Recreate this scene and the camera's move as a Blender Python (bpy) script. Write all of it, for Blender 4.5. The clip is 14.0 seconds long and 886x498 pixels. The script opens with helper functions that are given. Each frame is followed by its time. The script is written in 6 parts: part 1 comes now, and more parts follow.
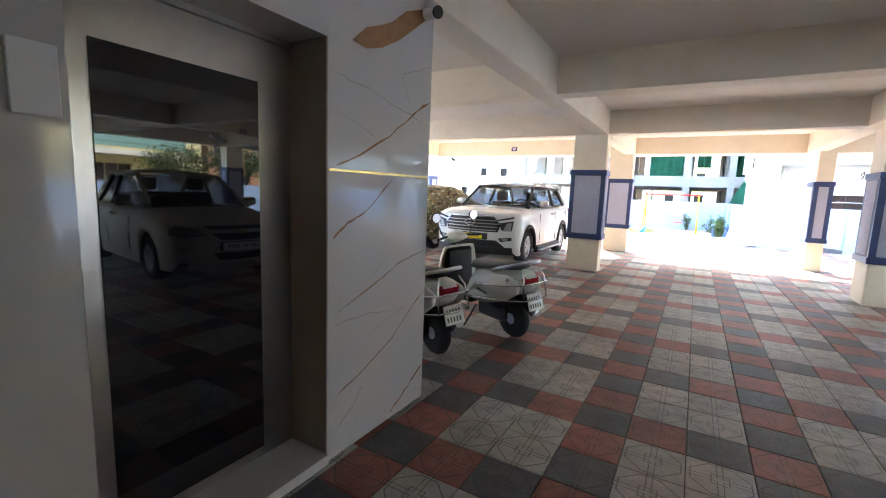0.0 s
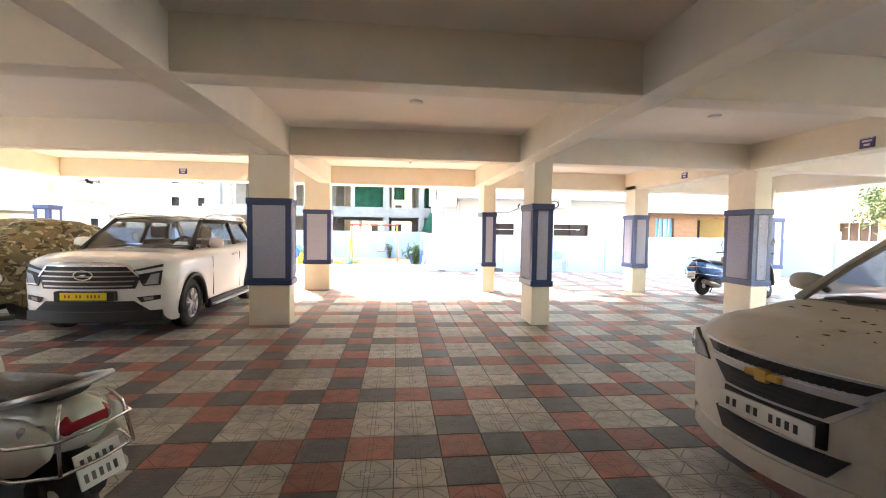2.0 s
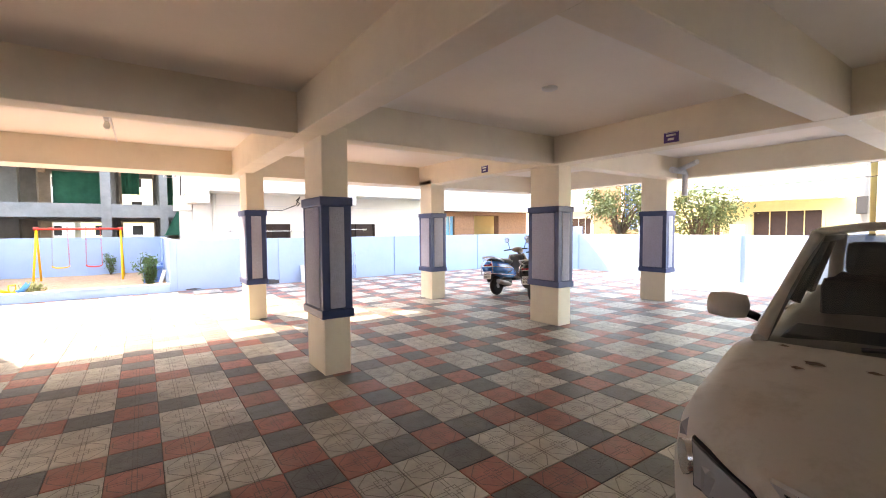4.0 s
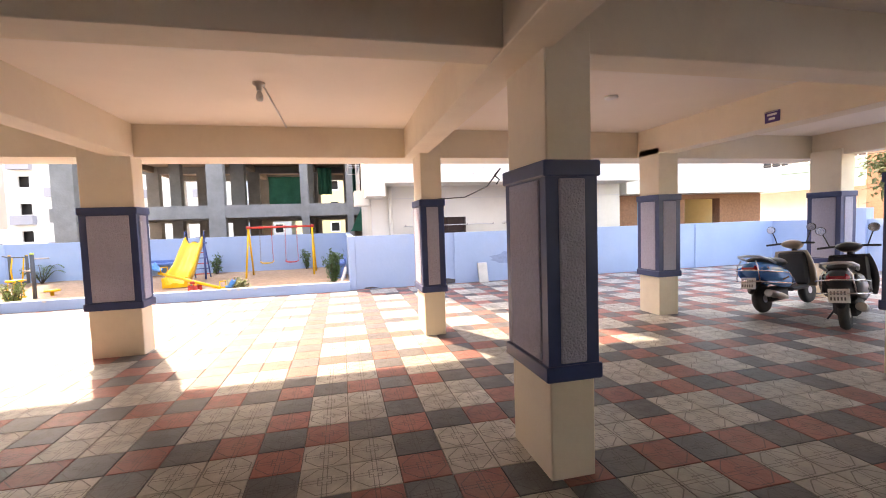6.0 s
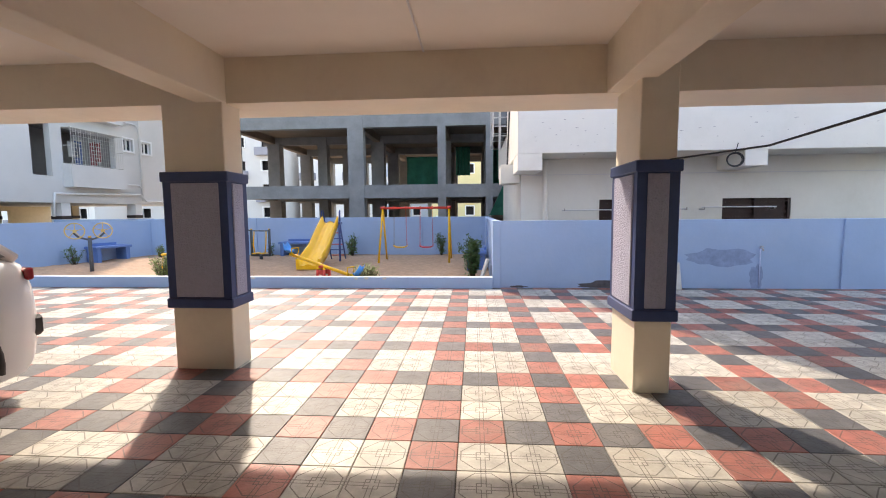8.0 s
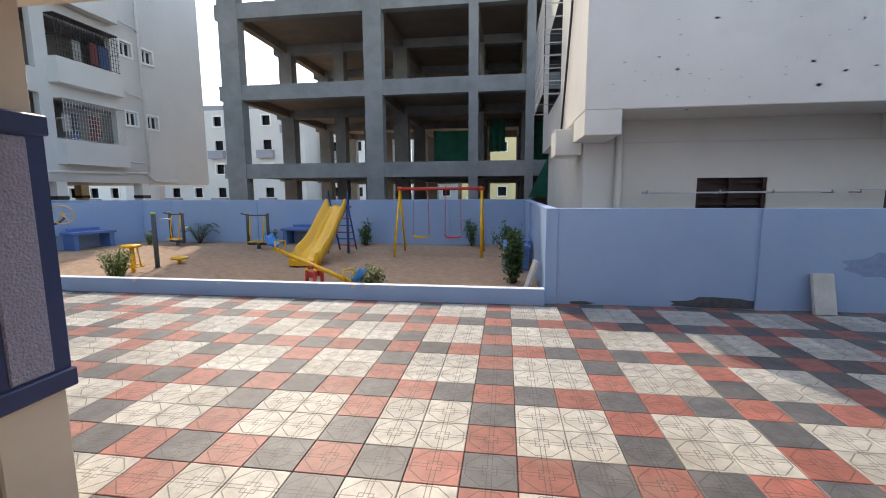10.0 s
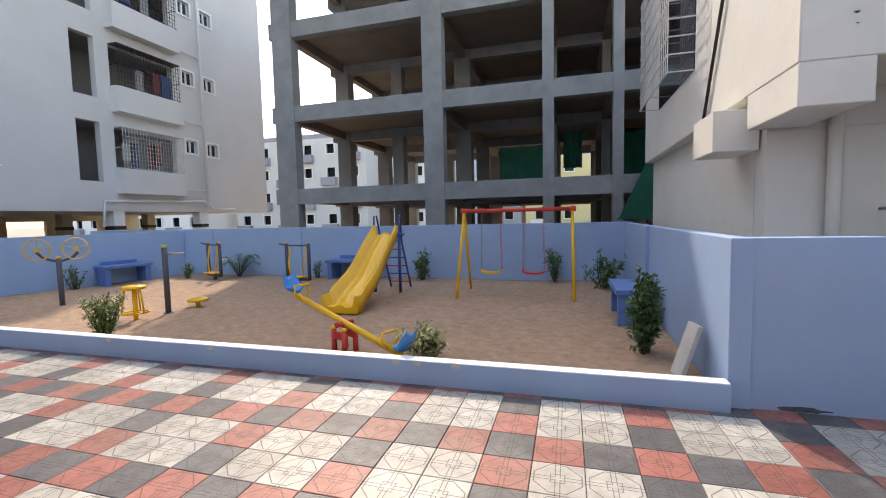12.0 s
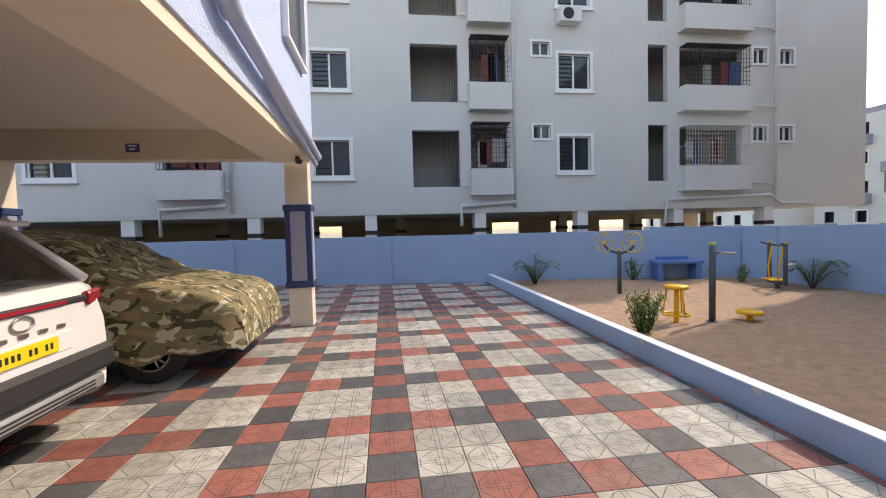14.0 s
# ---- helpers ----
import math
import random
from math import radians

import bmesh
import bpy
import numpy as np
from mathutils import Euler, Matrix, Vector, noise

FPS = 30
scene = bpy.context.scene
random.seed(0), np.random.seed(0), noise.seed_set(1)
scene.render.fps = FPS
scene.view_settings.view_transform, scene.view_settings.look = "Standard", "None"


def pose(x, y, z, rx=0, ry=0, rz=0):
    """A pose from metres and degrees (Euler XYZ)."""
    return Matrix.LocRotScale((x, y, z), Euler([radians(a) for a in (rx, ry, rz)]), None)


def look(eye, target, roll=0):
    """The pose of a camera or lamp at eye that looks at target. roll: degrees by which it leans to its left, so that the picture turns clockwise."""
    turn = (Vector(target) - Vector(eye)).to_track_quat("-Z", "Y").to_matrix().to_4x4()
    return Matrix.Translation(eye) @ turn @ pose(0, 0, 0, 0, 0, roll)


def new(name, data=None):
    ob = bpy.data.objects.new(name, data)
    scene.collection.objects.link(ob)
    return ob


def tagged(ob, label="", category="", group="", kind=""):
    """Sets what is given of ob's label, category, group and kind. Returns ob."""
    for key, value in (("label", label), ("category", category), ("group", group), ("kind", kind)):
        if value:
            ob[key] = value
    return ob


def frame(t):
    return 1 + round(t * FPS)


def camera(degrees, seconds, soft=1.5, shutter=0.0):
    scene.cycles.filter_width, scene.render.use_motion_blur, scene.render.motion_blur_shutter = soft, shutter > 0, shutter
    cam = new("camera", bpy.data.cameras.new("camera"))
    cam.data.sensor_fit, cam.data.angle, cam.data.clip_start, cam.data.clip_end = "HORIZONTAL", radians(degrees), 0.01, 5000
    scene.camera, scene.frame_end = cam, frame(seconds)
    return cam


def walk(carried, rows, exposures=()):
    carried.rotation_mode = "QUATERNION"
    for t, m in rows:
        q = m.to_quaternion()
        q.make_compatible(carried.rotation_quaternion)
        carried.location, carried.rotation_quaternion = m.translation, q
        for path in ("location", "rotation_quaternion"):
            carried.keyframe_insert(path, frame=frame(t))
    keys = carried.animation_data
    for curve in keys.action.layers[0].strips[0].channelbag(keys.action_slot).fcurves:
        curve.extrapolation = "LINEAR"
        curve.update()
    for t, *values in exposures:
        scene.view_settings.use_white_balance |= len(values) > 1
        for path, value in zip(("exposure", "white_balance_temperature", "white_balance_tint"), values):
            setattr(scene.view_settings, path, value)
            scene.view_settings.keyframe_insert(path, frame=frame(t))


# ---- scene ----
cam = camera(91.6, 14.0, soft=1.0)
PATH = [
    (0, (0.333, -0.594, 1.352), (-0.66, 1.122, 1.086), 2.2),
    (0.5, (0.362, -0.258, 1.384), (-0.241, 1.637, 1.165), 2.4),
    (1, (0.362, 0.178, 1.433), (0.238, 2.169, 1.297), 1.6),
    (1.5, (0.427, 0.646, 1.446), (0.571, 2.638, 1.348), 1.3),
    (2, (0.43, 1.127, 1.42), (0.64, 3.114, 1.33), 0.9),
    (2.5, (0.496, 1.644, 1.402), (0.957, 3.588, 1.313), 1.0),
    (3, (0.591, 2.169, 1.446), (1.503, 3.947, 1.368), 1.3),
    (3.2, (0.641, 2.38, 1.46), (1.764, 4.033, 1.379), 0.3),
    (5.3, (1.409, 4.364, 1.517), (2.532, 6.015, 1.408), -1.4),
    (5.5, (1.419, 4.58, 1.504), (2.342, 6.35, 1.39), -1.8),
    (6, (1.337, 5.211, 1.5), (1.79, 7.155, 1.383), -1.9),
    (6.5, (1.316, 5.742, 1.503), (1.384, 7.737, 1.394), -1.6),
    (7, (1.236, 6.263, 1.49), (1.152, 8.259, 1.384), -0.9),
    (7.5, (1.193, 6.824, 1.475), (1.088, 8.817, 1.351), -0.7),
    (8, (1.123, 7.433, 1.451), (0.978, 9.42, 1.279), -0.5),
    (8.2, (1.106, 7.673, 1.464), (0.956, 9.657, 1.261), -0.4),
    (10.3, (0.876, 10.177, 1.495), (0.587, 12.139, 1.234), -0.3),
    (10.5, (0.833, 10.401, 1.504), (0.554, 12.365, 1.254), -0.4),
    (11, (0.737, 10.966, 1.505), (0.479, 12.938, 1.29), -0.8),
    (11.5, (0.566, 11.511, 1.478), (0.256, 13.48, 1.318), -1.1),
    (12, (0.327, 12.008, 1.47), (-0.23, 13.923, 1.323), -1.3),
    (12.5, (0.169, 12.376, 1.51), (-0.729, 14.159, 1.388), -1.6),
    (13, (-0.084, 12.643, 1.51), (-1.306, 14.224, 1.402), -1.5),
    (13.5, (-0.306, 12.845, 1.457), (-1.984, 13.93, 1.366), -1.6),
    (13.6, (-0.351, 12.831, 1.455), (-2.103, 13.793, 1.373), -1.5),
    (14, (-0.49, 12.886, 1.407), (-2.47, 13.154, 1.315), -1.5),
]
EXPOSURES = [(0.0, 5.05, 7000, 6), (1.2, 4.9, 8500, 8), (3.0, 4.6, 8900, 10), (5.5, 3.5, 9600, 23), (6.5, 3.25, 9000, 20), (8.0, 2.3, 7800, 14),
             (10.5, 1.5, 7500, 11), (12.0, 1.7, 7800, 14), (13.2, 1.7, 8100, 15), (14.0, 1.5, 8000, 14)]
walk(cam, [(t, look(eye, target, roll)) for t, eye, target, roll in PATH], EXPOSURES)

# ---- world, sun ----
world = bpy.data.worlds.new("sky")
scene.world = world
world.use_nodes = True
wn = world.node_tree.nodes
sky = wn.new("ShaderNodeTexSky")
sky.sky_type = "NISHITA"
sky.sun_disc = False
SUN_WAY = Vector((0.45, -0.89, -1.0)).normalized()
sky.sun_elevation = radians(45)
sky.sun_rotation = radians(-26.8)
sky.dust_density = 1.5
sky.air_density = 1.2
wn["Background"].inputs["Strength"].default_value = 0.15
world.node_tree.links.new(sky.outputs["Color"], wn["Background"].inputs["Color"])
sun_data = bpy.data.lights.new("sun", "SUN")
sun_data.energy = 1.15
sun_data.angle = radians(1.2)
sun_data.color = (1.0, 0.96, 0.90)
sun = new("sun", sun_data)
sun.rotation_mode = "QUATERNION"
sun.rotation_quaternion = SUN_WAY.to_track_quat("-Z", "Y")

# ---- materials ----
def mat(name, color, rough=0.6, metal=0.0, vary=0.12, scale=6.0, bump=0.0, bump_scale=40.0,
        stain=None, stain_amount=0.0, stain_scale=1.5, per_object=0.0, coat=0.0, spec=0.5):
    """Plain node material: base colour with large and fine noise, stains and relief."""
    m = bpy.data.materials.new(name)
    m.use_nodes = True
    nt = m.node_tree
    n, l = nt.nodes, nt.links
    bsdf = n["Principled BSDF"]
    bsdf.inputs["Roughness"].default_value = rough
    bsdf.inputs["Metallic"].default_value = metal
    bsdf.inputs["Specular IOR Level"].default_value = spec
    bsdf.inputs["Coat Weight"].default_value = coat
    geo = n.new("ShaderNodeNewGeometry")
    big = n.new("ShaderNodeTexNoise")
    big.inputs["Scale"].default_value = scale
    big.inputs["Detail"].default_value = 6
    big.inputs["Roughness"].default_value = 0.65
    l.new(geo.outputs["Position"], big.inputs["Vector"])
    ramp = n.new("ShaderNodeMapRange")
    ramp.inputs["From Min"].default_value = 0.25
    ramp.inputs["From Max"].default_value = 0.75
    ramp.inputs["To Min"].default_value = 1 - vary
    ramp.inputs["To Max"].default_value = 1 + vary * 0.6
    l.new(big.outputs["Fac"], ramp.inputs["Value"])
    last = ramp.outputs["Result"]
    if per_object:
        info = n.new("ShaderNodeObjectInfo")
        pr = n.new("ShaderNodeMapRange")
        pr.inputs["To Min"].default_value = 1 - per_object
        pr.inputs["To Max"].default_value = 1 + per_object
        l.new(info.outputs["Random"], pr.inputs["Value"])
        mul = n.new("ShaderNodeMath")
        mul.operation = "MULTIPLY"
        l.new(last, mul.inputs[0])
        l.new(pr.outputs["Result"], mul.inputs[1])
        last = mul.outputs["Value"]
        isl = n.new("ShaderNodeMapRange")
        isl.inputs["To Min"].default_value = 1 - per_object
        isl.inputs["To Max"].default_value = 1 + per_object
        l.new(geo.outputs["Random Per Island"], isl.inputs["Value"])
        mul2 = n.new("ShaderNodeMath")
        mul2.operation = "MULTIPLY"
        l.new(last, mul2.inputs[0])
        l.new(isl.outputs["Result"], mul2.inputs[1])
        last = mul2.outputs["Value"]
    tint = n.new("ShaderNodeVectorMath")
    tint.operation = "SCALE"
    tint.inputs[0].default_value = color[:3]
    l.new(last, tint.inputs["Scale"])
    out = tint.outputs["Vector"]
    if stain:
        sn = n.new("ShaderNodeTexNoise")
        sn.inputs["Scale"].default_value = stain_scale
        sn.inputs["Detail"].default_value = 8
        sn.inputs["Roughness"].default_value = 0.7
        l.new(geo.outputs["Position"], sn.inputs["Vector"])
        sr = n.new("ShaderNodeMapRange")
        sr.inputs["From Min"].default_value = 0.5
        sr.inputs["From Max"].default_value = 0.68
        sr.inputs["To Max"].default_value = stain_amount
        l.new(sn.outputs["Fac"], sr.inputs["Value"])
        mix = n.new("ShaderNodeMix")
        mix.data_type = "RGBA"
        l.new(sr.outputs["Result"], mix.inputs["Factor"])
        l.new(out, mix.inputs["A"])
        mix.inputs["B"].default_value = (*stain[:3], 1)
        out = mix.outputs["Result"]
    l.new(out, bsdf.inputs["Base Color"])
    if bump:
        bn = n.new("ShaderNodeTexNoise")
        bn.inputs["Scale"].default_value = bump_scale
        bn.inputs["Detail"].default_value = 5
        l.new(geo.outputs["Position"], bn.inputs["Vector"])
        b = n.new("ShaderNodeBump")
        b.inputs["Strength"].default_value = bump
        b.inputs["Distance"].default_value = 0.02
        l.new(bn.outputs["Fac"], b.inputs["Height"])
        l.new(b.outputs["Normal"], bsdf.inputs["Normal"])
    return m


def glass_mat(name, color, rough=0.03, alpha=1.0):
    m = bpy.data.materials.new(name)
    m.use_nodes = True
    b = m.node_tree.nodes["Principled BSDF"]
    b.inputs["Base Color"].default_value = (*color, 1)
    b.inputs["Roughness"].default_value = rough
    b.inputs["Specular IOR Level"].default_value = 0.7
    b.inputs["Alpha"].default_value = alpha
    return m


def tile_mat(name, color, dirt):
    """Cement parking tile: cast octagon and cross grooves, worn faces, dusty grooves."""
    m = mat(name, color, rough=0.5, vary=0.36, scale=7.0, stain=dirt, stain_amount=0.75, stain_scale=1.7, per_object=0.18, spec=0.4)
    nt = m.node_tree
    n, l = nt.nodes, nt.links
    bsdf = n["Principled BSDF"]
    geo = n.new("ShaderNodeNewGeometry")
    sep = n.new("ShaderNodeSeparateXYZ")
    l.new(geo.outputs["Position"], sep.inputs[0])

    def math_node(op, a, b=None, c=None):
        k = n.new("ShaderNodeMath")
        k.operation = op
        for i, v in enumerate((a, b, c)):
            if v is None:
                continue
            if isinstance(v, (int, float)):
                k.inputs[i].default_value = v
            else:
                l.new(v, k.inputs[i])
        return k.outputs[0]

    def fold(s, off):
        u = math_node("FRACT", math_node("DIVIDE", math_node("SUBTRACT", s, off), TILE))
        return math_node("ABSOLUTE", math_node("SUBTRACT", u, 0.5))

    p, q = fold(sep.outputs["X"], GRID_X), fold(sep.outputs["Y"], GRID_Y)
    hi, lo = math_node("MAXIMUM", p, q), math_node("MINIMUM", p, q)

    def line(d, w):
        return math_node("LESS_THAN", math_node("ABSOLUTE", d), w)

    W = 0.012
    # doubled middle cross, an octagon round it and short links to the joints
    inside = math_node("LESS_THAN", hi, 0.435)
    cross = line(math_node("SUBTRACT", lo, 0.045), W * 0.75)
    arm = math_node("MULTIPLY", cross, math_node("GREATER_THAN", hi, 0.03))
    octagon = line(math_node("SUBTRACT", math_node("MAXIMUM", hi, math_node("MULTIPLY", math_node("ADD", p, q), 0.74)), 0.435), W)
    core = math_node("MULTIPLY", line(math_node("SUBTRACT", hi, 0.13), W * 0.8), inside)
    groove = math_node("MAXIMUM", math_node("MAXIMUM", arm, octagon), core)
    old = bsdf.inputs["Base Color"].links[0].from_socket
    mix = n.new("ShaderNodeMix")
    mix.data_type = "RGBA"
    l.new(math_node("MULTIPLY", groove, 0.66), mix.inputs["Factor"])
    l.new(old, mix.inputs["A"])
    mix.inputs["B"].default_value = (0.065, 0.055, 0.045, 1)
    l.new(mix.outputs["Result"], bsdf.inputs["Base Color"])
    fine = n.new("ShaderNodeTexNoise")
    fine.inputs["Scale"].default_value = 60
    l.new(geo.outputs["Position"], fine.inputs["Vector"])
    b = n.new("ShaderNodeBump")
    b.inputs["Strength"].default_value = 0.9
    b.inputs["Distance"].default_value = 0.008
    l.new(math_node("SUBTRACT", math_node("MULTIPLY", fine.outputs["Fac"], 0.35), groove), b.inputs["Height"])
    l.new(b.outputs["Normal"], bsdf.inputs["Normal"])
    return m


TILE, GRID_X, GRID_Y = 0.30, 0.72, 12.74
M_TW = tile_mat("tile_cream", (0.50, 0.48, 0.43), (0.35, 0.31, 0.255))
M_TR = tile_mat("tile_red", (0.38, 0.135, 0.105), (0.29, 0.165, 0.13))
M_TB = tile_mat("tile_black", (0.115, 0.114, 0.12), (0.185, 0.175, 0.165))
M_JOINT = mat("joint_dirt", (0.10, 0.085, 0.07), 0.9)
M_CREAM = mat("cream_paint", (0.85, 0.76, 0.61), 0.6, vary=0.05, scale=2.0, bump=0.06, bump_scale=25, stain=(0.62, 0.52, 0.39), stain_amount=0.25)
M_CEIL = mat("ceiling_paint", (0.88, 0.82, 0.74), 0.7, vary=0.04, scale=1.5, bump=0.05, bump_scale=18)
M_NAVY = mat("navy_paint", (0.035, 0.06, 0.17), 0.45, vary=0.15, scale=8)
M_TEX = mat("texture_plaster", (0.43, 0.44, 0.58), 0.75, vary=0.12, scale=30, bump=0.9, bump_scale=70)
M_BLUE = mat("blue_wall_paint", (0.31, 0.44, 0.645), 0.65, vary=0.07, scale=1.2, bump=0.12, bump_scale=14, stain=(0.36, 0.46, 0.62), stain_amount=0.4)
M_BLUEW = mat("pale_blue_rough_plaster", (0.52, 0.63, 0.86), 0.75, vary=0.06, scale=2, bump=0.6, bump_scale=45)
M_CAP = mat("white_coping", (0.70, 0.73, 0.80), 0.7, vary=0.08)
M_SAND = mat("sand", (0.40, 0.265, 0.175), 0.95, vary=0.35, scale=9, bump=1.0, bump_scale=20, stain=(0.33, 0.21, 0.13), stain_amount=0.6, stain_scale=3)
M_GROUND = mat("dry_ground", (0.33, 0.28, 0.22), 0.95, vary=0.2, scale=0.5)
M_CONC = mat("raw_concrete", (0.27, 0.268, 0.265), 0.9, vary=0.25, scale=1.3, bump=0.4, bump_scale=12, stain=(0.20, 0.20, 0.20), stain_amount=0.6)
M_CONCB = mat("brown_concrete_soffit", (0.25, 0.2, 0.16), 0.9, vary=0.25, scale=1.0, bump=0.3)
M_APT = mat("white_grey_facade", (0.62, 0.61, 0.60), 0.8, vary=0.05, scale=0.6, stain=(0.52, 0.51, 0.50), stain_amount=0.4, stain_scale=0.4)
M_HOUSE = mat("aged_cream_facade", (0.72, 0.70, 0.63), 0.8, vary=0.06, scale=0.8, bump=0.15, bump_scale=6, stain=(0.58, 0.55, 0.47), stain_amount=0.4, stain_scale=0.7)
M_MARBLE = mat("veined_tile", (0.62, 0.60, 0.57), 0.08, vary=0.04, scale=1.5)
M_STEEL = mat("brushed_steel", (0.46, 0.43, 0.40), 0.28, 1.0, vary=0.08, scale=12)
# near-black for dark parts, and for painted shade in rooms, gaps and holes
M_DARK = mat("near_black_and_shade", (0.03, 0.03, 0.033), 0.8)
M_WHITE = mat("white_frame", (0.80, 0.80, 0.80), 0.5, vary=0.03)
M_BGLASS = glass_mat("dark_window_glass", (0.03, 0.035, 0.045), 0.05)
M_LIFTGLASS = glass_mat("black_lift_glass", (0.006, 0.006, 0.010), 0.02)

# ---- mesh helpers ----
def box(bm, x0, x1, y0, y1, z0, z1, bevel=0.0, seg=1):
    r = bmesh.ops.create_cube(bm, size=1.0)
    vs = r["verts"]
    for v in vs:
        v.co = Vector(((x0 + x1) / 2 + v.co.x * (x1 - x0), (y0 + y1) / 2 + v.co.y * (y1 - y0), (z0 + z1) / 2 + v.co.z * (z1 - z0)))
    if bevel:
        es = list({e for v in vs for e in v.link_edges})
        bmesh.ops.bevel(bm, geom=es, offset=bevel, segments=seg, affect="EDGES", profile=0.6)
    return vs


def tube(bm, pts, r, seg=10, caps=True):
    """A round bar swept along points; r: one radius or one for each point."""
    pts = [Vector(p) for p in pts]
    rs = [r] * len(pts) if isinstance(r, (int, float)) else r
    rings = []
    up = None
    for i, p in enumerate(pts):
        d = (pts[min(i + 1, len(pts) - 1)] - pts[max(i - 1, 0)]).normalized()
        if up is None:
            up = d.orthogonal().normalized()
        up = (up - d * up.dot(d)).normalized()
        side = d.cross(up)
        rings.append([bm.verts.new(p + (up * math.cos(a) + side * math.sin(a)) * rs[i]) for a in [2 * math.pi * k / seg for k in range(seg)]])
    for a, b in zip(rings, rings[1:]):
        for k in range(seg):
            f = bm.faces.new((a[k], a[(k + 1) % seg], b[(k + 1) % seg], b[k]))
            f.smooth = True
    if caps:
        bm.faces.new(rings[0][::-1])
        bm.faces.new(rings[-1])


def lathe(bm, prof, at=(0, 0, 0), axis="z", seg=20, caps=True):
    """Turns a profile of (radius, height) round an axis through at."""
    rings = []
    for r, h in prof:
        ring = []
        for k in range(seg):
            a = 2 * math.pi * k / seg
            u, v = r * math.cos(a), r * math.sin(a)
            co = {"z": (u, v, h), "x": (h, u, v), "y": (v, h, u)}[axis]
            ring.append(bm.verts.new(Vector(co) + Vector(at)))
        rings.append(ring)
    for a, b in zip(rings, rings[1:]):
        for k in range(seg):
            f = bm.faces.new((a[k], a[(k + 1) % seg], b[(k + 1) % seg], b[k]))
            f.smooth = True
    if caps:
        bm.faces.new(rings[0][::-1])
        bm.faces.new(rings[-1])


def part(name, bm, material, parent=None, label=""):
    bmesh.ops.recalc_face_normals(bm, faces=bm.faces)
    me = bpy.data.meshes.new(name)
    bm.to_mesh(me)
    bm.free()
    for m in material if isinstance(material, (list, tuple)) else [material]:
        me.materials.append(m)
    ob = new(name, me)
    if parent is not None:
        ob.parent = parent
    if label:
        ob["label"] = label
    return ob


def boxpart(name, b, material, parent=None, label="", bevel=0.0):
    bm = bmesh.new()
    box(bm, *b, bevel=bevel)
    return part(name, bm, material, parent, label)


def structure(ob, label, category):
    return tagged(ob, label, category, kind="structure")


def thing(name, label, category, group="", at=None):
    e = new(name)
    e.empty_display_size = 0.1
    if at is not None:
        e.matrix_basis = at
    return tagged(e, label, category, group)

M_JAMB = mat("brown_veined_tile", (0.36, 0.29, 0.24), 0.12, vary=0.12, scale=4)
M_GOLDSTRIP = mat("gold_strip_metal", (0.7, 0.5, 0.18), 0.25, 1.0, vary=0.05)
M_VEIN = mat("rust_brown_vein", (0.36, 0.19, 0.09), 0.2, vary=0.35, scale=30)
M_VEING = mat("grey_vein", (0.42, 0.37, 0.33), 0.12, vary=0.2, scale=30)
M_INKB = mat("black_lens", (0.01, 0.01, 0.012), 0.15)

# ---- ground and paving ----
WALL_Y, WALL_XL, WALL_XR, SOFFIT, SLAB = 15.62, -13.6, 14.0, 2.44, 2.84
EDGE_Y, BLD_X0, BLD_X1, BLD_Y0 = 11.86, -7.1, 9.85, -3.2
YARD_Y0, PLAY_Y, LX_BACK = -8.0, 21.7, BLD_X0

bm = bmesh.new()
bmesh.ops.create_grid(bm, x_segments=8, y_segments=8, size=400)
for v in bm.verts:
    v.co.z = -0.06
structure(part("ground", bm, M_GROUND), "dry dusty ground round the plots", "ground")


def tile_color(i, j):
    a, b = i % 3 == 0, j % 3 == 0
    if not (a or b):
        return 0
    return 1 if (i + j) % 2 == 0 else 2


TILE_MATS = [M_TW, M_TR, M_TB]
paving = structure(boxpart("floor", (WALL_XL, WALL_XR, YARD_Y0, WALL_Y, -0.1, -0.012), M_JOINT), "parking floor of cream, red and black cast cement tiles", "floor")
I0, I1 = math.floor((WALL_XL - GRID_X) / TILE), math.ceil((WALL_XR - GRID_X) / TILE)
J0, J1 = math.floor((YARD_Y0 - GRID_Y) / TILE), math.floor((WALL_Y - 0.12 - GRID_Y) / TILE)


def tile_bm(bm, x, y, g=0.0025):
    vs = []
    for z, s in ((-0.011, 0.0), (-0.0025, 0.0), (0.0, 0.0035)):
        s += g
        vs.append([bm.verts.new((x + a, y + b, z)) for a, b in ((s, s), (TILE - s, s), (TILE - s, TILE - s), (s, TILE - s))])
    for lo, hi in zip(vs, vs[1:]):
        for k in range(4):
            bm.faces.new((lo[k], lo[(k + 1) % 4], hi[(k + 1) % 4], hi[k]))
    return bm.faces.new(vs[-1])


far = bmesh.new()
near_tiles = []
for i in range(I0, I1):
    for j in range(J0, J1 + 1):
        if -4 <= i <= 5 and -29 <= j <= 0:
            near_tiles.append((i, j))
            continue
        n0 = len(far.faces)
        tile_bm(far, GRID_X + i * TILE, GRID_Y + j * TILE)
        far.faces.ensure_lookup_table()
        for f in far.faces[n0:]:
            f.material_index = tile_color(i, j)
tagged(part("tiles", far, TILE_MATS, paving), kind="stuff")
tile_meshes = []
for m in TILE_MATS:
    bm = bmesh.new()
    tile_bm(bm, 0, 0)
    me = bpy.data.meshes.new("tile")
    bm.to_mesh(me)
    bm.free()
    me.materials.append(m)
    tile_meshes.append(me)

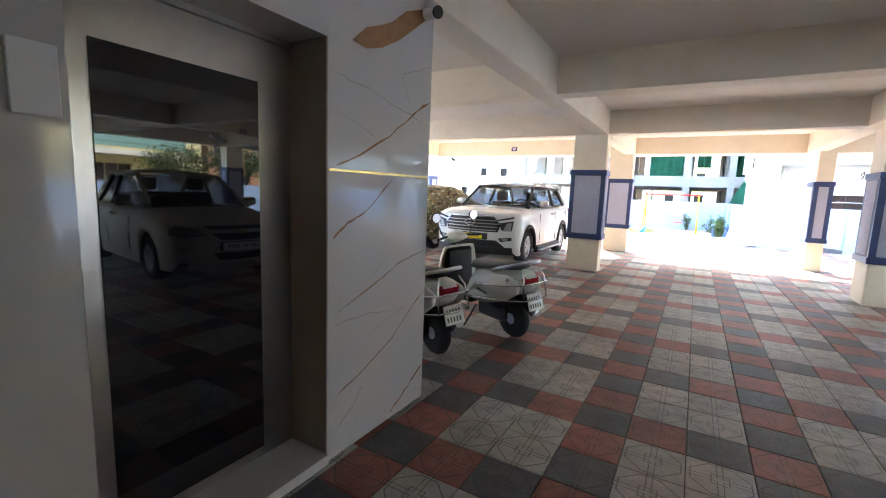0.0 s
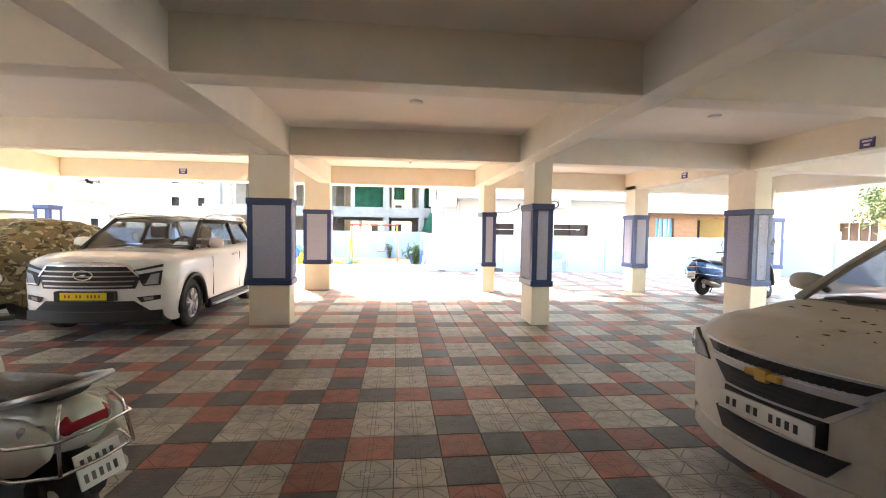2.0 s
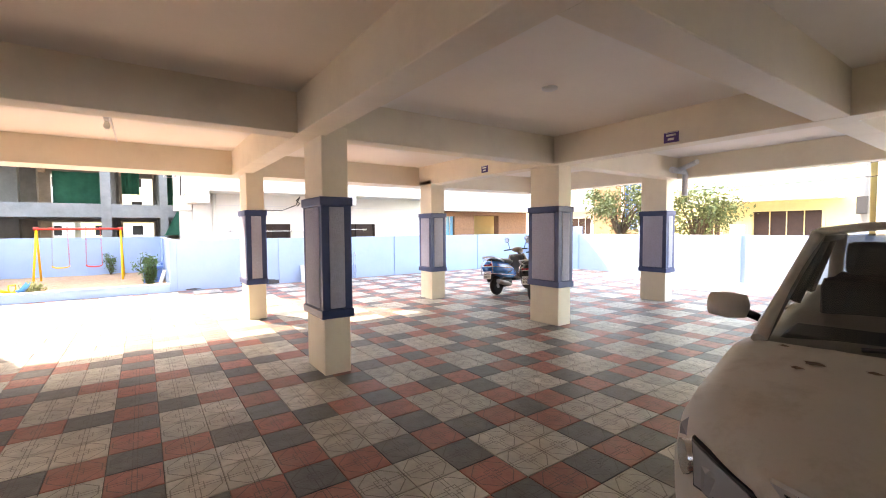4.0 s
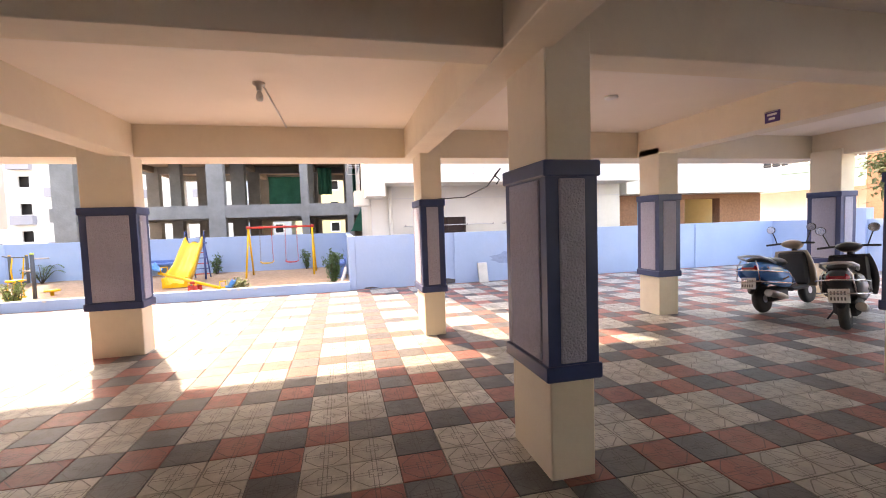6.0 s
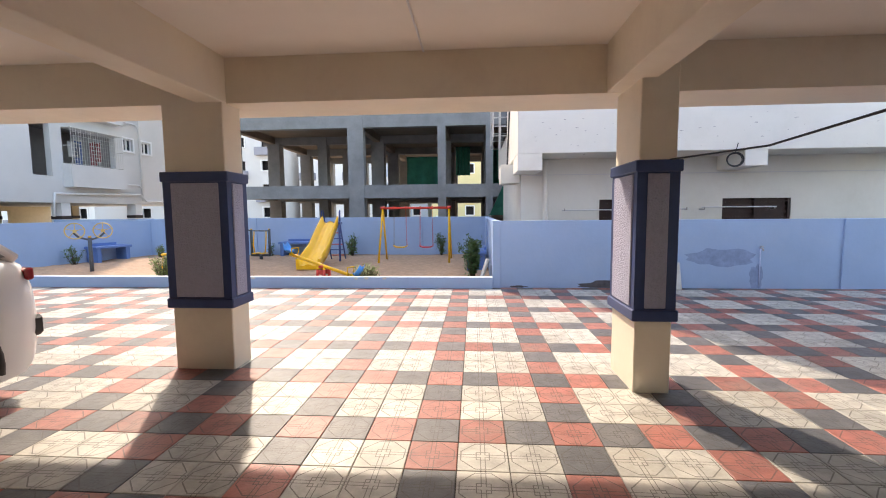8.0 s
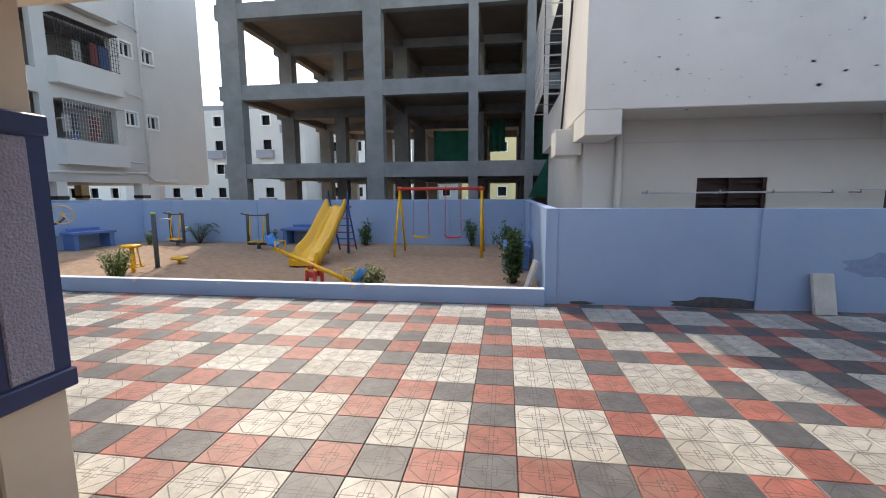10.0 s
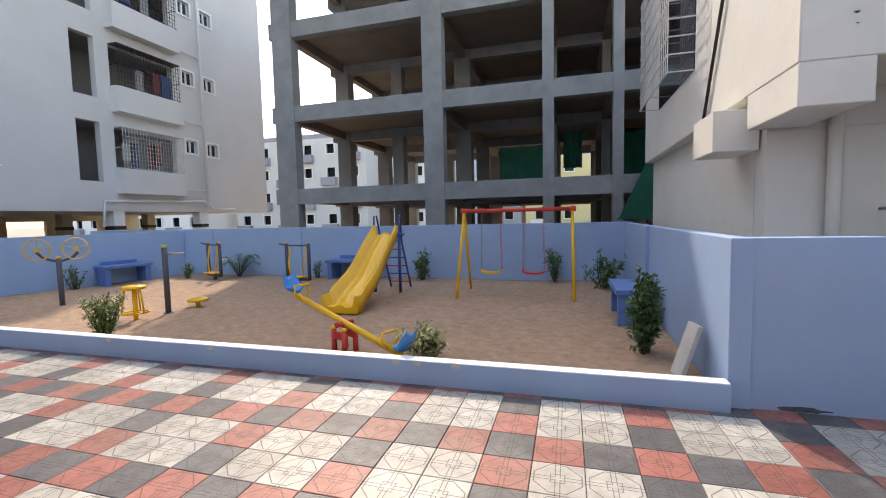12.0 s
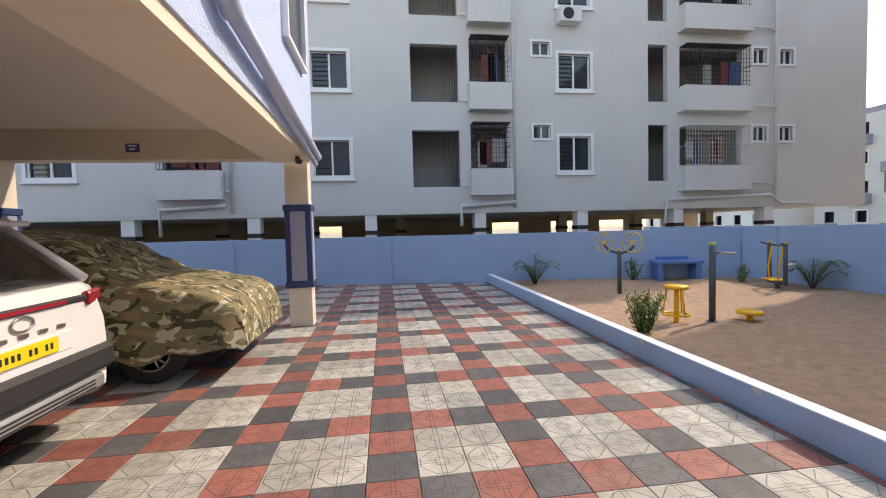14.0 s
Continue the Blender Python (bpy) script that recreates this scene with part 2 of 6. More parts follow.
# ---- columns ----
def column(x0, x1, y0, y1, top=SOFFIT):
    """Painted concrete column with a navy framed band of rough plaster panels."""
    c = thing("column", "cream concrete column with navy framed lilac plaster band", "column", "parking columns", pose((x0 + x1) / 2, (y0 + y1) / 2, 0))
    hx, hy = (x1 - x0) / 2, (y1 - y0) / 2
    bm = bmesh.new()
    box(bm, -hx, hx, -hy, hy, -0.01, top + 0.1, bevel=0.008)
    part("shaft", bm, M_CREAM, c)
    z0, z1, e, w = 0.585, 1.83, 0.035, 0.09
    bm = bmesh.new()
    box(bm, -hx - 0.018, hx + 0.018, -hy - 0.018, hy + 0.018, z0 + 0.02, z1 - 0.02)
    part("band", bm, M_NAVY, c, "navy painted band")
    for za, zb in ((z0, z0 + w), (z1 - w, z1)):
        bm = bmesh.new()
        box(bm, -hx - e, hx + e, -hy - e, hy + e, za, zb, bevel=0.008)
        part("band_rail", bm, M_NAVY, c, "raised navy rail")
    for s in (-1, 1):
        bm = bmesh.new()
        box(bm, -hx + 0.06, hx - 0.06, s * (hy + 0.015) - 0.012, s * (hy + 0.015) + 0.012, z0 + w + 0.012, z1 - w - 0.012, bevel=0.006)
        part("panel", bm, M_TEX, c, "rough lilac plaster panel")
        bm = bmesh.new()
        box(bm, s * (hx + 0.015) - 0.012, s * (hx + 0.015) + 0.012, -hy + 0.06, hy - 0.06, z0 + w + 0.012, z1 - w - 0.012, bevel=0.006)
        part("panel", bm, M_TEX, c, "rough lilac plaster panel")
    return c


for c in ((-1.68, -1.11, 7.52, 7.80), (-1.68, -1.11, 11.20, 11.50), (2.45, 2.73, 7.41, 7.96), (2.38, 2.66, 10.86, 11.42),
          (6.12, 6.41, 7.50, 8.08), (5.98, 6.32, 10.78, 11.22), (9.54, 9.82, 7.67, 8.20), (9.50, 9.80, 10.75, 11.25),
          (-7.45, -7.18, 11.44, 11.78), (-7.05, -6.78, 7.50, 8.00), (9.5, 9.8, 1.0, 1.5), (6.0, 6.3, 0.7, 1.25), (-7.05, -6.78, 1.0, 1.5)):
    column(*c)

# ---- ceiling slab and beams ----
structure(boxpart("ceiling", (BLD_X0, BLD_X1, BLD_Y0, EDGE_Y, SLAB, SLAB + 0.16), M_CEIL), "cream painted concrete slab over the parking", "ceiling")
for k, (x0, x1) in enumerate(((-7.05, -6.8), (-1.36, -1.10), (2.24, 2.50), (5.98, 6.24), (9.55, 9.83))):
    structure(boxpart("beam", (x0, x1, BLD_Y0, 11.26, SOFFIT, SLAB + 0.01), M_CREAM, bevel=0.006), "cream painted concrete beam", "beam")
for y0, y1 in ((0.9, 1.15), (4.22, 4.47), (7.47, 7.72)):
    xs = [BLD_X0, -6.8, -1.36, -1.10, 2.24, 2.50, 5.98, 6.24, 9.55]
    for a, b in ((-6.8, -1.36), (-1.10, 2.24), (2.50, 5.98), (6.24, 9.55)):
        if 0 < y0 < 1 and a < -2:
            continue
        structure(boxpart("beam", (a, b, y0, y1, SOFFIT + 0.003, SLAB + 0.01), M_CREAM, bevel=0.006), "cream painted concrete beam", "beam")
structure(boxpart("edge_beam", (BLD_X0, BLD_X1, 11.265, EDGE_Y, SOFFIT, SLAB + 0.16), M_CREAM), "cream painted edge beam of the building", "beam")
structure(boxpart("wall_upper", (BLD_X0, BLD_X1, EDGE_Y - 0.25, EDGE_Y + 0.02, SLAB - 0.3, 6.2), M_BLUEW), "pale blue rough plastered upper wall", "wall")
structure(boxpart("wall_side", (BLD_X0 - 0.02, BLD_X0 + 0.2, BLD_Y0, EDGE_Y - 0.26, SLAB - 0.3, 6.2), M_BLUEW), "pale blue rough plastered upper side wall", "wall")
structure(boxpart("wall_side_east", (BLD_X1 - 0.2, BLD_X1 + 0.02, BLD_Y0, EDGE_Y - 0.26, SLAB - 0.3, 6.2), M_BLUEW), "pale blue upper side wall", "wall")
structure(boxpart("roof", (BLD_X0, BLD_X1, BLD_Y0, EDGE_Y, 6.2, 6.4), M_CREAM), "concrete roof slab", "roof")
# two unseen walls, added to keep light from behind off the lift wall
structure(boxpart("wall_unseen_south", (-3.4, 3.0, -1.95, -1.75, -0.05, SLAB), M_CREAM), "unseen plain cream wall added to darken the lift area", "wall")
structure(boxpart("wall_unseen_east", (3.0, 3.18, -1.95, 1.15, -0.05, SLAB), M_CREAM), "unseen plain cream wall added to keep east light off the lift", "wall")
structure(boxpart("wall_back", (LX_BACK, BLD_X1, BLD_Y0 - 0.2, BLD_Y0, -0.05, 6.2), M_CREAM), "plain cream wall at the back of the parking", "wall")
structure(boxpart("wall_south", (WALL_XL - 0.15, WALL_XR + 0.15, YARD_Y0 - 0.15, YARD_Y0, -0.05, 1.27), M_BLUE), "blue painted boundary wall", "wall")

# ---- boundary walls, kerb, sand ----
WTOP = 1.27
structure(boxpart("wall_north", (1.622, WALL_XR + 0.2, WALL_Y, WALL_Y + 0.15, -0.05, WTOP), M_BLUE, bevel=0.004), "blue painted boundary wall with damp stains", "wall")
structure(boxpart("wall_play_east", (1.47, 1.62, WALL_Y - 0.02, PLAY_Y - 0.01, -0.05, WTOP), M_BLUE, bevel=0.004), "blue painted wall beside the play area", "wall")
structure(boxpart("wall_play_north", (WALL_XL - 0.15, 1.62, PLAY_Y, PLAY_Y + 0.15, -0.05, WTOP + 0.02), M_BLUE, bevel=0.004), "blue painted wall behind the play area", "wall")
WEST = pose(-11.42, 15.5, 0, 0, 0, -11.9)
structure(boxpart("wall_west", (-0.15, 0, -24.0, 6.32, -0.05, WTOP - 0.02), M_BLUE, bevel=0.004), "blue painted boundary wall", "wall").matrix_basis = WEST
structure(boxpart("wall_east", (WALL_XR, WALL_XR + 0.15, YARD_Y0, WALL_Y, -0.05, WTOP), M_BLUE, bevel=0.004), "blue painted boundary wall", "wall")
structure(boxpart("kerb", (-11.42, 1.465, WALL_Y - 0.12, WALL_Y, -0.05, 0.21), M_BLUE, bevel=0.004), "low blue painted kerb round the sand", "kerb")
structure(boxpart("kerb_top", (-11.41, 1.46, WALL_Y - 0.117, WALL_Y - 0.003, 0.2, 0.216), M_CAP), "worn white top of the kerb", "kerb")
bm = bmesh.new()
bmesh.ops.create_grid(bm, x_segments=110, y_segments=60, size=0.5)
for v in bm.verts:
    v.co = Vector((-11.1 + (v.co.x + 0.5) * 12.56, WALL_Y - 0.01 + (v.co.y + 0.5) * 6.1, 0))
    v.co.z = 0.035 + 0.03 * noise.noise(v.co * 1.3) + 0.018 * noise.noise(v.co * 5)
for f in bm.faces:
    f.smooth = True
structure(part("sand", bm, M_SAND), "brown loose sand of the play area", "sand")

# ---- lift wall ----
LX = -1.12
wl = structure(boxpart("wall_lift_north", (-3.4, LX, 0.85, 1.70, -0.02, SLAB), M_MARBLE), "glossy white veined tiled lift wall", "wall")
structure(boxpart("wall_lift_south", (-3.4, LX, -2.4, -0.08, -0.02, SLAB), M_MARBLE), "glossy white veined tiled lift wall", "wall")
structure(boxpart("wall_lift_head", (-3.4, LX, -0.078, 0.848, 2.0, SLAB), M_MARBLE), "glossy tiled wall over the lift door", "wall")
structure(boxpart("wall_lift_jamb", (-1.40, LX - 0.002, 0.842, 0.8495, 0.0, 2.0), M_JAMB), "brown veined tiled reveal beside the lift door", "wall")
structure(boxpart("door_sill", (-1.5, LX + 0.02, -0.078, 0.84, -0.02, 0.05), M_MARBLE), "pale stone sill of the lift door", "sill")
boxpart("gold_strip", (LX - 0.002, LX + 0.004, 0.855, 1.695, 1.425, 1.437), M_GOLDSTRIP, wl, "thin gold trim strip")
VEINS = [([(0.9, 1.45), (1.04, 1.5), (1.3, 1.63), (1.55, 1.8), (1.69, 1.88)], 0.016), ([(0.88, 1.11), (0.97, 1.17), (1.13, 1.24), (1.35, 1.42)], 0.014),
         ([(0.89, 0.74), (1.22, 0.85), (1.41, 0.93), (1.69, 0.98)], 0.008), ([(0.91, 0.32), (1.13, 0.39), (1.37, 0.5), (1.53, 0.62), (1.69, 0.72)], 0.012),
         ([(0.92, 0.15), (1.04, 0.22), (1.10, 0.30)], 0.008), ([(1.35, 0.03), (1.52, 0.12), (1.69, 0.22)], 0.015), ([(0.89, 0.69), (1.13, 0.69), (1.42, 0.65)], 0.004),
         ([(0.89, 1.86), (1.12, 1.84), (1.32, 1.80), (1.6, 1.75)], 0.005), ([(1.39, 1.97), (1.55, 2.03), (1.68, 2.08)], 0.005), ([(1.39, 1.97), (1.47, 1.84)], 0.008),
         ([(0.9, 1.70), (1.05, 1.66), (1.2, 1.60)], 0.004), ([(1.1, 0.83), (1.25, 0.95), (1.35, 1.03)], 0.004), ([(1.12, 0.55), (1.3, 0.62), (1.5, 0.66)], 0.004)]
for vi, (pts, r) in enumerate(VEINS):
    bm = bmesh.new()
    vs = []
    n = 14
    for k in range(n + 1):
        t = k / n * (len(pts) - 1)
        j = min(int(t), len(pts) - 2)
        y = pts[j][0] + (pts[j + 1][0] - pts[j][0]) * (t - j)
        z = pts[j][1] + (pts[j + 1][1] - pts[j][1]) * (t - j) + 0.012 * noise.noise(Vector((k * 0.7, vi, 1)))
        w = r * (0.25 + 1.1 * abs(noise.noise(Vector((k * 0.45, vi * 3.1, 5))))) * (1 if 0 < k < n else 0.15)
        vs.append((bm.verts.new((LX + 0.0012, y, z + w)), bm.verts.new((LX + 0.0012, y, z - w * 0.4))))
    for (a, b2), (c2, d) in zip(vs, vs[1:]):
        bm.faces.new((a, b2, d, c2))
    part("vein", bm, M_VEIN if r > 0.006 else M_VEING, wl)
# broken patch at the head of the wall
bm = bmesh.new()
pts = [(1.0, 2.03), (1.1, 2.02), (1.22, 2.06), (1.36, 2.13), (1.48, 2.22), (1.62, 2.33), (1.66, 2.40), (1.55, 2.36), (1.42, 2.30), (1.3, 2.21), (1.2, 2.16), (1.1, 2.12)]
bm.faces.new([bm.verts.new((LX + 0.0015, y, z + 0.012 * noise.noise(Vector((y * 20, z * 20, 0))))) for y, z in pts])
part("broken_patch", bm, M_VEIN, wl, "broken brown plaster patch")
lift = structure(boxpart("door_lift", (-1.42, -1.36, -0.08, 0.84, 0.05, 1.97), M_STEEL), "brushed steel lift door with black glass", "lift door")
boxpart("glass", (-1.362, -1.354, 0.06, 0.668, 0.1, 1.79), M_LIFTGLASS, lift, "black scratched glass pane")
boxpart("header", (-1.5, -1.35, -0.08, 0.84, 1.975, 2.0), M_STEEL, lift)
bm = bmesh.new()
tube(bm, [(-1.355, -0.025, 1.0), (-1.31, -0.025, 1.0)], 0.012, 8)
tube(bm, [(-1.355, -0.025, 0.8), (-1.31, -0.025, 0.8)], 0.012, 8)
box(bm, -1.315, -1.30, -0.037, -0.013, 0.77, 1.05, bevel=0.004)
part("handle", bm, M_STEEL, lift, "steel pull handle")
panel = tagged(boxpart("call_panel", (LX, LX + 0.012, -0.2, -0.1, 1.5, 1.68), M_WHITE, bevel=0.003), "white lift call panel on the tiled wall", "panel")
sc = thing("security_camera", "white bullet security camera at the wall corner", "camera", "", pose(-1.10, 1.62, 2.36))
bm = bmesh.new()
tube(bm, [(0.0, 0, 0.06), (0.02, 0, 0.0)], 0.03, 10)
part("base", bm, M_WHITE, sc)
bm = bmesh.new()
tube(bm, [(-0.04, 0.0, 0.0), (0.09, -0.05, -0.025)], 0.032, 12)
part("housing", bm, M_WHITE, sc)
bm = bmesh.new()
tube(bm, [(0.085, -0.048, -0.024), (0.095, -0.052, -0.026)], 0.034, 12)
part("lens", bm, M_INKB, sc, "black lens ring")

# ---- vehicle materials ----
M_CARWHITE = mat("white_car_paint", (0.82, 0.82, 0.82), 0.25, vary=0.02, scale=2, coat=0.6)
M_DIRTYCAR = mat("dusty_white_car_paint", (0.62, 0.57, 0.50), 0.5, vary=0.08, scale=3, stain=(0.40, 0.33, 0.25), stain_amount=0.5, stain_scale=6)
M_SILVERCAR = mat("silver_white_car_paint", (0.66, 0.66, 0.65), 0.3, vary=0.03, scale=2, coat=0.5)
M_BLACKPL = mat("black_plastic", (0.025, 0.025, 0.027), 0.55, vary=0.2, scale=20)
M_CHROME = mat("chrome", (0.75, 0.75, 0.77), 0.15, 1.0, vary=0.05)
M_ALLOY = mat("alloy_rim", (0.55, 0.55, 0.57), 0.3, 0.9, vary=0.06)
M_RUBBER = mat("tyre_rubber", (0.035, 0.034, 0.033), 0.85, vary=0.3, scale=15, bump=0.3, bump_scale=60)
M_CARGLASS = glass_mat("tinted_car_glass", (0.02, 0.022, 0.025), 0.04, 0.66)
M_LAMPGLASS = glass_mat("clear_lamp_glass", (0.35, 0.36, 0.38), 0.08)
M_REDLENS = glass_mat("red_lens", (0.35, 0.02, 0.03), 0.12)
M_SEATCLOTH = mat("dark_seat_cloth", (0.06, 0.055, 0.05), 0.9)
M_YELLOW = mat("yellow_plate", (0.85, 0.65, 0.02), 0.4, vary=0.04)
M_PLATE = mat("white_plate", (0.75, 0.74, 0.70), 0.4, vary=0.08)
M_INK = mat("black_print", (0.02, 0.02, 0.02), 0.6)
M_GREYINK = mat("faded_print", (0.14, 0.13, 0.12), 0.7)
M_GOLD = mat("gold_badge", (0.65, 0.42, 0.12), 0.3, 0.7)
M_MUD = mat("dried_mud", (0.20, 0.14, 0.09), 0.95)


def polyline(pts, t):
    for (a, va), (b, vb) in zip(pts, pts[1:]):
        if t <= b:
            k = 0 if b == a else max(0, (t - a) / (b - a))
            k = k * k * (3 - 2 * k)
            return va + (vb - va) * k
    return pts[-1][1]


def lettering(text, size, m, material, parent, name="lettering", extrude=0.003):
    """Raised letters from the built-in font, as a mesh part."""
    cu = bpy.data.curves.new(name, "FONT")
    cu.body = text
    cu.size = size
    cu.extrude = extrude
    cu.align_x = "CENTER"
    cu.align_y = "CENTER"
    tmp = bpy.data.objects.new(name, cu)
    scene.collection.objects.link(tmp)
    me = bpy.data.meshes.new_from_object(tmp.evaluated_get(bpy.context.evaluated_depsgraph_get()))
    bpy.data.objects.remove(tmp)
    me.materials.clear()
    me.materials.append(material)
    ob = new(name, me)
    ob.matrix_basis = m
    if parent is not None:
        ob.parent = parent
    return ob


def wheel(parent, x, y, r, w, side, rim=M_ALLOY, spokes=5, name="wheel"):
    """Tyre, alloy rim with spokes; axis along x, outer face towards side."""
    bm = bmesh.new()
    lathe(bm, [(r * 0.62, -w / 2), (r * 0.9, -w / 2), (r * 0.985, -w / 2 + 0.025), (r, -w / 4), (r, w / 4), (r * 0.985, w / 2 - 0.025), (r * 0.9, w / 2), (r * 0.62, w / 2), (r * 0.6, 0), (r * 0.62, -w / 2)], (x, y, r), "x", 32, False)
    tyre = part("wheel", bm, M_RUBBER, parent, "black tyre on an alloy rim")
    bm = bmesh.new()
    xo = x + side * (w / 2 - 0.02)
    lathe(bm, [(r * 0.66, -0.01), (r * 0.66, 0.012), (r * 0.58, 0.012), (r * 0.57, -0.01)], (xo, y, r), "x", 28)
    lathe(bm, [(r * 0.16, -0.03), (r * 0.16, 0.005), (r * 0.1, 0.012)], (xo, y, r), "x", 14)
    for k in range(spokes):
        for da in (-0.13, 0.13):
            a = 2 * math.pi * k / spokes + 0.3 + da
            b = 2 * math.pi * k / spokes + 0.3 + da * 1.6
            tube(bm, [(xo, y + r * 0.12 * math.cos(a), r + r * 0.12 * math.sin(a)), (xo, y + r * 0.6 * math.cos(b), r + r * 0.6 * math.sin(b))], [r * 0.06, r * 0.05], 6)
    part("rim", bm, rim, tyre, "silver alloy rim")
    bm = bmesh.new()
    lathe(bm, [(r * 0.63, -0.01), (r * 0.63, 0.01)], (xo - side * 0.06, y, r), "x", 20)
    part("brake_disc", bm, M_DARK, tyre)
    return tyre


def smooth_all(bm):
    for f in bm.faces:
        f.smooth = True


def car(label, at, L, W, H, wb, fo, wr, zg, top, paint, cladding, gh, category="car", nose=(0.24, 0.6), bow=0.05):
    """A car with its front at y = 0 looking along -y. top: bonnet and belt line; gh: cowl, roof start, roof end, tail."""
    c = thing("car", label, category, "parked cars", at)
    wy = (fo, fo + wb)
    ys = sorted({round(L * k / 44, 3) for k in range(45)} | {round(w + (wr + 0.075) * s * k / 9, 3) for w in wy for s in (-1, 1) for k in range(10)} | {0.03, 0.07, L - 0.03, L - 0.07})
    ra = wr + 0.065

    def half(y):
        f, r = max(0, 1 - y / nose[1]), max(0, 1 - (L - y) / 0.5)
        return W / 2 * (1 - nose[0] * f ** 2.4 - 0.15 * r ** 2.4)

    def low(y):
        z = zg + 0.12 * max(0, 1 - y / 0.25) ** 2 + 0.12 * max(0, 1 - (L - y) / 0.25) ** 2
        for w in wy:
            if abs(y - w) < ra:
                z = max(z, wr + math.sqrt(max(0, ra * ra - (y - w) ** 2)))
        return z

    bm = bmesh.new()
    rings = []
    for y in ys:
        w, zt, zb = half(y), polyline(top, y), low(y)
        zm = max(0.52, zb + 0.012)
        zs = max(zm + 0.02, zt - 0.14)
        sec = [(w - 0.035, zb), (w - 0.004, zm), (w, (zm + zs) / 2), (w - 0.015, zs), (w - 0.06, zt - 0.045), (w - 0.16, zt - 0.005), (w * 0.5, zt + 0.018), (0, zt + 0.026)]
        fade = bow * max(0, 1 - y / 0.7) ** 2 / w ** 2
        rings.append([bm.verts.new((x, y + fade * x * x, z)) for x, z in sec] + [bm.verts.new((-x, y + fade * x * x, z)) for x, z in sec[-2::-1]])
    for a, b in zip(rings, rings[1:]):
        for k in range(len(a) - 1):
            bm.faces.new((a[k], a[k + 1], b[k + 1], b[k]))
    # bowed front skin between the edges of the first section
    left, right, n = rings[0][:8], rings[0][:6:-1], 14
    rows = []
    for a, b in zip(left[:7], right[:7]):
        row = [a]
        for i in range(1, n):
            x = a.co.x + (b.co.x - a.co.x) * i / n
            row.append(bm.verts.new((x, bow * x * x / half(0) ** 2 - 0.012 * (1 - (x / a.co.x) ** 2), a.co.z)))
        rows.append(row + [b])
    for a, b in zip(rows, rows[1:]):
        for k in range(n):
            bm.faces.new((a[k], a[k + 1], b[k + 1], b[k]))
    bm.faces.new(rings[-1][::-1])
    smooth_all(bm)
    bm.faces.ensure_lookup_table()
    bm.faces[-1].smooth = False
    part("body", bm, paint, c)
    boxpart("underbody", (-W / 2 + 0.24, W / 2 - 0.24, 0.2, L - 0.2, zg + 0.03, 0.62), M_BLACKPL, c, bevel=0.03)
    for w in wy:
        bm = bmesh.new()
        box(bm, -W / 2 + 0.25, W / 2 - 0.25, w - ra + 0.03, w + ra - 0.03, wr, wr + ra - 0.07)
        part("wheel_well", bm, M_BLACKPL, c)
        for s in (-1, 1):
            wheel(c, s * (W / 2 - 0.125), w, wr, 0.2, s)
    if cladding:
        for s in (-1, 1):
            for w in wy:
                bm = bmesh.new()
                tube(bm, [(s * (half(w) - 0.008), w + ra * math.cos(a), wr + ra * math.sin(a)) for a in [math.pi * k / 16 for k in range(-1, 18)]], 0.035, 8)
                part("arch_trim", bm, M_BLACKPL, c, "black wheel arch trim")
            bm = bmesh.new()
            box(bm, s * W / 2 - 0.05, s * W / 2 + 0.05, wy[0] + ra + 0.04, wy[1] - ra - 0.04, zg - 0.01, zg + 0.12, bevel=0.02)
            part("sill", bm, M_BLACKPL, c)
            bm = bmesh.new()
            box(bm, s * (W / 2 + 0.05) - 0.06, s * (W / 2 + 0.05) + 0.06, wy[0] + ra + 0.1, wy[1] - ra - 0.1, zg + 0.03, zg + 0.06, bevel=0.012)
            part("side_step", bm, M_ALLOY, c, "metal side step")
    # greenhouse
    yc, y0, y1, yt = gh
    zc, zt2 = polyline(top, yc) + 0.0, polyline(top, yt) + 0.0
    wbelt, wroof = W / 2 - 0.1, W / 2 - 0.27
    A, B, C, D = (wbelt - 0.06, yc, zc), (wroof, y0, H - 0.06), (wroof, y1, H - 0.07), (wbelt - 0.1, yt, zt2)

    def sheet(p, q, bulge, n=8, m=5):
        b = bmesh.new()
        g = []
        for j in range(m + 1):
            v = j / m
            row = []
            for i in range(n + 1):
                u = 2 * i / n - 1
                x = (p[0] + (q[0] - p[0]) * v) * u
                y = p[1] + (q[1] - p[1]) * v + bulge[0] * (1 - u * u)
                z = p[2] + (q[2] - p[2]) * v + bulge[1] * (1 - u * u) + 0.03 * math.sin(math.pi * v)
                row.append(b.verts.new((x, y, z)))
            g.append(row)
        for r0, r1 in zip(g, g[1:]):
            for k in range(n):
                b.faces.new((r0[k], r0[k + 1], r1[k + 1], r1[k]))
        smooth_all(b)
        return b

    part("windscreen", sheet(A, B, (-0.10, 0.02)), M_CARGLASS, c, "tinted windscreen")
    part("rear_window", sheet(D, C, (0.07, 0.02)), M_CARGLASS, c, "tinted rear window")
    b = sheet((B[0] + 0.03, B[1] - 0.03, B[2]), (C[0] + 0.03, C[1] + 0.05, C[2]), (0, 0.05))
    ext = bmesh.ops.extrude_face_region(b, geom=list(b.faces))
    for v in ext["geom"]:
        if isinstance(v, bmesh.types.BMVert):
            v.co.z += 0.025
    part("roof", b, paint, c)
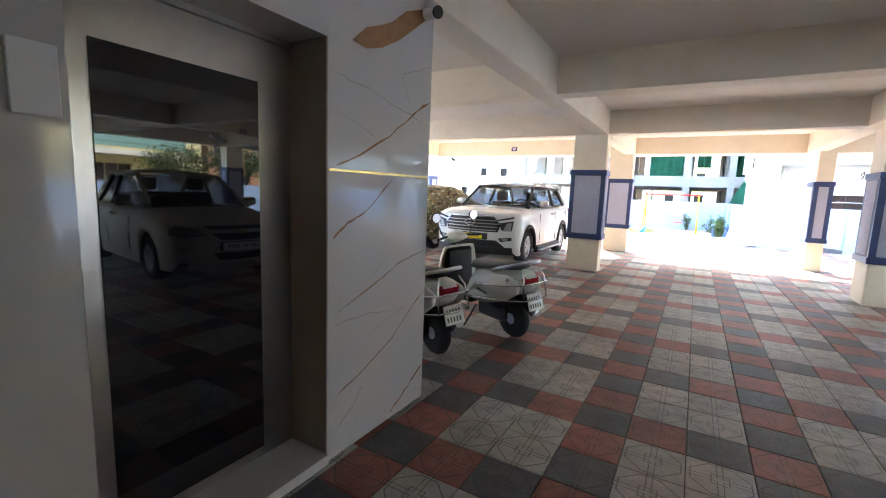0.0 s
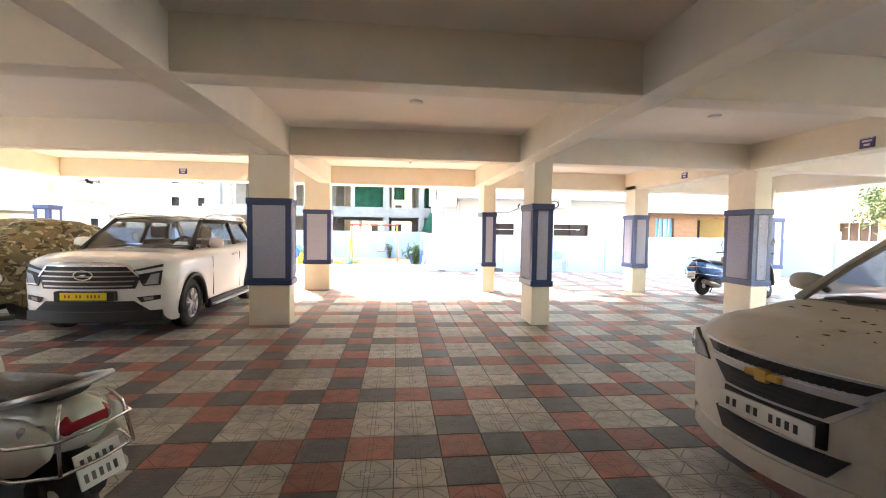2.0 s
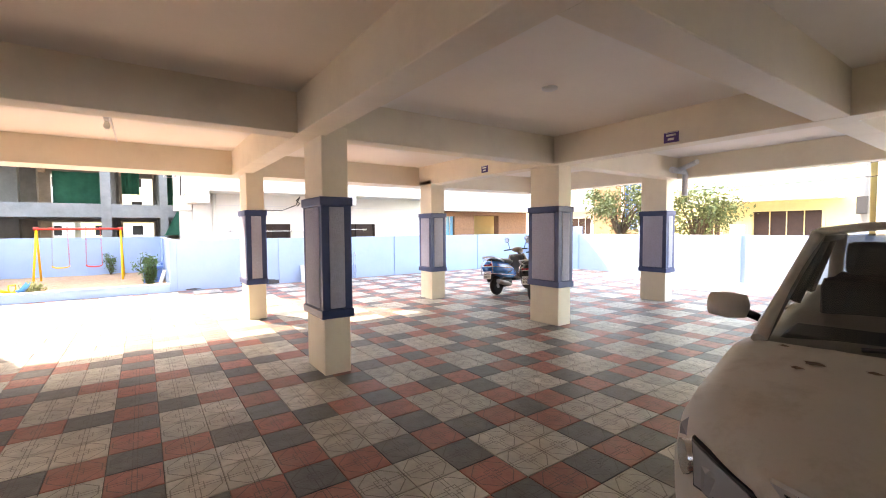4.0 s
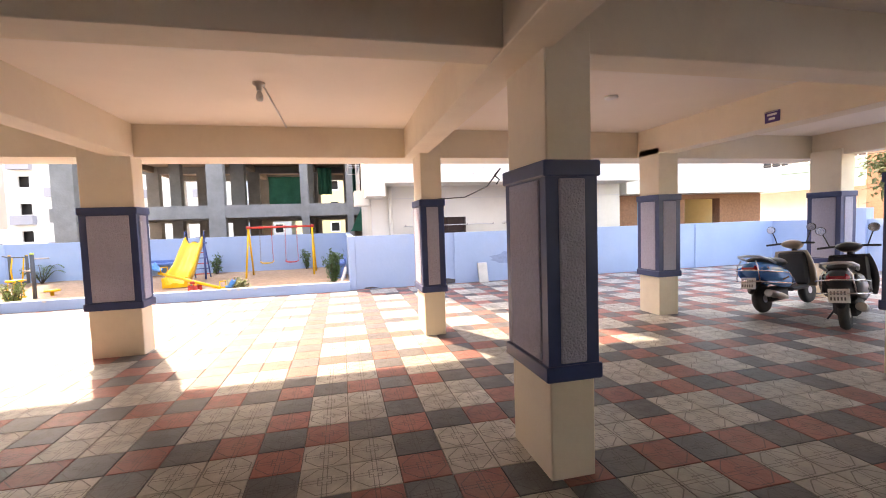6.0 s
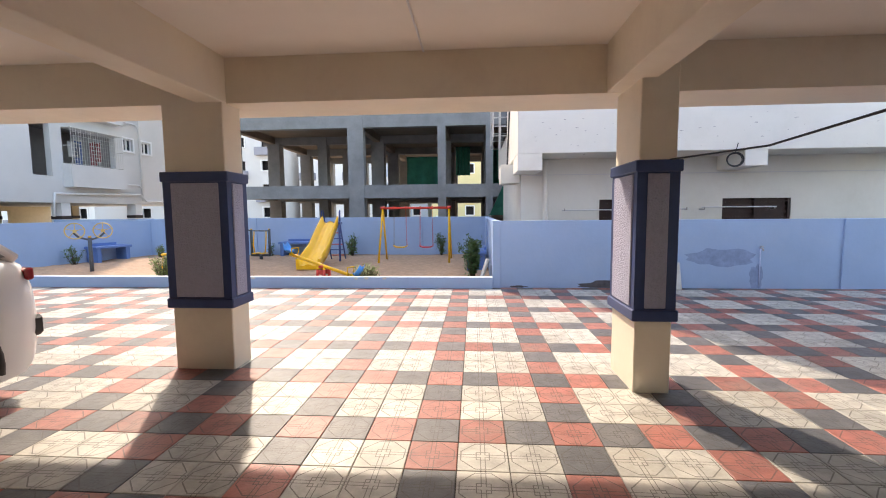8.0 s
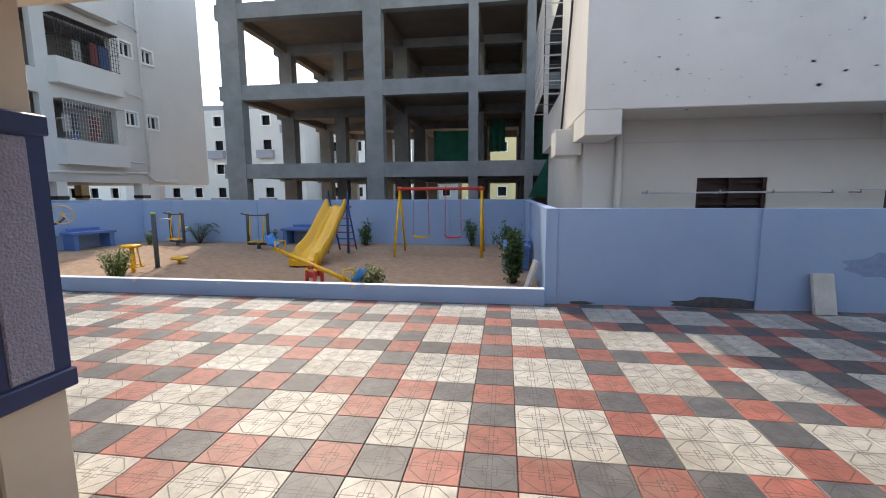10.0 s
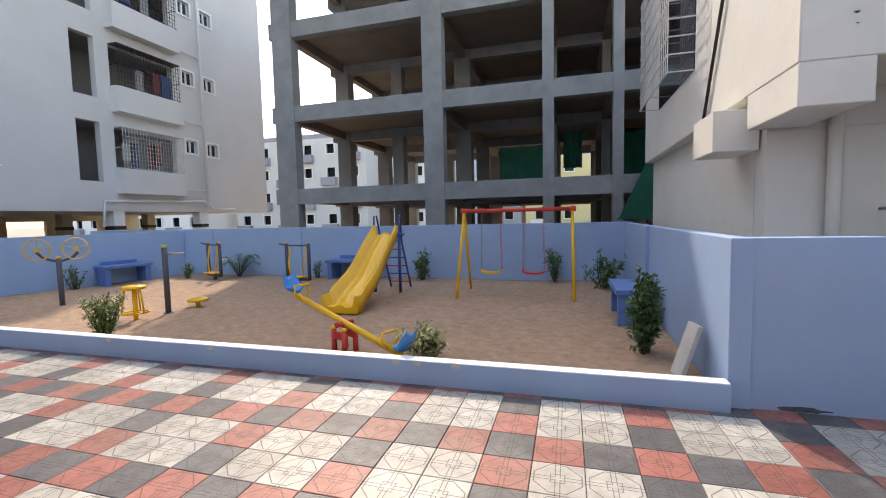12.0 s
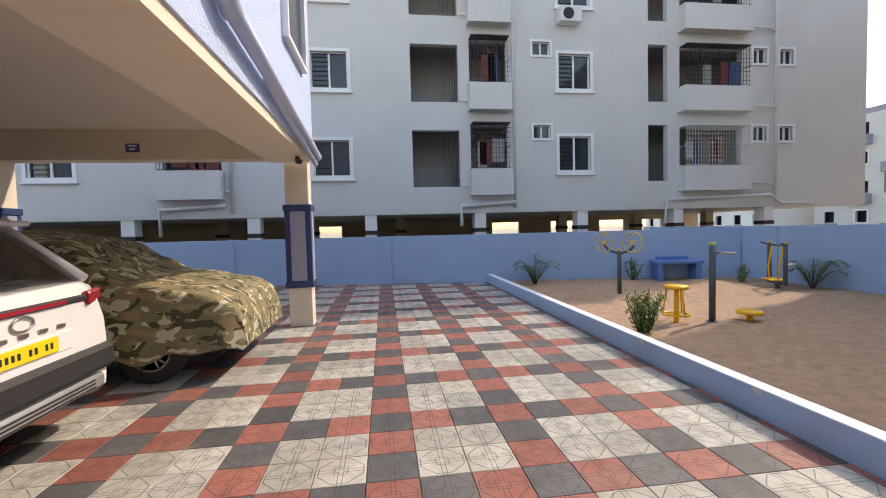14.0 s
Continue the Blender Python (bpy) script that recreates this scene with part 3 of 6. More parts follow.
    for s in (-1, 1):
        P = lambda k: (s * k[0], k[1], k[2])
        for p, q, r in ((A, B, 0.035), (D, C, 0.05)):
            bm = bmesh.new()
            tube(bm, [P(p), P(tuple((a + b2) / 2 + (0.012 if i == 2 else 0) for i, (a, b2) in enumerate(zip(p, q)))), P(q)], [r, r * 0.9, r], 8)
            part("roof_pillar", bm, M_BLACKPL if cladding and r < 0.04 else paint, c)
        bm = bmesh.new()
        tube(bm, [P(B), P(C)], 0.04, 8)
        part("roof_rail", bm, M_BLACKPL if cladding else paint, c)
        ym = (yc + yt) / 2 + 0.1

        def side(y, k):
            # point on the side glass: along the belt for k = 0, under the roof for k = 1
            lo = Vector((s * (wbelt + 0.005), y, polyline(top, y) + 0.005))
            yy = B[1] + (C[1] - B[1]) * (y - yc - 0.25) / max(0.1, (yt - yc - 0.45))
            hi = Vector((s * (wroof + 0.03), min(max(yy, B[1]), C[1]), H - 0.09))
            return lo.lerp(hi, k)

        for a, e in ((yc + 0.16, ym - 0.04), (ym + 0.04, yt - 0.55), (yt - 0.5, yt - 0.14)):
            bm = bmesh.new()
            vs = [bm.verts.new(side(a, 0.02)), bm.verts.new(side(e, 0.02)), bm.verts.new(side(e, 0.95)), bm.verts.new(side(a, 0.95))]
            bm.faces.new(vs)
            ob = part("side_window", bm, M_CARGLASS, c)
        for a in (ym, yt - 0.52):
            bm = bmesh.new()
            tube(bm, [side(a, 0), side(a, 0.5), side(a, 1)], 0.035, 6)
            part("door_pillar", bm, M_BLACKPL, c)
        bm = bmesh.new()
        lathe(bm, [(0.03, -0.1), (0.085, -0.085), (0.1, 0.0), (0.085, 0.085), (0.03, 0.1)], (0, 0, 0), "x", 12)
        for v in bm.verts:
            v.co = Vector((v.co.x + s * (W / 2 + 0.06), v.co.y * 0.9 + yc + 0.38, v.co.z * 0.75 + zc + 0.09))
        mirror = part("wing_mirror", bm, paint, c)
        bm = bmesh.new()
        tube(bm, [(s * (W / 2 - 0.08), yc + 0.42, zc + 0.03), (s * (W / 2 + 0.02), yc + 0.4, zc + 0.07)], 0.025, 6)
        part("mirror_arm", bm, M_BLACKPL, mirror)
        for y in (ym - 0.28, yt - 0.62):
            bm = bmesh.new()
            tube(bm, [(s * (W / 2 - 0.02), y - 0.1, zc - 0.13), (s * (W / 2 + 0.025), y - 0.08, zc - 0.13), (s * (W / 2 + 0.025), y + 0.06, zc - 0.125), (s * (W / 2 - 0.02), y + 0.08, zc - 0.125)], 0.014, 6)
            part("door_handle", bm, paint, c)
        for y in (yc + 0.42, ym, yt - 0.55):
            bm = bmesh.new()
            tube(bm, [(s * (half(y) - 0.006), y, zg + 0.16), (s * (half(y) - 0.001), y, 0.55), (s * (half(y) - 0.012), y, polyline(top, y) - 0.12)], 0.006, 5)
            part("door_gap", bm, M_DARK, c)
    # cabin
    for x in (-0.36, 0.36):
        bm = bmesh.new()
        box(bm, x - 0.24, x + 0.24, ym - 0.35, ym - 0.18, 0.55, 1.18, bevel=0.06, seg=2)
        box(bm, x - 0.13, x + 0.13, ym - 0.3, ym - 0.2, 1.2, 1.4, bevel=0.04, seg=2)
        part("seat", bm, M_SEATCLOTH, c)
    boxpart("rear_seat", (-0.62, 0.62, yt - 0.75, yt - 0.58, 0.5, 1.15), M_SEATCLOTH, c, bevel=0.05)
    boxpart("dashboard", (-W / 2 + 0.2, W / 2 - 0.2, yc + 0.1, yc + 0.5, 0.6, zc + 0.02), M_BLACKPL, c, bevel=0.04)
    bm = bmesh.new()
    sw = [(0.36 + 0.18 * math.cos(a), yc + 0.62 + 0.06 * math.sin(a), zc + 0.0 + 0.17 * math.sin(a)) for a in [2 * math.pi * k / 20 for k in range(21)]]
    tube(bm, sw, 0.016, 6)
    part("steering_wheel", bm, M_BLACKPL, c)
    for x in (-0.35, 0.25):
        bm = bmesh.new()
        tube(bm, [(x, yc - 0.07, zc + 0.035), (x + 0.25, yc - 0.05, zc + 0.06), (x + 0.55, yc - 0.02, zc + 0.05)], 0.01, 5)
        part("wiper", bm, M_BLACKPL, c)
    return c


def plate_bars(parent, x0, x1, y, z0, z1, back, ink, facing, rows=1):
    """Number plate with unreadable dark bars; thin in y, on the side that faces along y = facing."""
    p = boxpart("number_plate", (x0, x1, y - 0.006, y + 0.006, z0, z1), back, parent, "number plate with dark bars", bevel=0.003)
    n = 10 if rows == 1 else 5
    for r in range(rows):
        za = z0 + (z1 - z0) * (0.16 + 0.42 * r) if rows > 1 else z0 + (z1 - z0) * 0.3
        zb = za + (z1 - z0) * (0.24 if rows > 1 else 0.4)
        for k in range(n):
            if rows == 1 and k in (2, 5):
                continue
            xa = x0 + (x1 - x0) * (0.1 + 0.8 * k / n)
            boxpart("plate_bar", (xa, xa + (x1 - x0) * 0.4 / n, y + facing * 0.006, y + facing * 0.008, za, zb), ink, p)
    return p


def front_panel(name, parent, material, quad, off, th, bow, hw, label="", n=12, m=2):
    """A panel laid on the bowed front of a car; quad: (x, z) of its lower two and upper two corners, in turn."""
    (ax, az), (bx, bz), (cx, cz), (dx, dz) = quad
    bm = bmesh.new()
    front, back = [], []
    for j in range(m + 1):
        v = j / m
        fr, br = [], []
        for i in range(n + 1):
            u = i / n
            x = (ax + (bx - ax) * u) * (1 - v) + (dx + (cx - dx) * u) * v
            z = (az + (bz - az) * u) * (1 - v) + (dz + (cz - dz) * u) * v
            y = bow * (x / hw) ** 2 - 0.012 * max(0, 1 - (x / hw) ** 2) - off
            fr.append(bm.verts.new((x, y, z)))
            br.append(bm.verts.new((x, y + th, z)))
        front.append(fr)
        back.append(br)
    for j in range(m):
        for i in range(n):
            bm.faces.new((front[j][i], front[j][i + 1], front[j + 1][i + 1], front[j + 1][i]))
            bm.faces.new((back[j][i], back[j + 1][i], back[j + 1][i + 1], back[j][i + 1]))
    for i in range(n):
        bm.faces.new((front[0][i], back[0][i], back[0][i + 1], front[0][i + 1]))
        bm.faces.new((front[m][i], front[m][i + 1], back[m][i + 1], back[m][i]))
    for j in range(m):
        bm.faces.new((front[j][0], front[j + 1][0], back[j + 1][0], back[j][0]))
        bm.faces.new((front[j][n], back[j][n], back[j + 1][n], front[j + 1][n]))
    bmesh.ops.recalc_face_normals(bm, faces=bm.faces)
    return part(name, bm, material, parent, label)


# ---- white SUV ----
suv_top = [(0, 0.93), (0.04, 0.965), (0.16, 1.0), (0.6, 1.045), (1.1, 1.07), (1.6, 1.07), (3.2, 1.10), (4.0, 1.12), (4.2, 1.10), (4.27, 1.02), (4.3, 0.95)]
suv = car("clean white SUV with black cladding, parked nose towards the lift", pose(-3.32, 6.75, 0) @ Matrix.Diagonal((1, 0.93, 1, 1)), 4.3, 1.79, 1.56, 2.61, 0.84, 0.335, 0.19, suv_top, M_CARWHITE, True, (1.12, 1.75, 3.7, 4.2), nose=(0.10, 0.5), bow=0.2)


def suv_front(name, material, quad, off, parent=None, th=0.03, label="", n=12):
    return front_panel(name, parent or suv, material, quad, off, th, 0.2, 0.805, label, n)


g = suv_front("grille", M_BLACKPL, [(-0.52, 0.63), (0.52, 0.63), (0.57, 0.78), (-0.57, 0.78)], 0.02, label="black grille with dark chrome slats")
suv_front("grille_top", M_BLACKPL, [(-0.57, 0.78), (0.57, 0.78), (0.44, 0.92), (-0.44, 0.92)], 0.0205, g)
for zz, w in ((0.655, 0.50), (0.715, 0.52), (0.775, 0.53), (0.835, 0.49)):
    suv_front("slat", M_STEEL, [(-w, zz), (w, zz), (w, zz + 0.016), (-w, zz + 0.016)], 0.032, g)
suv_front("chrome_edge", M_CHROME, [(-0.47, 0.905), (0.47, 0.905), (0.44, 0.925), (-0.44, 0.925)], 0.034, g)
for sx in (-1, 1):
    suv_front("chrome_edge", M_CHROME, [(sx * 0.575, 0.78), (sx * 0.56, 0.77), (sx * 0.45, 0.90), (sx * 0.46, 0.92)], 0.036, g, n=4)
bm = bmesh.new()
tube(bm, [(0.105 * math.cos(a), -0.06, 0.80 + 0.055 * math.sin(a)) for a in [2 * math.pi * k / 20 for k in range(21)]], 0.009, 6)
tube(bm, [(-0.035, -0.06, 0.795), (0.035, -0.06, 0.805)], 0.008, 5)
part("badge", bm, M_CHROME, suv, "chrome oval badge")
suv_front("lower_grille", M_BLACKPL, [(-0.72, 0.30), (0.72, 0.30), (0.50, 0.475), (-0.50, 0.475)], 0.014, label="black lower bumper")
suv_front("skid_plate", M_DARK, [(-0.60, 0.37), (0.60, 0.37), (0.50, 0.44), (-0.50, 0.44)], 0.02)
suv_front("bumper_lip", M_BLACKPL, [(-0.79, 0.22), (0.79, 0.22), (0.78, 0.35), (-0.78, 0.35)], 0.03, th=0.08)
boxpart("plate_holder", (-0.34, 0.34, -0.05, 0.03, 0.485, 0.605), M_BLACKPL, suv, bevel=0.01)
plate_bars(suv, -0.26, 0.26, -0.058, 0.50, 0.592, M_YELLOW, mat("red_print", (0.5, 0.1, 0.03), 0.6), -1)
for s in (-1, 1):
    h = suv_front("headlight", M_BLACKPL, [(s * 0.60, 0.66), (s * 0.765, 0.665), (s * 0.785, 0.85), (s * 0.54, 0.80)], 0.022, label="black framed headlight", n=5)
    suv_front("lens", M_LAMPGLASS, [(s * 0.63, 0.685), (s * 0.75, 0.69), (s * 0.765, 0.82), (s * 0.68, 0.80)], 0.028, h, n=4)
    suv_front("light_pipe", M_CHROME, [(s * 0.605, 0.672), (s * 0.76, 0.677), (s * 0.76, 0.69), (s * 0.61, 0.685)], 0.032, h, n=4)
    suv_front("daytime_lamp", M_BLACKPL, [(s * 0.55, 0.845), (s * 0.79, 0.895), (s * 0.79, 0.93), (s * 0.50, 0.86)], 0.018, n=5)
    f = suv_front("fog_lamp", M_BLACKPL, [(s * 0.58, 0.455), (s * 0.765, 0.485), (s * 0.765, 0.54), (s * 0.535, 0.52)], 0.018, label="chrome framed fog lamp", n=5)
    suv_front("lens", M_LAMPGLASS, [(s * 0.615, 0.475), (s * 0.70, 0.485), (s * 0.70, 0.523), (s * 0.60, 0.515)], 0.024, f, n=3)
    t = boxpart("tail_light", (-0.16, 0.16, -0.03, 0.03, -0.05, 0.05), M_REDLENS, suv, "red tail light", bevel=0.015)
    t.matrix_basis = pose(s * 0.70, 4.25, 0.98, 0, 0, s * -22)
    bm = bmesh.new()
    tube(bm, [(s * 0.66, 1.85, 1.56), (s * 0.665, 2.1, 1.605), (s * 0.665, 3.5, 1.60), (s * 0.66, 3.75, 1.54)], 0.015, 8)
    part("roof_bar", bm, M_STEEL, suv)
boxpart("light_bar", (-0.6, 0.6, 4.28, 4.315, 0.965, 1.01), M_BLACKPL, suv, bevel=0.01)
boxpart("light_strip", (-0.35, 0.35, 4.3, 4.32, 0.975, 1.0), M_REDLENS, suv)
boxpart("tail_step", (-0.78, 0.78, 4.22, 4.36, 0.44, 0.62), M_BLACKPL, suv, "black rear bumper", bevel=0.03)
boxpart("rear_skid", (-0.62, 0.62, 4.26, 4.372, 0.33, 0.43), M_ALLOY, suv, bevel=0.02)
for k in range(3):
    boxpart("skid_slot", (-0.5, 0.5, 4.36, 4.377, 0.345 + 0.025 * k, 0.355 + 0.025 * k), M_BLACKPL, suv)
boxpart("plate_recess", (-0.4, 0.4, 4.285, 4.306, 0.66, 0.8), M_CARWHITE, suv, bevel=0.01)
plate_bars(suv, -0.26, 0.26, 4.312, 0.68, 0.78, M_YELLOW, M_INK, 1)
bm = bmesh.new()
tube(bm, [(0.08 * math.cos(a), 4.31, 0.91 + 0.042 * math.sin(a)) for a in [2 * math.pi * k / 20 for k in range(21)]], 0.007, 6)
part("badge", bm, M_STEEL, suv, "chrome oval badge")
for k in range(5):
    boxpart("name_bar", (-0.34 + 0.15 * k, -0.27 + 0.15 * k, 4.302, 4.31, 0.825, 0.85), M_STEEL, suv)
bm = bmesh.new()
tube(bm, [(-0.1, 4.25, 1.14), (0.12, 4.25, 1.17), (0.34, 4.22, 1.16)], 0.014, 6)
part("rear_wiper", bm, M_BLACKPL, suv)
boxpart("spoiler", (-0.58, 0.58, 3.66, 3.95, 1.50, 1.54), M_CARWHITE, suv, bevel=0.015)
bm = bmesh.new()
lathe(bm, [(0.09, -0.004), (0.09, 0.004)], (0.893, 3.75, 0.93), "x", 20)
part("fuel_flap", bm, M_SILVERCAR, suv)
bm = bmesh.new()
lathe(bm, [(0.05, -0.002), (0.05, 0.004)], (0.9, 3.75, 0.93), "x", 16)
part("round_sticker", bm, mat("sticker_blue", (0.4, 0.6, 0.75), 0.5), suv)

# ---- dusty sedan ----
sed_top = [(0, 0.77), (0.05, 0.80), (0.2, 0.835), (0.6, 0.90), (1.15, 0.965), (1.7, 0.94), (3.2, 0.98), (3.9, 1.0), (4.15, 0.98), (4.25, 0.85)]
sedan = car("dusty dented off-white sedan spotted with dried mud", pose(2.32, 3.1, 0, 0, 0, -82), 4.25, 1.72, 1.50, 2.46, 0.88, 0.30, 0.18, sed_top, M_DIRTYCAR, False, (1.12, 1.95, 3.1, 3.75), nose=(0.16, 0.8), bow=0.26)


def sed_front(name, material, quad, off, parent=None, th=0.03, label="", n=14):
    return front_panel(name, parent or sedan, material, quad, off, th, 0.26, 0.722, label, n)


for z0, z1, w0, w1 in ((0.738, 0.785, 0.38, 0.44), (0.59, 0.685, 0.25, 0.36)):
    sed_front("chrome_trim", M_ALLOY, [(-w0 - 0.02, z0 - 0.016), (w0 + 0.02, z0 - 0.016), (w1 + 0.035, z1 + 0.012), (-w1 - 0.035, z1 + 0.012)], 0.012)
    g = sed_front("grille", M_BLACKPL, [(-w0, z0), (w0, z0), (w1, z1), (-w1, z1)], 0.018, label="black honeycomb grille")
    for r in range(3):
        zz = z0 + (z1 - z0) * (r + 0.5) / 3
        for k in range(22):
            xa = (w0 - 0.03) * (2 * (k + 0.5 * (r % 2)) / 22 - 1)
            sed_front("mesh_bar", M_DARK, [(xa, zz - 0.009), (xa + 0.02, zz - 0.009), (xa + 0.026, zz + 0.009), (xa + 0.006, zz + 0.009)], 0.022, g, 0.01, n=1)
sed_front("chrome_bar", M_ALLOY, [(-0.37, 0.70), (0.37, 0.70), (0.39, 0.722), (-0.39, 0.722)], 0.028)
bm = bmesh.new()
box(bm, -0.095, 0.095, -0.065, -0.03, 0.692, 0.728, bevel=0.008)
box(bm, -0.036, 0.036, -0.067, -0.03, 0.676, 0.744, bevel=0.008)
part("badge", bm, M_GOLD, sedan, "gold cross-shaped badge")
plate_bars(sedan, -0.25, 0.25, -0.04, 0.455, 0.56, M_PLATE, M_INK, -1)
sed_front("plate_backing", M_BLACKPL, [(-0.262, 0.445), (0.262, 0.445), (0.262, 0.57), (-0.262, 0.57)], 0.016)
g = sed_front("lower_grille", M_BLACKPL, [(-0.27, 0.325), (0.27, 0.325), (0.34, 0.425), (-0.34, 0.425)], 0.014, label="black lower grille")
sed_front("chin", M_DIRTYCAR, [(-0.62, 0.2), (0.62, 0.2), (0.60, 0.3), (-0.60, 0.3)], 0.02, th=0.1)
for s in (-1, 1):
    h = boxpart("headlight", (-0.17, 0.15, -0.03, 0.1, -0.07, 0.065), M_LAMPGLASS, sedan, "hazy swept headlight", bevel=0.03)
    h.matrix_basis = pose(s * 0.70, 0.30, 0.70, 0, s * -12, s * 56)
    bm = bmesh.new()
    lathe(bm, [(0.06, -0.06), (0.05, 0.0), (0.03, 0.03)], (0, 0, 0), "y", 14)
    o = part("reflector", bm, M_CHROME, h)
    bm = bmesh.new()
    lathe(bm, [(0.075, -0.02), (0.075, 0.02), (0.05, 0.02)], (0, 0, 0), "y", 16)
    f = part("fog_recess", bm, M_DIRTYCAR, sedan)
    f.matrix_basis = pose(s * 0.59, 0.215, 0.36, 0, 0, s * 36)
    bm = bmesh.new()
    lathe(bm, [(0.045, -0.03), (0.045, 0.012)], (0, 0, 0), "y", 14)
    f2 = part("fog_hole", bm, M_DARK, f)
for s in (-1, 1):
    lc = sed_front("lamp_surround", M_BLACKPL, [(s * 0.44, 0.655), (s * 0.705, 0.625), (s * 0.715, 0.785), (s * 0.52, 0.735)], 0.012, n=6)
    sed_front("lamp_cover", M_LAMPGLASS, [(s * 0.455, 0.663), (s * 0.70, 0.635), (s * 0.71, 0.775), (s * 0.53, 0.727)], 0.017, lc, n=6)
random.seed(5)
for k in range(26):
    bm = bmesh.new()
    y = random.uniform(0.25, 1.05)
    x = random.uniform(-0.6, 0.6)
    r = random.choice((0.009, 0.014, 0.02, 0.03))
    n = 10
    zz = polyline(sed_top, y) + 0.018 * (1 - (x / 0.86) ** 2) + 0.010
    vs = [bm.verts.new((x + r * random.uniform(0.6, 1.6) * math.cos(2 * math.pi * i / n), y + r * random.uniform(0.6, 1.3) * math.sin(2 * math.pi * i / n), zz - 0.004)) for i in range(n)]
    top_v = bm.verts.new((x, y, zz + 0.003))
    for i in range(n):
        bm.faces.new((vs[i], vs[(i + 1) % n], top_v))
    part("mud_spot", bm, M_MUD, sedan)
for za, xa in ((0.50, 0.63), (0.465, 0.66)):
    o = boxpart("scratch", (-0.1, 0.1, -0.004, 0.004, -0.004, 0.004), M_DARK, sedan)
    o.matrix_basis = pose(xa + 0.02, 0.16, za, 0, 4, 46)

# ---- silver white hatchback behind the scooters ----
hat_top = [(0, 0.72), (0.06, 0.82), (0.3, 0.9), (0.9, 0.98), (1.5, 0.96), (3.0, 1.0), (3.5, 1.02), (3.7, 0.98), (3.78, 0.88)]
hatch = car("silver-white hatchback with dark rear window, parked behind scooters", pose(-6.78, 3.88, 0, 0, 0, -90), 3.78, 1.66, 1.52, 2.4, 0.78, 0.29, 0.17, hat_top, M_SILVERCAR, False, (0.95, 1.6, 3.2, 3.72))
boxpart("rear_bumper", (-0.74, 0.74, 3.70, 3.83, 0.3, 0.56), M_SILVERCAR, hatch, bevel=0.05)
boxpart("tailgate_crease", (-0.6, 0.6, 3.775, 3.785, 0.72, 0.73), M_DARK, hatch)
bm = bmesh.new()
tube(bm, [(0.06 * math.cos(a), 3.79, 0.86 + 0.04 * math.sin(a)) for a in [2 * math.pi * k / 18 for k in range(19)]], 0.012, 6)
part("badge", bm, M_CHROME, hatch, "chrome oval badge")
boxpart("high_brake_light", (-0.2, 0.2, 3.28, 3.34, 1.475, 1.5), M_REDLENS, hatch)
bm = bmesh.new()
tube(bm, [(0.0, 3.76, 1.04), (-0.25, 3.76, 1.06), (-0.45, 3.73, 1.05)], 0.013, 6)
part("rear_wiper", bm, M_BLACKPL, hatch)
for s in (-1, 1):
    t = boxpart("tail_light", (-0.06, 0.06, -0.03, 0.03, -0.15, 0.15), M_REDLENS, hatch, bevel=0.02)
    t.matrix_basis = pose(s * 0.70, 3.66, 0.88, 0, 0, s * -30)

# ---- car under a camouflage cover ----
def camo_mat():
    m = mat("camouflage_cloth", (0.20, 0.17, 0.09), 0.8, vary=0.2, scale=8, bump=0.5, bump_scale=9)
    nt = m.node_tree
    n, l = nt.nodes, nt.links
    bsdf = n["Principled BSDF"]
    tex = n.new("ShaderNodeTexCoord")
    last = bsdf.inputs["Base Color"].links[0].from_socket
    for sc, lim, col, w in ((5, 0.54, (0.27, 0.20, 0.10), 0.0), (6.5, 0.57, (0.06, 0.06, 0.03), 3.1), (8, 0.60, (0.50, 0.46, 0.33), 7.7)):
        mp = n.new("ShaderNodeMapping")
        mp.inputs["Location"].default_value = (w, w * 2, w * 3)
        mp.inputs["Scale"].default_value = (1.0, 0.6, 1.2)
        l.new(tex.outputs["Object"], mp.inputs["Vector"])
        no = n.new("ShaderNodeTexNoise")
        no.inputs["Scale"].default_value = sc
        no.inputs["Detail"].default_value = 1.5
        no.inputs["Distortion"].default_value = 1.2
        l.new(mp.outputs["Vector"], no.inputs["Vector"])
        gt = n.new("ShaderNodeMath")
        gt.operation = "GREATER_THAN"
        gt.inputs[1].default_value = lim
        l.new(no.outputs["Fac"], gt.inputs[0])
        mix = n.new("ShaderNodeMix")
        mix.data_type = "RGBA"
        l.new(gt.outputs[0], mix.inputs["Factor"])
        l.new(last, mix.inputs["A"])
        mix.inputs["B"].default_value = (*col, 1)
        last = mix.outputs["Result"]
    l.new(last, bsdf.inputs["Base Color"])
    return m


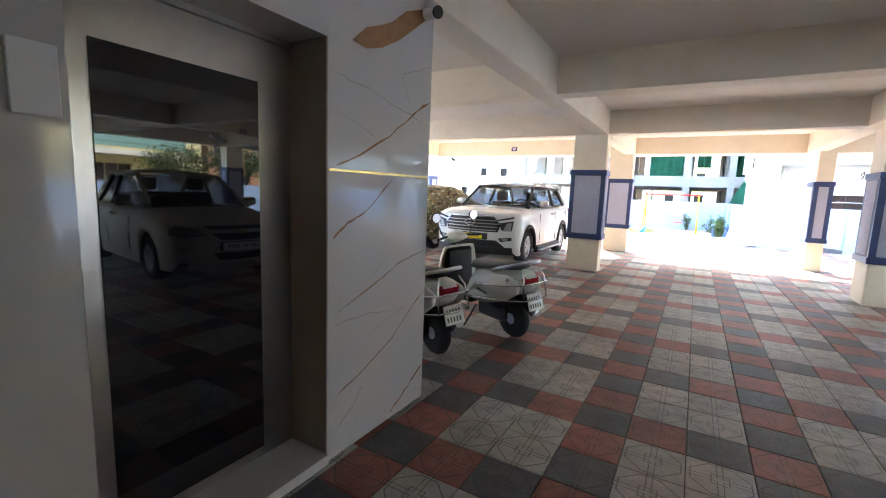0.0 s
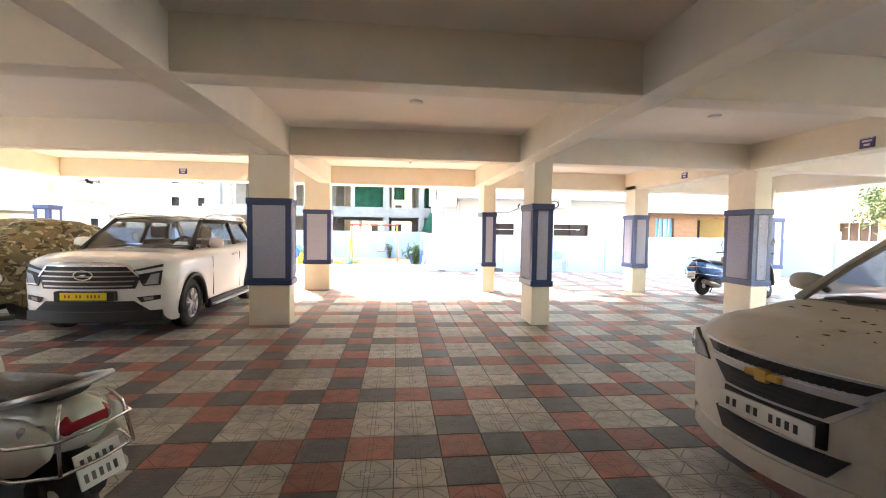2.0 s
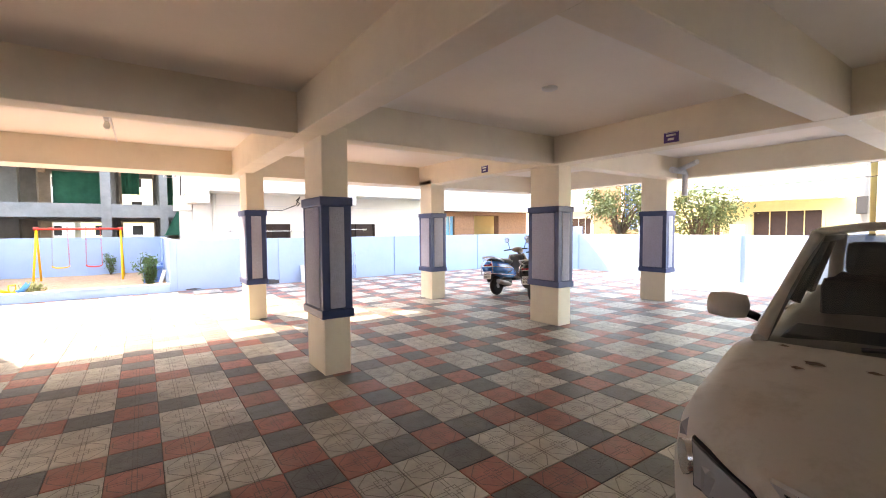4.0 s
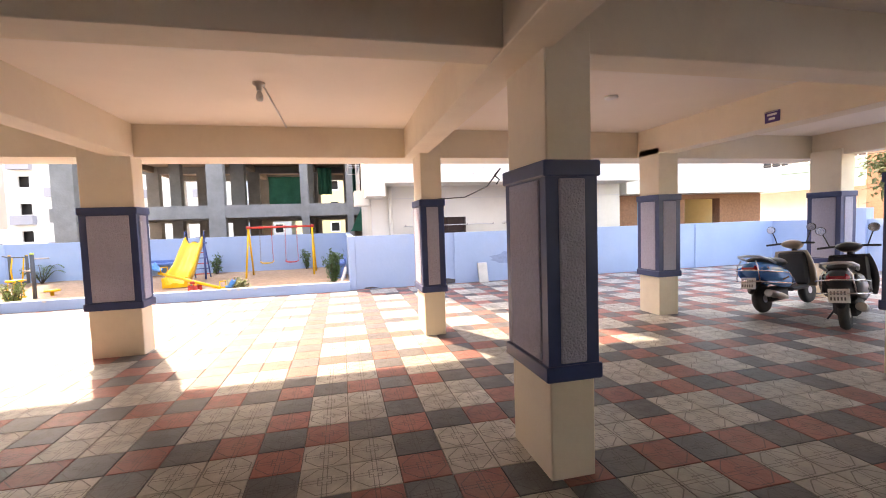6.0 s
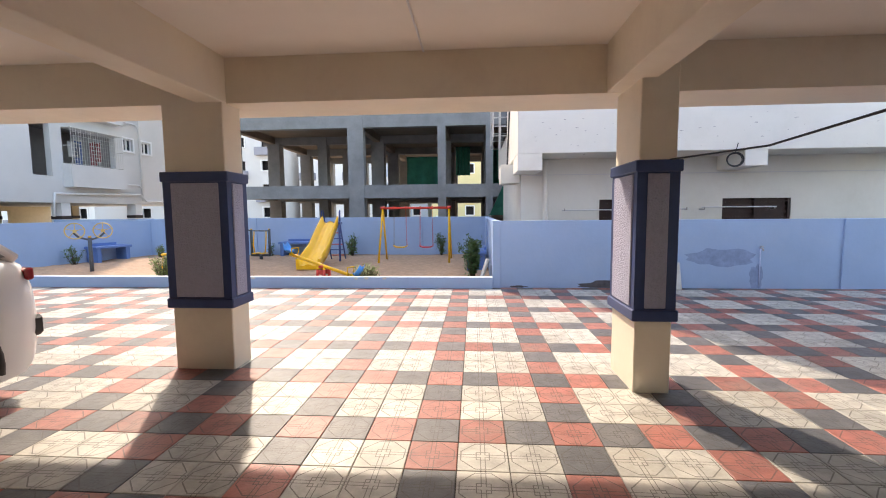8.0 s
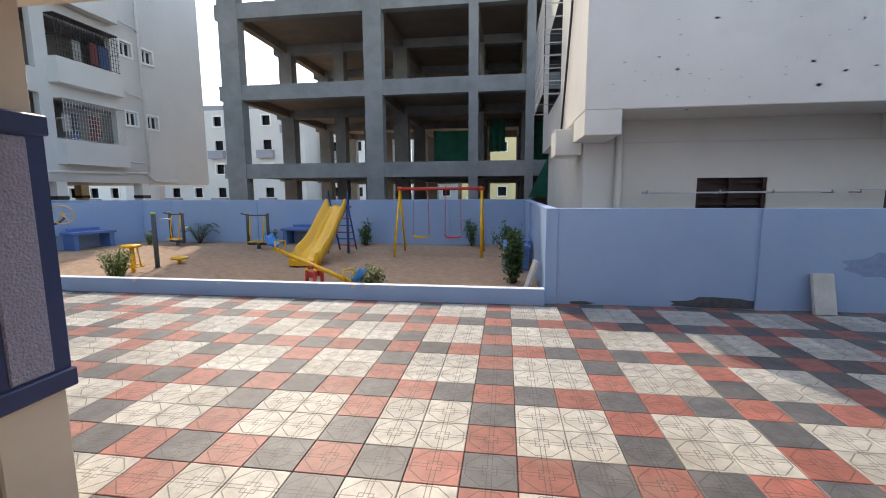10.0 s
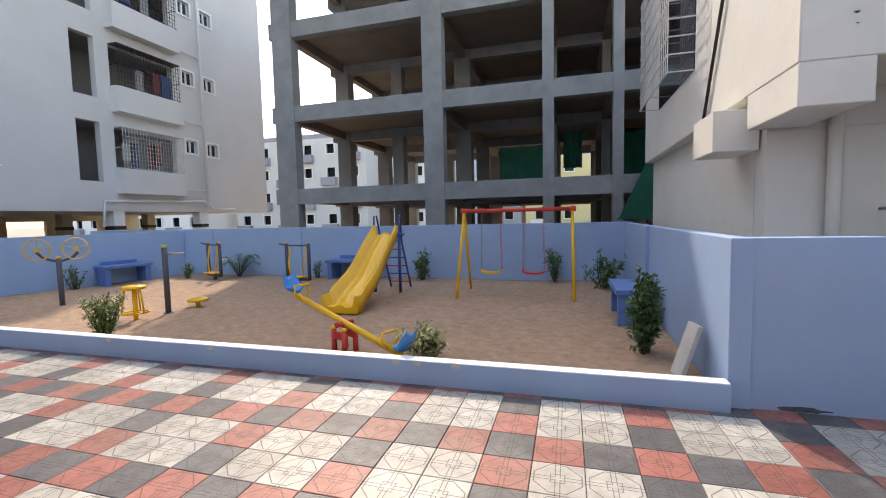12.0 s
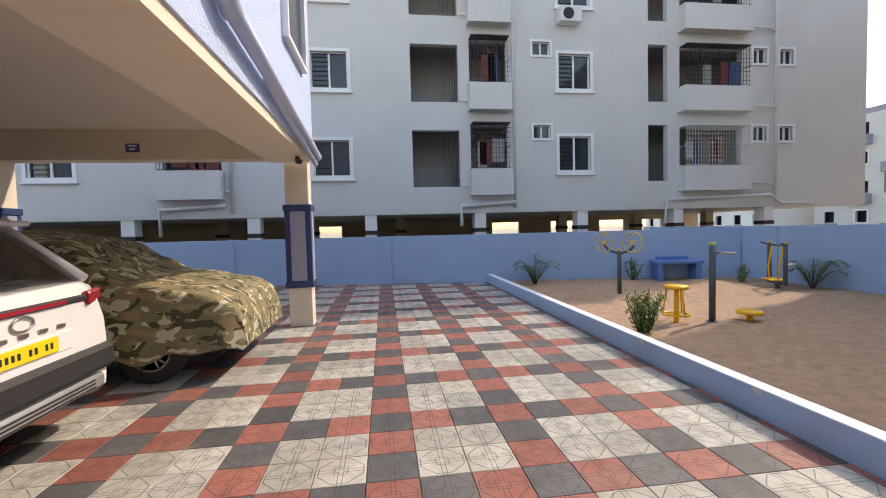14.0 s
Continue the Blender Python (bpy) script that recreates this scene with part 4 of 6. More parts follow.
M_CAMO = camo_mat()
cov = thing("covered_car", "car under a creased camouflage cloth cover, wheels showing", "covered car", "", pose(-5.72, 11.46, 0, 0, 0, 180))
bm = bmesh.new()
Lc, Wc = 4.3, 1.78
prof = [(0, 0.62), (0.1, 0.80), (0.35, 0.90), (1.0, 1.0), (1.75, 1.42), (2.3, 1.50), (3.0, 1.47), (3.7, 1.22), (4.15, 1.0), (4.3, 0.72)]
rings = []
NS = 60
for k in range(NS + 1):
    y = Lc * k / NS
    zt = polyline(prof, y)
    w = Wc / 2 * (1 - 0.16 * max(0, 1 - y / 0.4) ** 2 - 0.14 * max(0, 1 - (Lc - y) / 0.4) ** 2)
    hem = 0.27 + 0.04 * math.sin(y * 5) + 0.03 * math.sin(y * 13)
    ring = []
    for j in range(33):
        u = j / 32 * 2 - 1
        a = abs(u)
        s = 1 if u > 0 else -1
        if a > 0.45:
            t = (a - 0.45) / 0.55
            belt = min(0.92, zt - 0.06)
            top_w = w * (0.72 if zt > 1.15 else 0.93)
            if t < 0.4:
                q = t / 0.4
                x, z = top_w + (w - top_w) * q ** 0.8, zt - 0.04 - (zt - 0.04 - belt) * q ** 1.3
            else:
                q = (t - 0.4) / 0.6
                x, z = w + 0.05 * q + 0.02 * math.sin(y * 17 + s) * q, belt + (hem - belt) * q
        else:
            top_w = w * (0.72 if zt > 1.15 else 0.93)
            x, z = top_w * a / 0.45, zt - 0.04 * (a / 0.45) ** 2
        p = Vector((s * x, y, z))
        d = 0.03 * noise.noise(p * 4.0 + Vector((3, 1, 2))) + 0.015 * noise.noise(p * 11)
        p += Vector((s * d * 0.9, 0.5 * d, d * 0.6))
        ring.append(bm.verts.new(p))
    rings.append(ring)
for a, b in zip(rings, rings[1:]):
    for k in range(32):
        bm.faces.new((a[k], a[k + 1], b[k + 1], b[k]))
for ring, s in ((rings[0], -1), (rings[-1], 1)):
    low = [bm.verts.new((v.co.x * 0.98, v.co.y + s * 0.04, 0.3)) for v in ring]
    for k in range(32):
        bm.faces.new((ring[k], ring[k + 1], low[k + 1], low[k]))
smooth_all(bm)
part("cover", bm, M_CAMO, cov, "creased camouflage cloth")
for s in (-1, 1):
    for y in (0.82, 3.42):
        wheel(cov, s * 0.76, y, 0.31, 0.19, s)
boxpart("underbody", (-0.65, 0.65, 0.3, 4.0, 0.2, 0.6), M_BLACKPL, cov, bevel=0.03)

# ---- scooters ----
M_SCOOTW = mat("pearl_white_scooter_paint", (0.66, 0.66, 0.60), 0.3, vary=0.05, scale=6, coat=0.3, stain=(0.45, 0.42, 0.36), stain_amount=0.3, stain_scale=5)
M_SCOOTB = mat("blue_scooter_paint", (0.05, 0.24, 0.62), 0.25, vary=0.05, coat=0.4)
M_SCOOTK = mat("black_scooter_paint", (0.03, 0.03, 0.033), 0.3, vary=0.1, coat=0.4)
M_BRONZE = mat("bronze_scooter_paint", (0.36, 0.28, 0.20), 0.3, vary=0.05, coat=0.4)
M_SEAT = mat("black_leatherette", (0.03, 0.03, 0.032), 0.42, vary=0.15, bump=0.15, bump_scale=50)


def scooter(label, at, paint, apron, lean=6.0):
    """A step-through scooter, rear wheel at y = 0, front towards +y."""
    c = thing("scooter", label, "scooter", "parked scooters", at @ pose(0, 0, 0, 0, lean, 0))
    R = 0.215

    def ring_loft(sts, seg=14):
        b = bmesh.new()
        rr = []
        for y, z, wx, hz in sts:
            rr.append([b.verts.new((wx * math.cos(t) * (1 - 0.12 * abs(math.sin(t))), y, z + hz * math.sin(t))) for t in [2 * math.pi * k / seg for k in range(seg)]])
        for p, q in zip(rr, rr[1:]):
            for k in range(seg):
                b.faces.new((p[k], p[(k + 1) % seg], q[(k + 1) % seg], q[k]))
        b.faces.new(rr[0])
        b.faces.new(rr[-1][::-1])
        smooth_all(b)
        return b

    for y, nm in ((-0.14, "rear_wheel"), (1.2, "front_wheel")):
        bm = bmesh.new()
        lathe(bm, [(0.13, -0.045), (0.19, -0.05), (0.212, -0.02), (R, 0), (0.212, 0.02), (0.19, 0.05), (0.13, 0.045)], (0, y, R), "x", 24)
        t = part(nm, bm, M_RUBBER, c, "black scooter tyre")
        bm = bmesh.new()
        lathe(bm, [(0.06, -0.05), (0.06, 0.05)], (0, y, R), "x", 12)
        for k in range(3):
            a = 2 * math.pi * k / 3
            tube(bm, [(0, y + 0.04 * math.cos(a), R + 0.04 * math.sin(a)), (0, y + 0.14 * math.cos(a), R + 0.14 * math.sin(a))], 0.025, 6)
        part("rim", bm, M_ALLOY, t)
    part("tail_body", ring_loft([(-0.42, 0.68, 0.08, 0.07), (-0.37, 0.66, 0.13, 0.12), (-0.2, 0.63, 0.175, 0.155), (0.0, 0.60, 0.195, 0.17), (0.25, 0.55, 0.19, 0.17), (0.42, 0.50, 0.165, 0.16), (0.5, 0.47, 0.12, 0.12)]), paint, c)
    for s in (-1, 1):
        part("side_panel", ring_loft([(-0.37, 0.62, 0.03, 0.07), (-0.2, 0.58, 0.06, 0.14), (0.05, 0.53, 0.07, 0.16), (0.3, 0.48, 0.055, 0.14), (0.46, 0.43, 0.02, 0.06)]), paint, c).matrix_basis = pose(s * 0.155, 0, 0, 0, 0, 0)
        o = boxpart("side_name_bar", (-0.003, 0.003, -0.09, 0.09, -0.012, 0.012), M_INK, c)
        o.matrix_basis = pose(s * 0.222, 0.12, 0.50, 8, s * -8, 0)
        l = boxpart("indicator", (-0.02, 0.02, -0.06, 0.06, -0.04, 0.04), M_LAMPGLASS, c, "clear indicator lens", bevel=0.015)
        l.matrix_basis = pose(s * 0.155, -0.28, 0.66, 0, 0, s * -30)
    bm = ring_loft([(-0.30, 0.80, 0.09, 0.025), (-0.2, 0.80, 0.13, 0.045), (0.05, 0.775, 0.15, 0.05), (0.2, 0.76, 0.14, 0.055), (0.4, 0.735, 0.125, 0.06), (0.5, 0.71, 0.09, 0.05), (0.54, 0.69, 0.04, 0.03)])
    part("seat", bm, M_SEAT, c, "black seat")
    bm = bmesh.new()
    tube(bm, [(0.15, 0.02, 0.74), (0.175, -0.2, 0.81), (0.14, -0.38, 0.86), (0, -0.43, 0.87), (-0.14, -0.38, 0.86), (-0.175, -0.2, 0.81), (-0.15, 0.02, 0.74)], 0.018, 8)
    part("grab_rail", bm, M_ALLOY, c, "silver grab rail")
    bm = bmesh.new()
    for z in (0.44, 0.6):
        tube(bm, [(0.2, 0.45, 0.38), (0.235, 0.2, z - 0.02), (0.235, -0.25, z + 0.03), (0.16, -0.46, z + 0.06), (0, -0.5, z + 0.07), (-0.16, -0.46, z + 0.06), (-0.235, -0.25, z + 0.03), (-0.235, 0.2, z - 0.02), (-0.2, 0.45, 0.38)], 0.009, 6)
    for s in (-1, 1):
        tube(bm, [(s * 0.16, -0.46, 0.5), (s * 0.14, -0.44, 0.72), (s * 0.1, -0.4, 0.8)], 0.009, 6)
    part("crash_guard", bm, M_CHROME, c, "bent chrome crash guard")
    boxpart("tail_light", (-0.11, 0.11, -0.425, -0.34, 0.63, 0.73), M_REDLENS, c, "red tail light", bevel=0.03)
    p = plate_bars(c, -0.1, 0.1, 0, -0.085, 0.085, M_PLATE, M_GREYINK, -1, rows=2)
    p.matrix_basis = pose(0, -0.46, 0.47, -14, 0, 0)
    part("rear_fender", ring_loft([(-0.42, 0.36, 0.05, 0.06), (-0.3, 0.46, 0.07, 0.05), (-0.1, 0.5, 0.07, 0.05)], 8), M_BLACKPL, c)
    bm = bmesh.new()
    box(bm, -0.12, 0.14, -0.1, 0.35, 0.16, 0.36, bevel=0.04)
    part("engine", bm, M_BLACKPL, c)
    bm = bmesh.new()
    tube(bm, [(0.14, 0.25, 0.2), (0.17, 0.05, 0.24), (0.17, -0.3, 0.32)], [0.03, 0.05, 0.055], 10)
    part("exhaust", bm, M_STEEL, c)
    bm = bmesh.new()
    box(bm, -0.16, 0.16, 0.42, 0.96, 0.27, 0.34, bevel=0.03)
    part("footboard", bm, M_BLACKPL, c)
    # leg shield
    bm = bmesh.new()
    g = []
    for j in range(8):
        v = j / 7
        row = []
        for i in range(9):
            u = i / 4 - 1
            w = 0.21 * (0.75 + 0.55 * math.sin(math.pi * (0.2 + 0.65 * v)))
            row.append(bm.verts.new((w * u, 0.98 - 0.10 * v - 0.07 * u * u + (0.06 if v < 0.15 else 0), 0.30 + 0.58 * v)))
        g.append(row)
    for a, b in zip(g, g[1:]):
        for k in range(8):
            bm.faces.new((a[k], a[k + 1], b[k + 1], b[k]))
    ext = bmesh.ops.extrude_face_region(bm, geom=list(bm.faces))
    for v in ext["geom"]:
        if isinstance(v, bmesh.types.BMVert):
            v.co.y += 0.05
    smooth_all(bm)
    part("leg_shield", bm, apron, c)
    boxpart("glove_panel", (-0.19, 0.19, 0.80, 0.93, 0.34, 0.86), M_BLACKPL, c, "black inner panel", bevel=0.03)
    part("front_fender", ring_loft([(1.02, 0.32, 0.05, 0.05), (1.12, 0.43, 0.075, 0.05), (1.24, 0.455, 0.08, 0.04), (1.38, 0.40, 0.07, 0.05), (1.44, 0.33, 0.04, 0.04)], 10), apron, c)
    bm = bmesh.new()
    tube(bm, [(0, 1.24, 0.22), (0, 1.05, 0.6), (0, 0.92, 0.98)], 0.035, 8)
    part("steering_column", bm, M_BLACKPL, c)
    part("handle_cowl", ring_loft([(0.80, 0.99, 0.12, 0.04), (0.88, 0.99, 0.16, 0.07), (0.97, 0.97, 0.13, 0.08), (1.03, 0.95, 0.08, 0.06)], 12), apron, c)
    bm = bmesh.new()
    lathe(bm, [(0.07, 0.0), (0.06, 0.03), (0.02, 0.045)], (0, 1.01, 0.95), "y", 14)
    part("headlight", bm, M_LAMPGLASS, c)
    bm = bmesh.new()
    tube(bm, [(-0.33, 0.80, 0.99), (-0.15, 0.88, 1.0), (0.15, 0.88, 1.0), (0.33, 0.80, 0.99)], 0.016, 8)
    part("handlebar", bm, M_BLACKPL, c)
    for s in (-1, 1):
        bm = bmesh.new()
        tube(bm, [(s * 0.2, 0.87, 1.0), (s * 0.24, 0.9, 1.12), (s * 0.27, 0.9, 1.2)], 0.008, 6)
        st = part("mirror_stem", bm, M_BLACKPL, c)
        bm = bmesh.new()
        lathe(bm, [(0.02, 0.02), (0.06, 0.01), (0.062, -0.01)], (s * 0.28, 0.9, 1.24), "y", 16)
        mi = part("mirror", bm, M_BLACKPL, c)
        bm = bmesh.new()
        lathe(bm, [(0.056, -0.014), (0.056, -0.011)], (s * 0.28, 0.9, 1.24), "y", 16)
        part("mirror_glass", bm, M_CHROME, mi)
    bm = bmesh.new()
    tube(bm, [(-0.1, 0.38, 0.26), (-0.26, 0.42, 0.02)], 0.012, 6)
    part("side_stand", bm, M_BLACKPL, c)
    return c


SMALL = Matrix.Scale(0.88, 4)
scooter("scuffed white scooter with chrome guard, rear plate in bars", pose(-1.16, 3.26, 0, 0, 0, 64) @ SMALL, M_SCOOTW, M_SCOOTW, -5)
scooter("white scooter with chrome guard beside the lift wall", pose(-1.54, 2.46, 0, 0, 0, 64) @ SMALL, M_SCOOTW, M_SCOOTW, -5)
scooter("blue scooter with silver grab rail, parked in the open", pose(7.62, 10.42, 0, 0, 0, -76), M_SCOOTB, M_BRONZE, -6)
scooter("black and red scooter parked beside the blue one", pose(7.60, 9.34, 0, 0, 0, -62), M_SCOOTK, M_SCOOTK, -6)

# ---- play area ----
M_PYEL = mat("yellow_play_paint", (0.85, 0.46, 0.01), 0.35, vary=0.08, scale=5)
M_PRED = mat("red_play_paint", (0.62, 0.05, 0.035), 0.4, vary=0.1, scale=5)
M_PBLU = mat("blue_play_plastic", (0.04, 0.25, 0.62), 0.35, vary=0.06)
M_PNAVY = mat("dark_blue_steel_paint", (0.05, 0.09, 0.28), 0.45, vary=0.1)
M_PGREY = mat("dark_grey_steel_paint", (0.07, 0.085, 0.10), 0.5, vary=0.15)
M_BENCH = mat("blue_bench_paint", (0.10, 0.20, 0.46), 0.65, vary=0.12, scale=3, bump=0.15, bump_scale=20)
M_CHAIN = mat("chain_steel", (0.33, 0.30, 0.30), 0.5, 0.7)
M_STONE = mat("rough_stone_slab", (0.55, 0.54, 0.50), 0.85, vary=0.15, bump=0.3)
SZ = 0.03


def bar(name, pts, r, material, parent, seg=10, label=""):
    bm = bmesh.new()
    tube(bm, pts, r, seg)
    return part(name, bm, material, parent, label)


# swing
sw = thing("swing", "yellow steel swing frame with red top bar and two seats", "swing", "", pose(-0.56, 19.82, SZ))
for s in (-1, 1):
    for d in (-0.58, 0.6):
        bar("leg", [(s * 0.96 + s * 0.03, d, -0.03), (s * 0.96, 0, 1.54)], 0.028, M_PYEL, sw)
    bar("joint", [(s * 1.02, 0, 1.54), (s * 0.9, 0, 1.54)], 0.05, M_PRED, sw)
bar("top_bar", [(-1.0, 0, 1.54), (1.0, 0, 1.54)], 0.034, M_PRED, sw, label="red top bar")
for cx, m in ((-0.46, M_PYEL), (0.3, mat("red_seat_plastic", (0.70, 0.05, 0.06), 0.35))):
    bm = bmesh.new()
    rr = []
    for k in range(11):
        u = k / 5 - 1
        z = 0.39 + 0.05 * u * u * u * u
        rr.append([bm.verts.new((cx + 0.2 * u, y, z + dz)) for y, dz in ((-0.09, 0), (-0.09, 0.03), (0.09, 0.03), (0.09, 0))])
    for a, b in zip(rr, rr[1:]):
        for k in range(4):
            bm.faces.new((a[k], a[(k + 1) % 4], b[(k + 1) % 4], b[k]))
    bm.faces.new(rr[0])
    bm.faces.new(rr[-1][::-1])
    st = part("seat", bm, m, sw, "moulded plastic swing seat")
    for s in (-1, 1):
        bm = bmesh.new()
        x0, x1 = cx + s * 0.19, cx + s * 0.17
        n = 22
        for k in range(n):
            za, zb = 0.43 + 1.09 * k / n, 0.43 + 1.09 * (k + 1) / n + 0.012
            xa = x0 + (x1 - x0) * k / n
            w = 0.011
            if k % 2:
                tube(bm, [(xa - w, 0, za), (xa - w, 0, zb), (xa + w, 0, zb), (xa + w, 0, za), (xa - w, 0, za)], 0.004, 4)
            else:
                tube(bm, [(xa, -w, za), (xa, -w, zb), (xa, w, zb), (xa, w, za), (xa, -w, za)], 0.004, 4)
        part("chain", bm, M_PRED if cx > 0 or s > 0 else M_CHAIN, sw)
        bar("hanger", [(x1, 0, 1.50), (x1, 0, 1.59)], 0.022, M_PRED, sw, 8)

# slide
sl = thing("slide", "yellow moulded double slide with dark blue ladder", "slide", "", pose(-2.98, 17.72, SZ, 0, 0, 2))
bm = bmesh.new()
rows = []
NY = 26
for k in range(NY + 1):
    v = k / NY
    y = 1.95 * v
    z = 0.13 + 1.02 * (max(0, v - 0.12) / 0.88) ** 1.12 + 0.06 * math.sin(v * 9.5) * (1 - v) * (v > 0.12)
    hw = 0.30 - 0.05 * v
    wall = 0.16
    sec = [(-hw, z + wall), (-hw + 0.045, z + wall + 0.01), (-hw + 0.09, z), (-0.1, z - 0.01), (-0.05, z + 0.02), (0, z + 0.03), (0.05, z + 0.02), (0.1, z - 0.01), (hw - 0.09, z), (hw - 0.045, z + wall + 0.01), (hw, z + wall), (hw - 0.01, z - 0.1), (-hw + 0.01, z - 0.1)]
    rows.append([bm.verts.new((x, y, max(0.0, zz))) for x, zz in sec])
for a, b in zip(rows, rows[1:]):
    for k in range(len(a)):
        f = bm.faces.new((a[k], a[(k + 1) % len(a)], b[(k + 1) % len(a)], b[k]))
        f.smooth = True
bm.faces.new(rows[0])
bm.faces.new(rows[-1][::-1])
part("chute", bm, M_PYEL, sl, "yellow ribbed slide chute")
for s in (-1, 1):
    bar("post", [(s * 0.26, 1.98, -0.03), (s * 0.26, 1.98, 1.17)], 0.03, M_PNAVY, sl)
    bar("ladder_rail", [(s * 0.22, 2.75, -0.03), (s * 0.22, 2.15, 1.17)], 0.02, M_PNAVY, sl)
    bar("hand_loop", [(s * 0.26, 2.0, 1.12), (s * 0.26, 2.02, 1.48), (s * 0.25, 2.12, 1.5), (s * 0.22, 2.22, 1.08)], 0.016, M_PNAVY, sl)
for k in range(6):
    v = 0.1 + 0.15 * k
    bar("rung", [(-0.22, 2.75 - 0.6 * v, 1.17 * v), (0.22, 2.75 - 0.6 * v, 1.17 * v)], 0.014, M_PRED if k % 2 == 0 else M_PNAVY, sl, 8)
boxpart("platform", (-0.3, 0.3, 1.93, 2.2, 1.10, 1.14), M_PNAVY, sl, bevel=0.01)

# seesaw
ss = thing("seesaw", "yellow seesaw beam with blue seats on a red stand", "seesaw", "", pose(-2.02, 16.15, SZ, 0, 0, -24))
for x in (-0.09, 0.09):
    for y in (-0.075, 0.075):
        bm = bmesh.new()
        tube(bm, [(x, y, -0.03), (x, y, 0.25)], 0.03, 10)
        p = part("stand_post", bm, M_PRED, ss, "red stand post")
        bm = bmesh.new()
        lathe(bm, [(0.032, 0.0), (0.03, 0.02), (0.012, 0.036)], (x, y, 0.25), "z", 12)
        part("cap", bm, M_PYEL, p)
for y in (-0.075, 0.075):
    boxpart("cross_plate", (-0.09, 0.09, y - 0.016, y + 0.016, 0.15, 0.235), M_PRED, ss)
bar("pivot", [(0, -0.11, 0.31), (0, 0.11, 0.31)], 0.03, M_PRED, ss)
LO, HI = (0.88, 0, 0.13), (-0.95, 0, 0.53)
bar("beam", [HI, LO], 0.034, M_PYEL, ss, 14, "yellow round beam")
for e, s in ((HI, -1), (LO, 1)):
    bm = bmesh.new()
    g = []
    for j in range(7):
        row = []
        for i in range(7):
            u, v = i / 3 - 1, j / 6
            w = 0.11 * (1 - 0.4 * (2 * v - 1) ** 2)
            x = e[0] + s * (-0.05 + 0.2 * v)
            z = e[2] + 0.06 + 0.05 * u * u + 0.22 * max(0, v - 0.45) ** 1.3 * 1.6
            row.append(bm.verts.new((x, w * u, z)))
        g.append(row)
    for a, b in zip(g, g[1:]):
        for k in range(6):
            bm.faces.new((a[k], a[k + 1], b[k + 1], b[k]))
    ext = bmesh.ops.extrude_face_region(bm, geom=list(bm.faces))
    for v in ext["geom"]:
        if isinstance(v, bmesh.types.BMVert):
            v.co.z -= 0.03
    smooth_all(bm)
    part("seat", bm, M_PBLU, ss, "blue moulded seat")
    bx = e[0] - s * 0.15
    bz = e[2] + (HI[2] - LO[2]) / 1.83 * 0.15 * (1 if s > 0 else -1)
    bar("handle", [(bx, -0.03, bz), (bx, -0.1, bz + 0.08), (bx, -0.1, bz + 0.17), (bx, 0.1, bz + 0.17), (bx, 0.1, bz + 0.08), (bx, 0.03, bz)], 0.013, M_PYEL, ss)

# shoulder wheels
g1 = thing("shoulder_wheel", "grey exercise post with two yellow spoked wheels", "exercise machine", "outdoor gym", pose(-8.4, 17.45, SZ, 0, 0, 40))
bar("post", [(0, 0, -0.03), (0, 0, 0.86)], 0.042, M_PGREY, g1)
bar("cap", [(0, 0, 0.86), (0, 0, 0.9)], 0.035, M_PYEL, g1)
bar("arm", [(-0.3, 0, 0.98), (-0.2, 0, 0.87), (0, 0, 0.8), (0.2, 0, 0.87), (0.3, 0, 0.98)], 0.024, M_PGREY, g1)
for s in (-1, 1):
    bm = bmesh.new()
    n = 24
    tube(bm, [(s * 0.27 + 0.19 * math.cos(2 * math.pi * k / n), -0.05, 1.03 + 0.19 * math.sin(2 * math.pi * k / n)) for k in range(n + 1)], 0.014, 6)
    for k in range(5):
        a = 2 * math.pi * k / 5 + 0.3
        tube(bm, [(s * 0.27, -0.05, 1.03), (s * 0.27 + 0.19 * math.cos(a), -0.05, 1.03 + 0.19 * math.sin(a))], 0.009, 5)
    lathe(bm, [(0.04, -0.08), (0.04, -0.02)], (s * 0.27, 0, 1.03), "y", 12)
    part("wheel", bm, mat("faded_yellow_paint", (0.62, 0.45, 0.15), 0.5), g1, "yellow spoked hand wheel")

# twister pole, stool, disc
g2 = thing("twister_pole", "dark grey exercise pole with two grey grips", "exercise machine", "outdoor gym", pose(-5.82, 17.32, SZ))
bar("post", [(0, 0, -0.03), (0, 0, 1.06)], 0.042, M_PGREY, g2)
bar("cap", [(0, 0, 1.06), (0, 0, 1.1)], 0.04, mat("lime_cap", (0.45, 0.6, 0.1), 0.5), g2)
bar("foot", [(0, 0, -0.02), (0, 0, 0.02)], 0.085, M_PGREY, g2)
for s, z in ((1, 0.96), (-1, 0.68)):
    bar("grip", [(0, 0, z), (s * 0.28, 0.12, z)], 0.016, M_STEEL, g2)
g3 = thing("twister_stool", "yellow round exercise stool with ring step", "stool", "outdoor gym", pose(-5.91, 16.85, SZ))
bm = bmesh.new()
lathe(bm, [(0.03, 0.47), (0.155, 0.475), (0.16, 0.5), (0.15, 0.52), (0.0 + 0.02, 0.525)], (0, 0, 0), "z", 24)
part("top", bm, M_PYEL, g3)
bar("post", [(0, 0, -0.03), (0, 0, 0.47)], 0.032, M_PYEL, g3)
bm = bmesh.new()
tube(bm, [(0.17 * math.cos(2 * math.pi * k / 20), 0.17 * math.sin(2 * math.pi * k / 20), 0.12) for k in range(21)], 0.014, 6)
part("ring", bm, M_PYEL, g3)
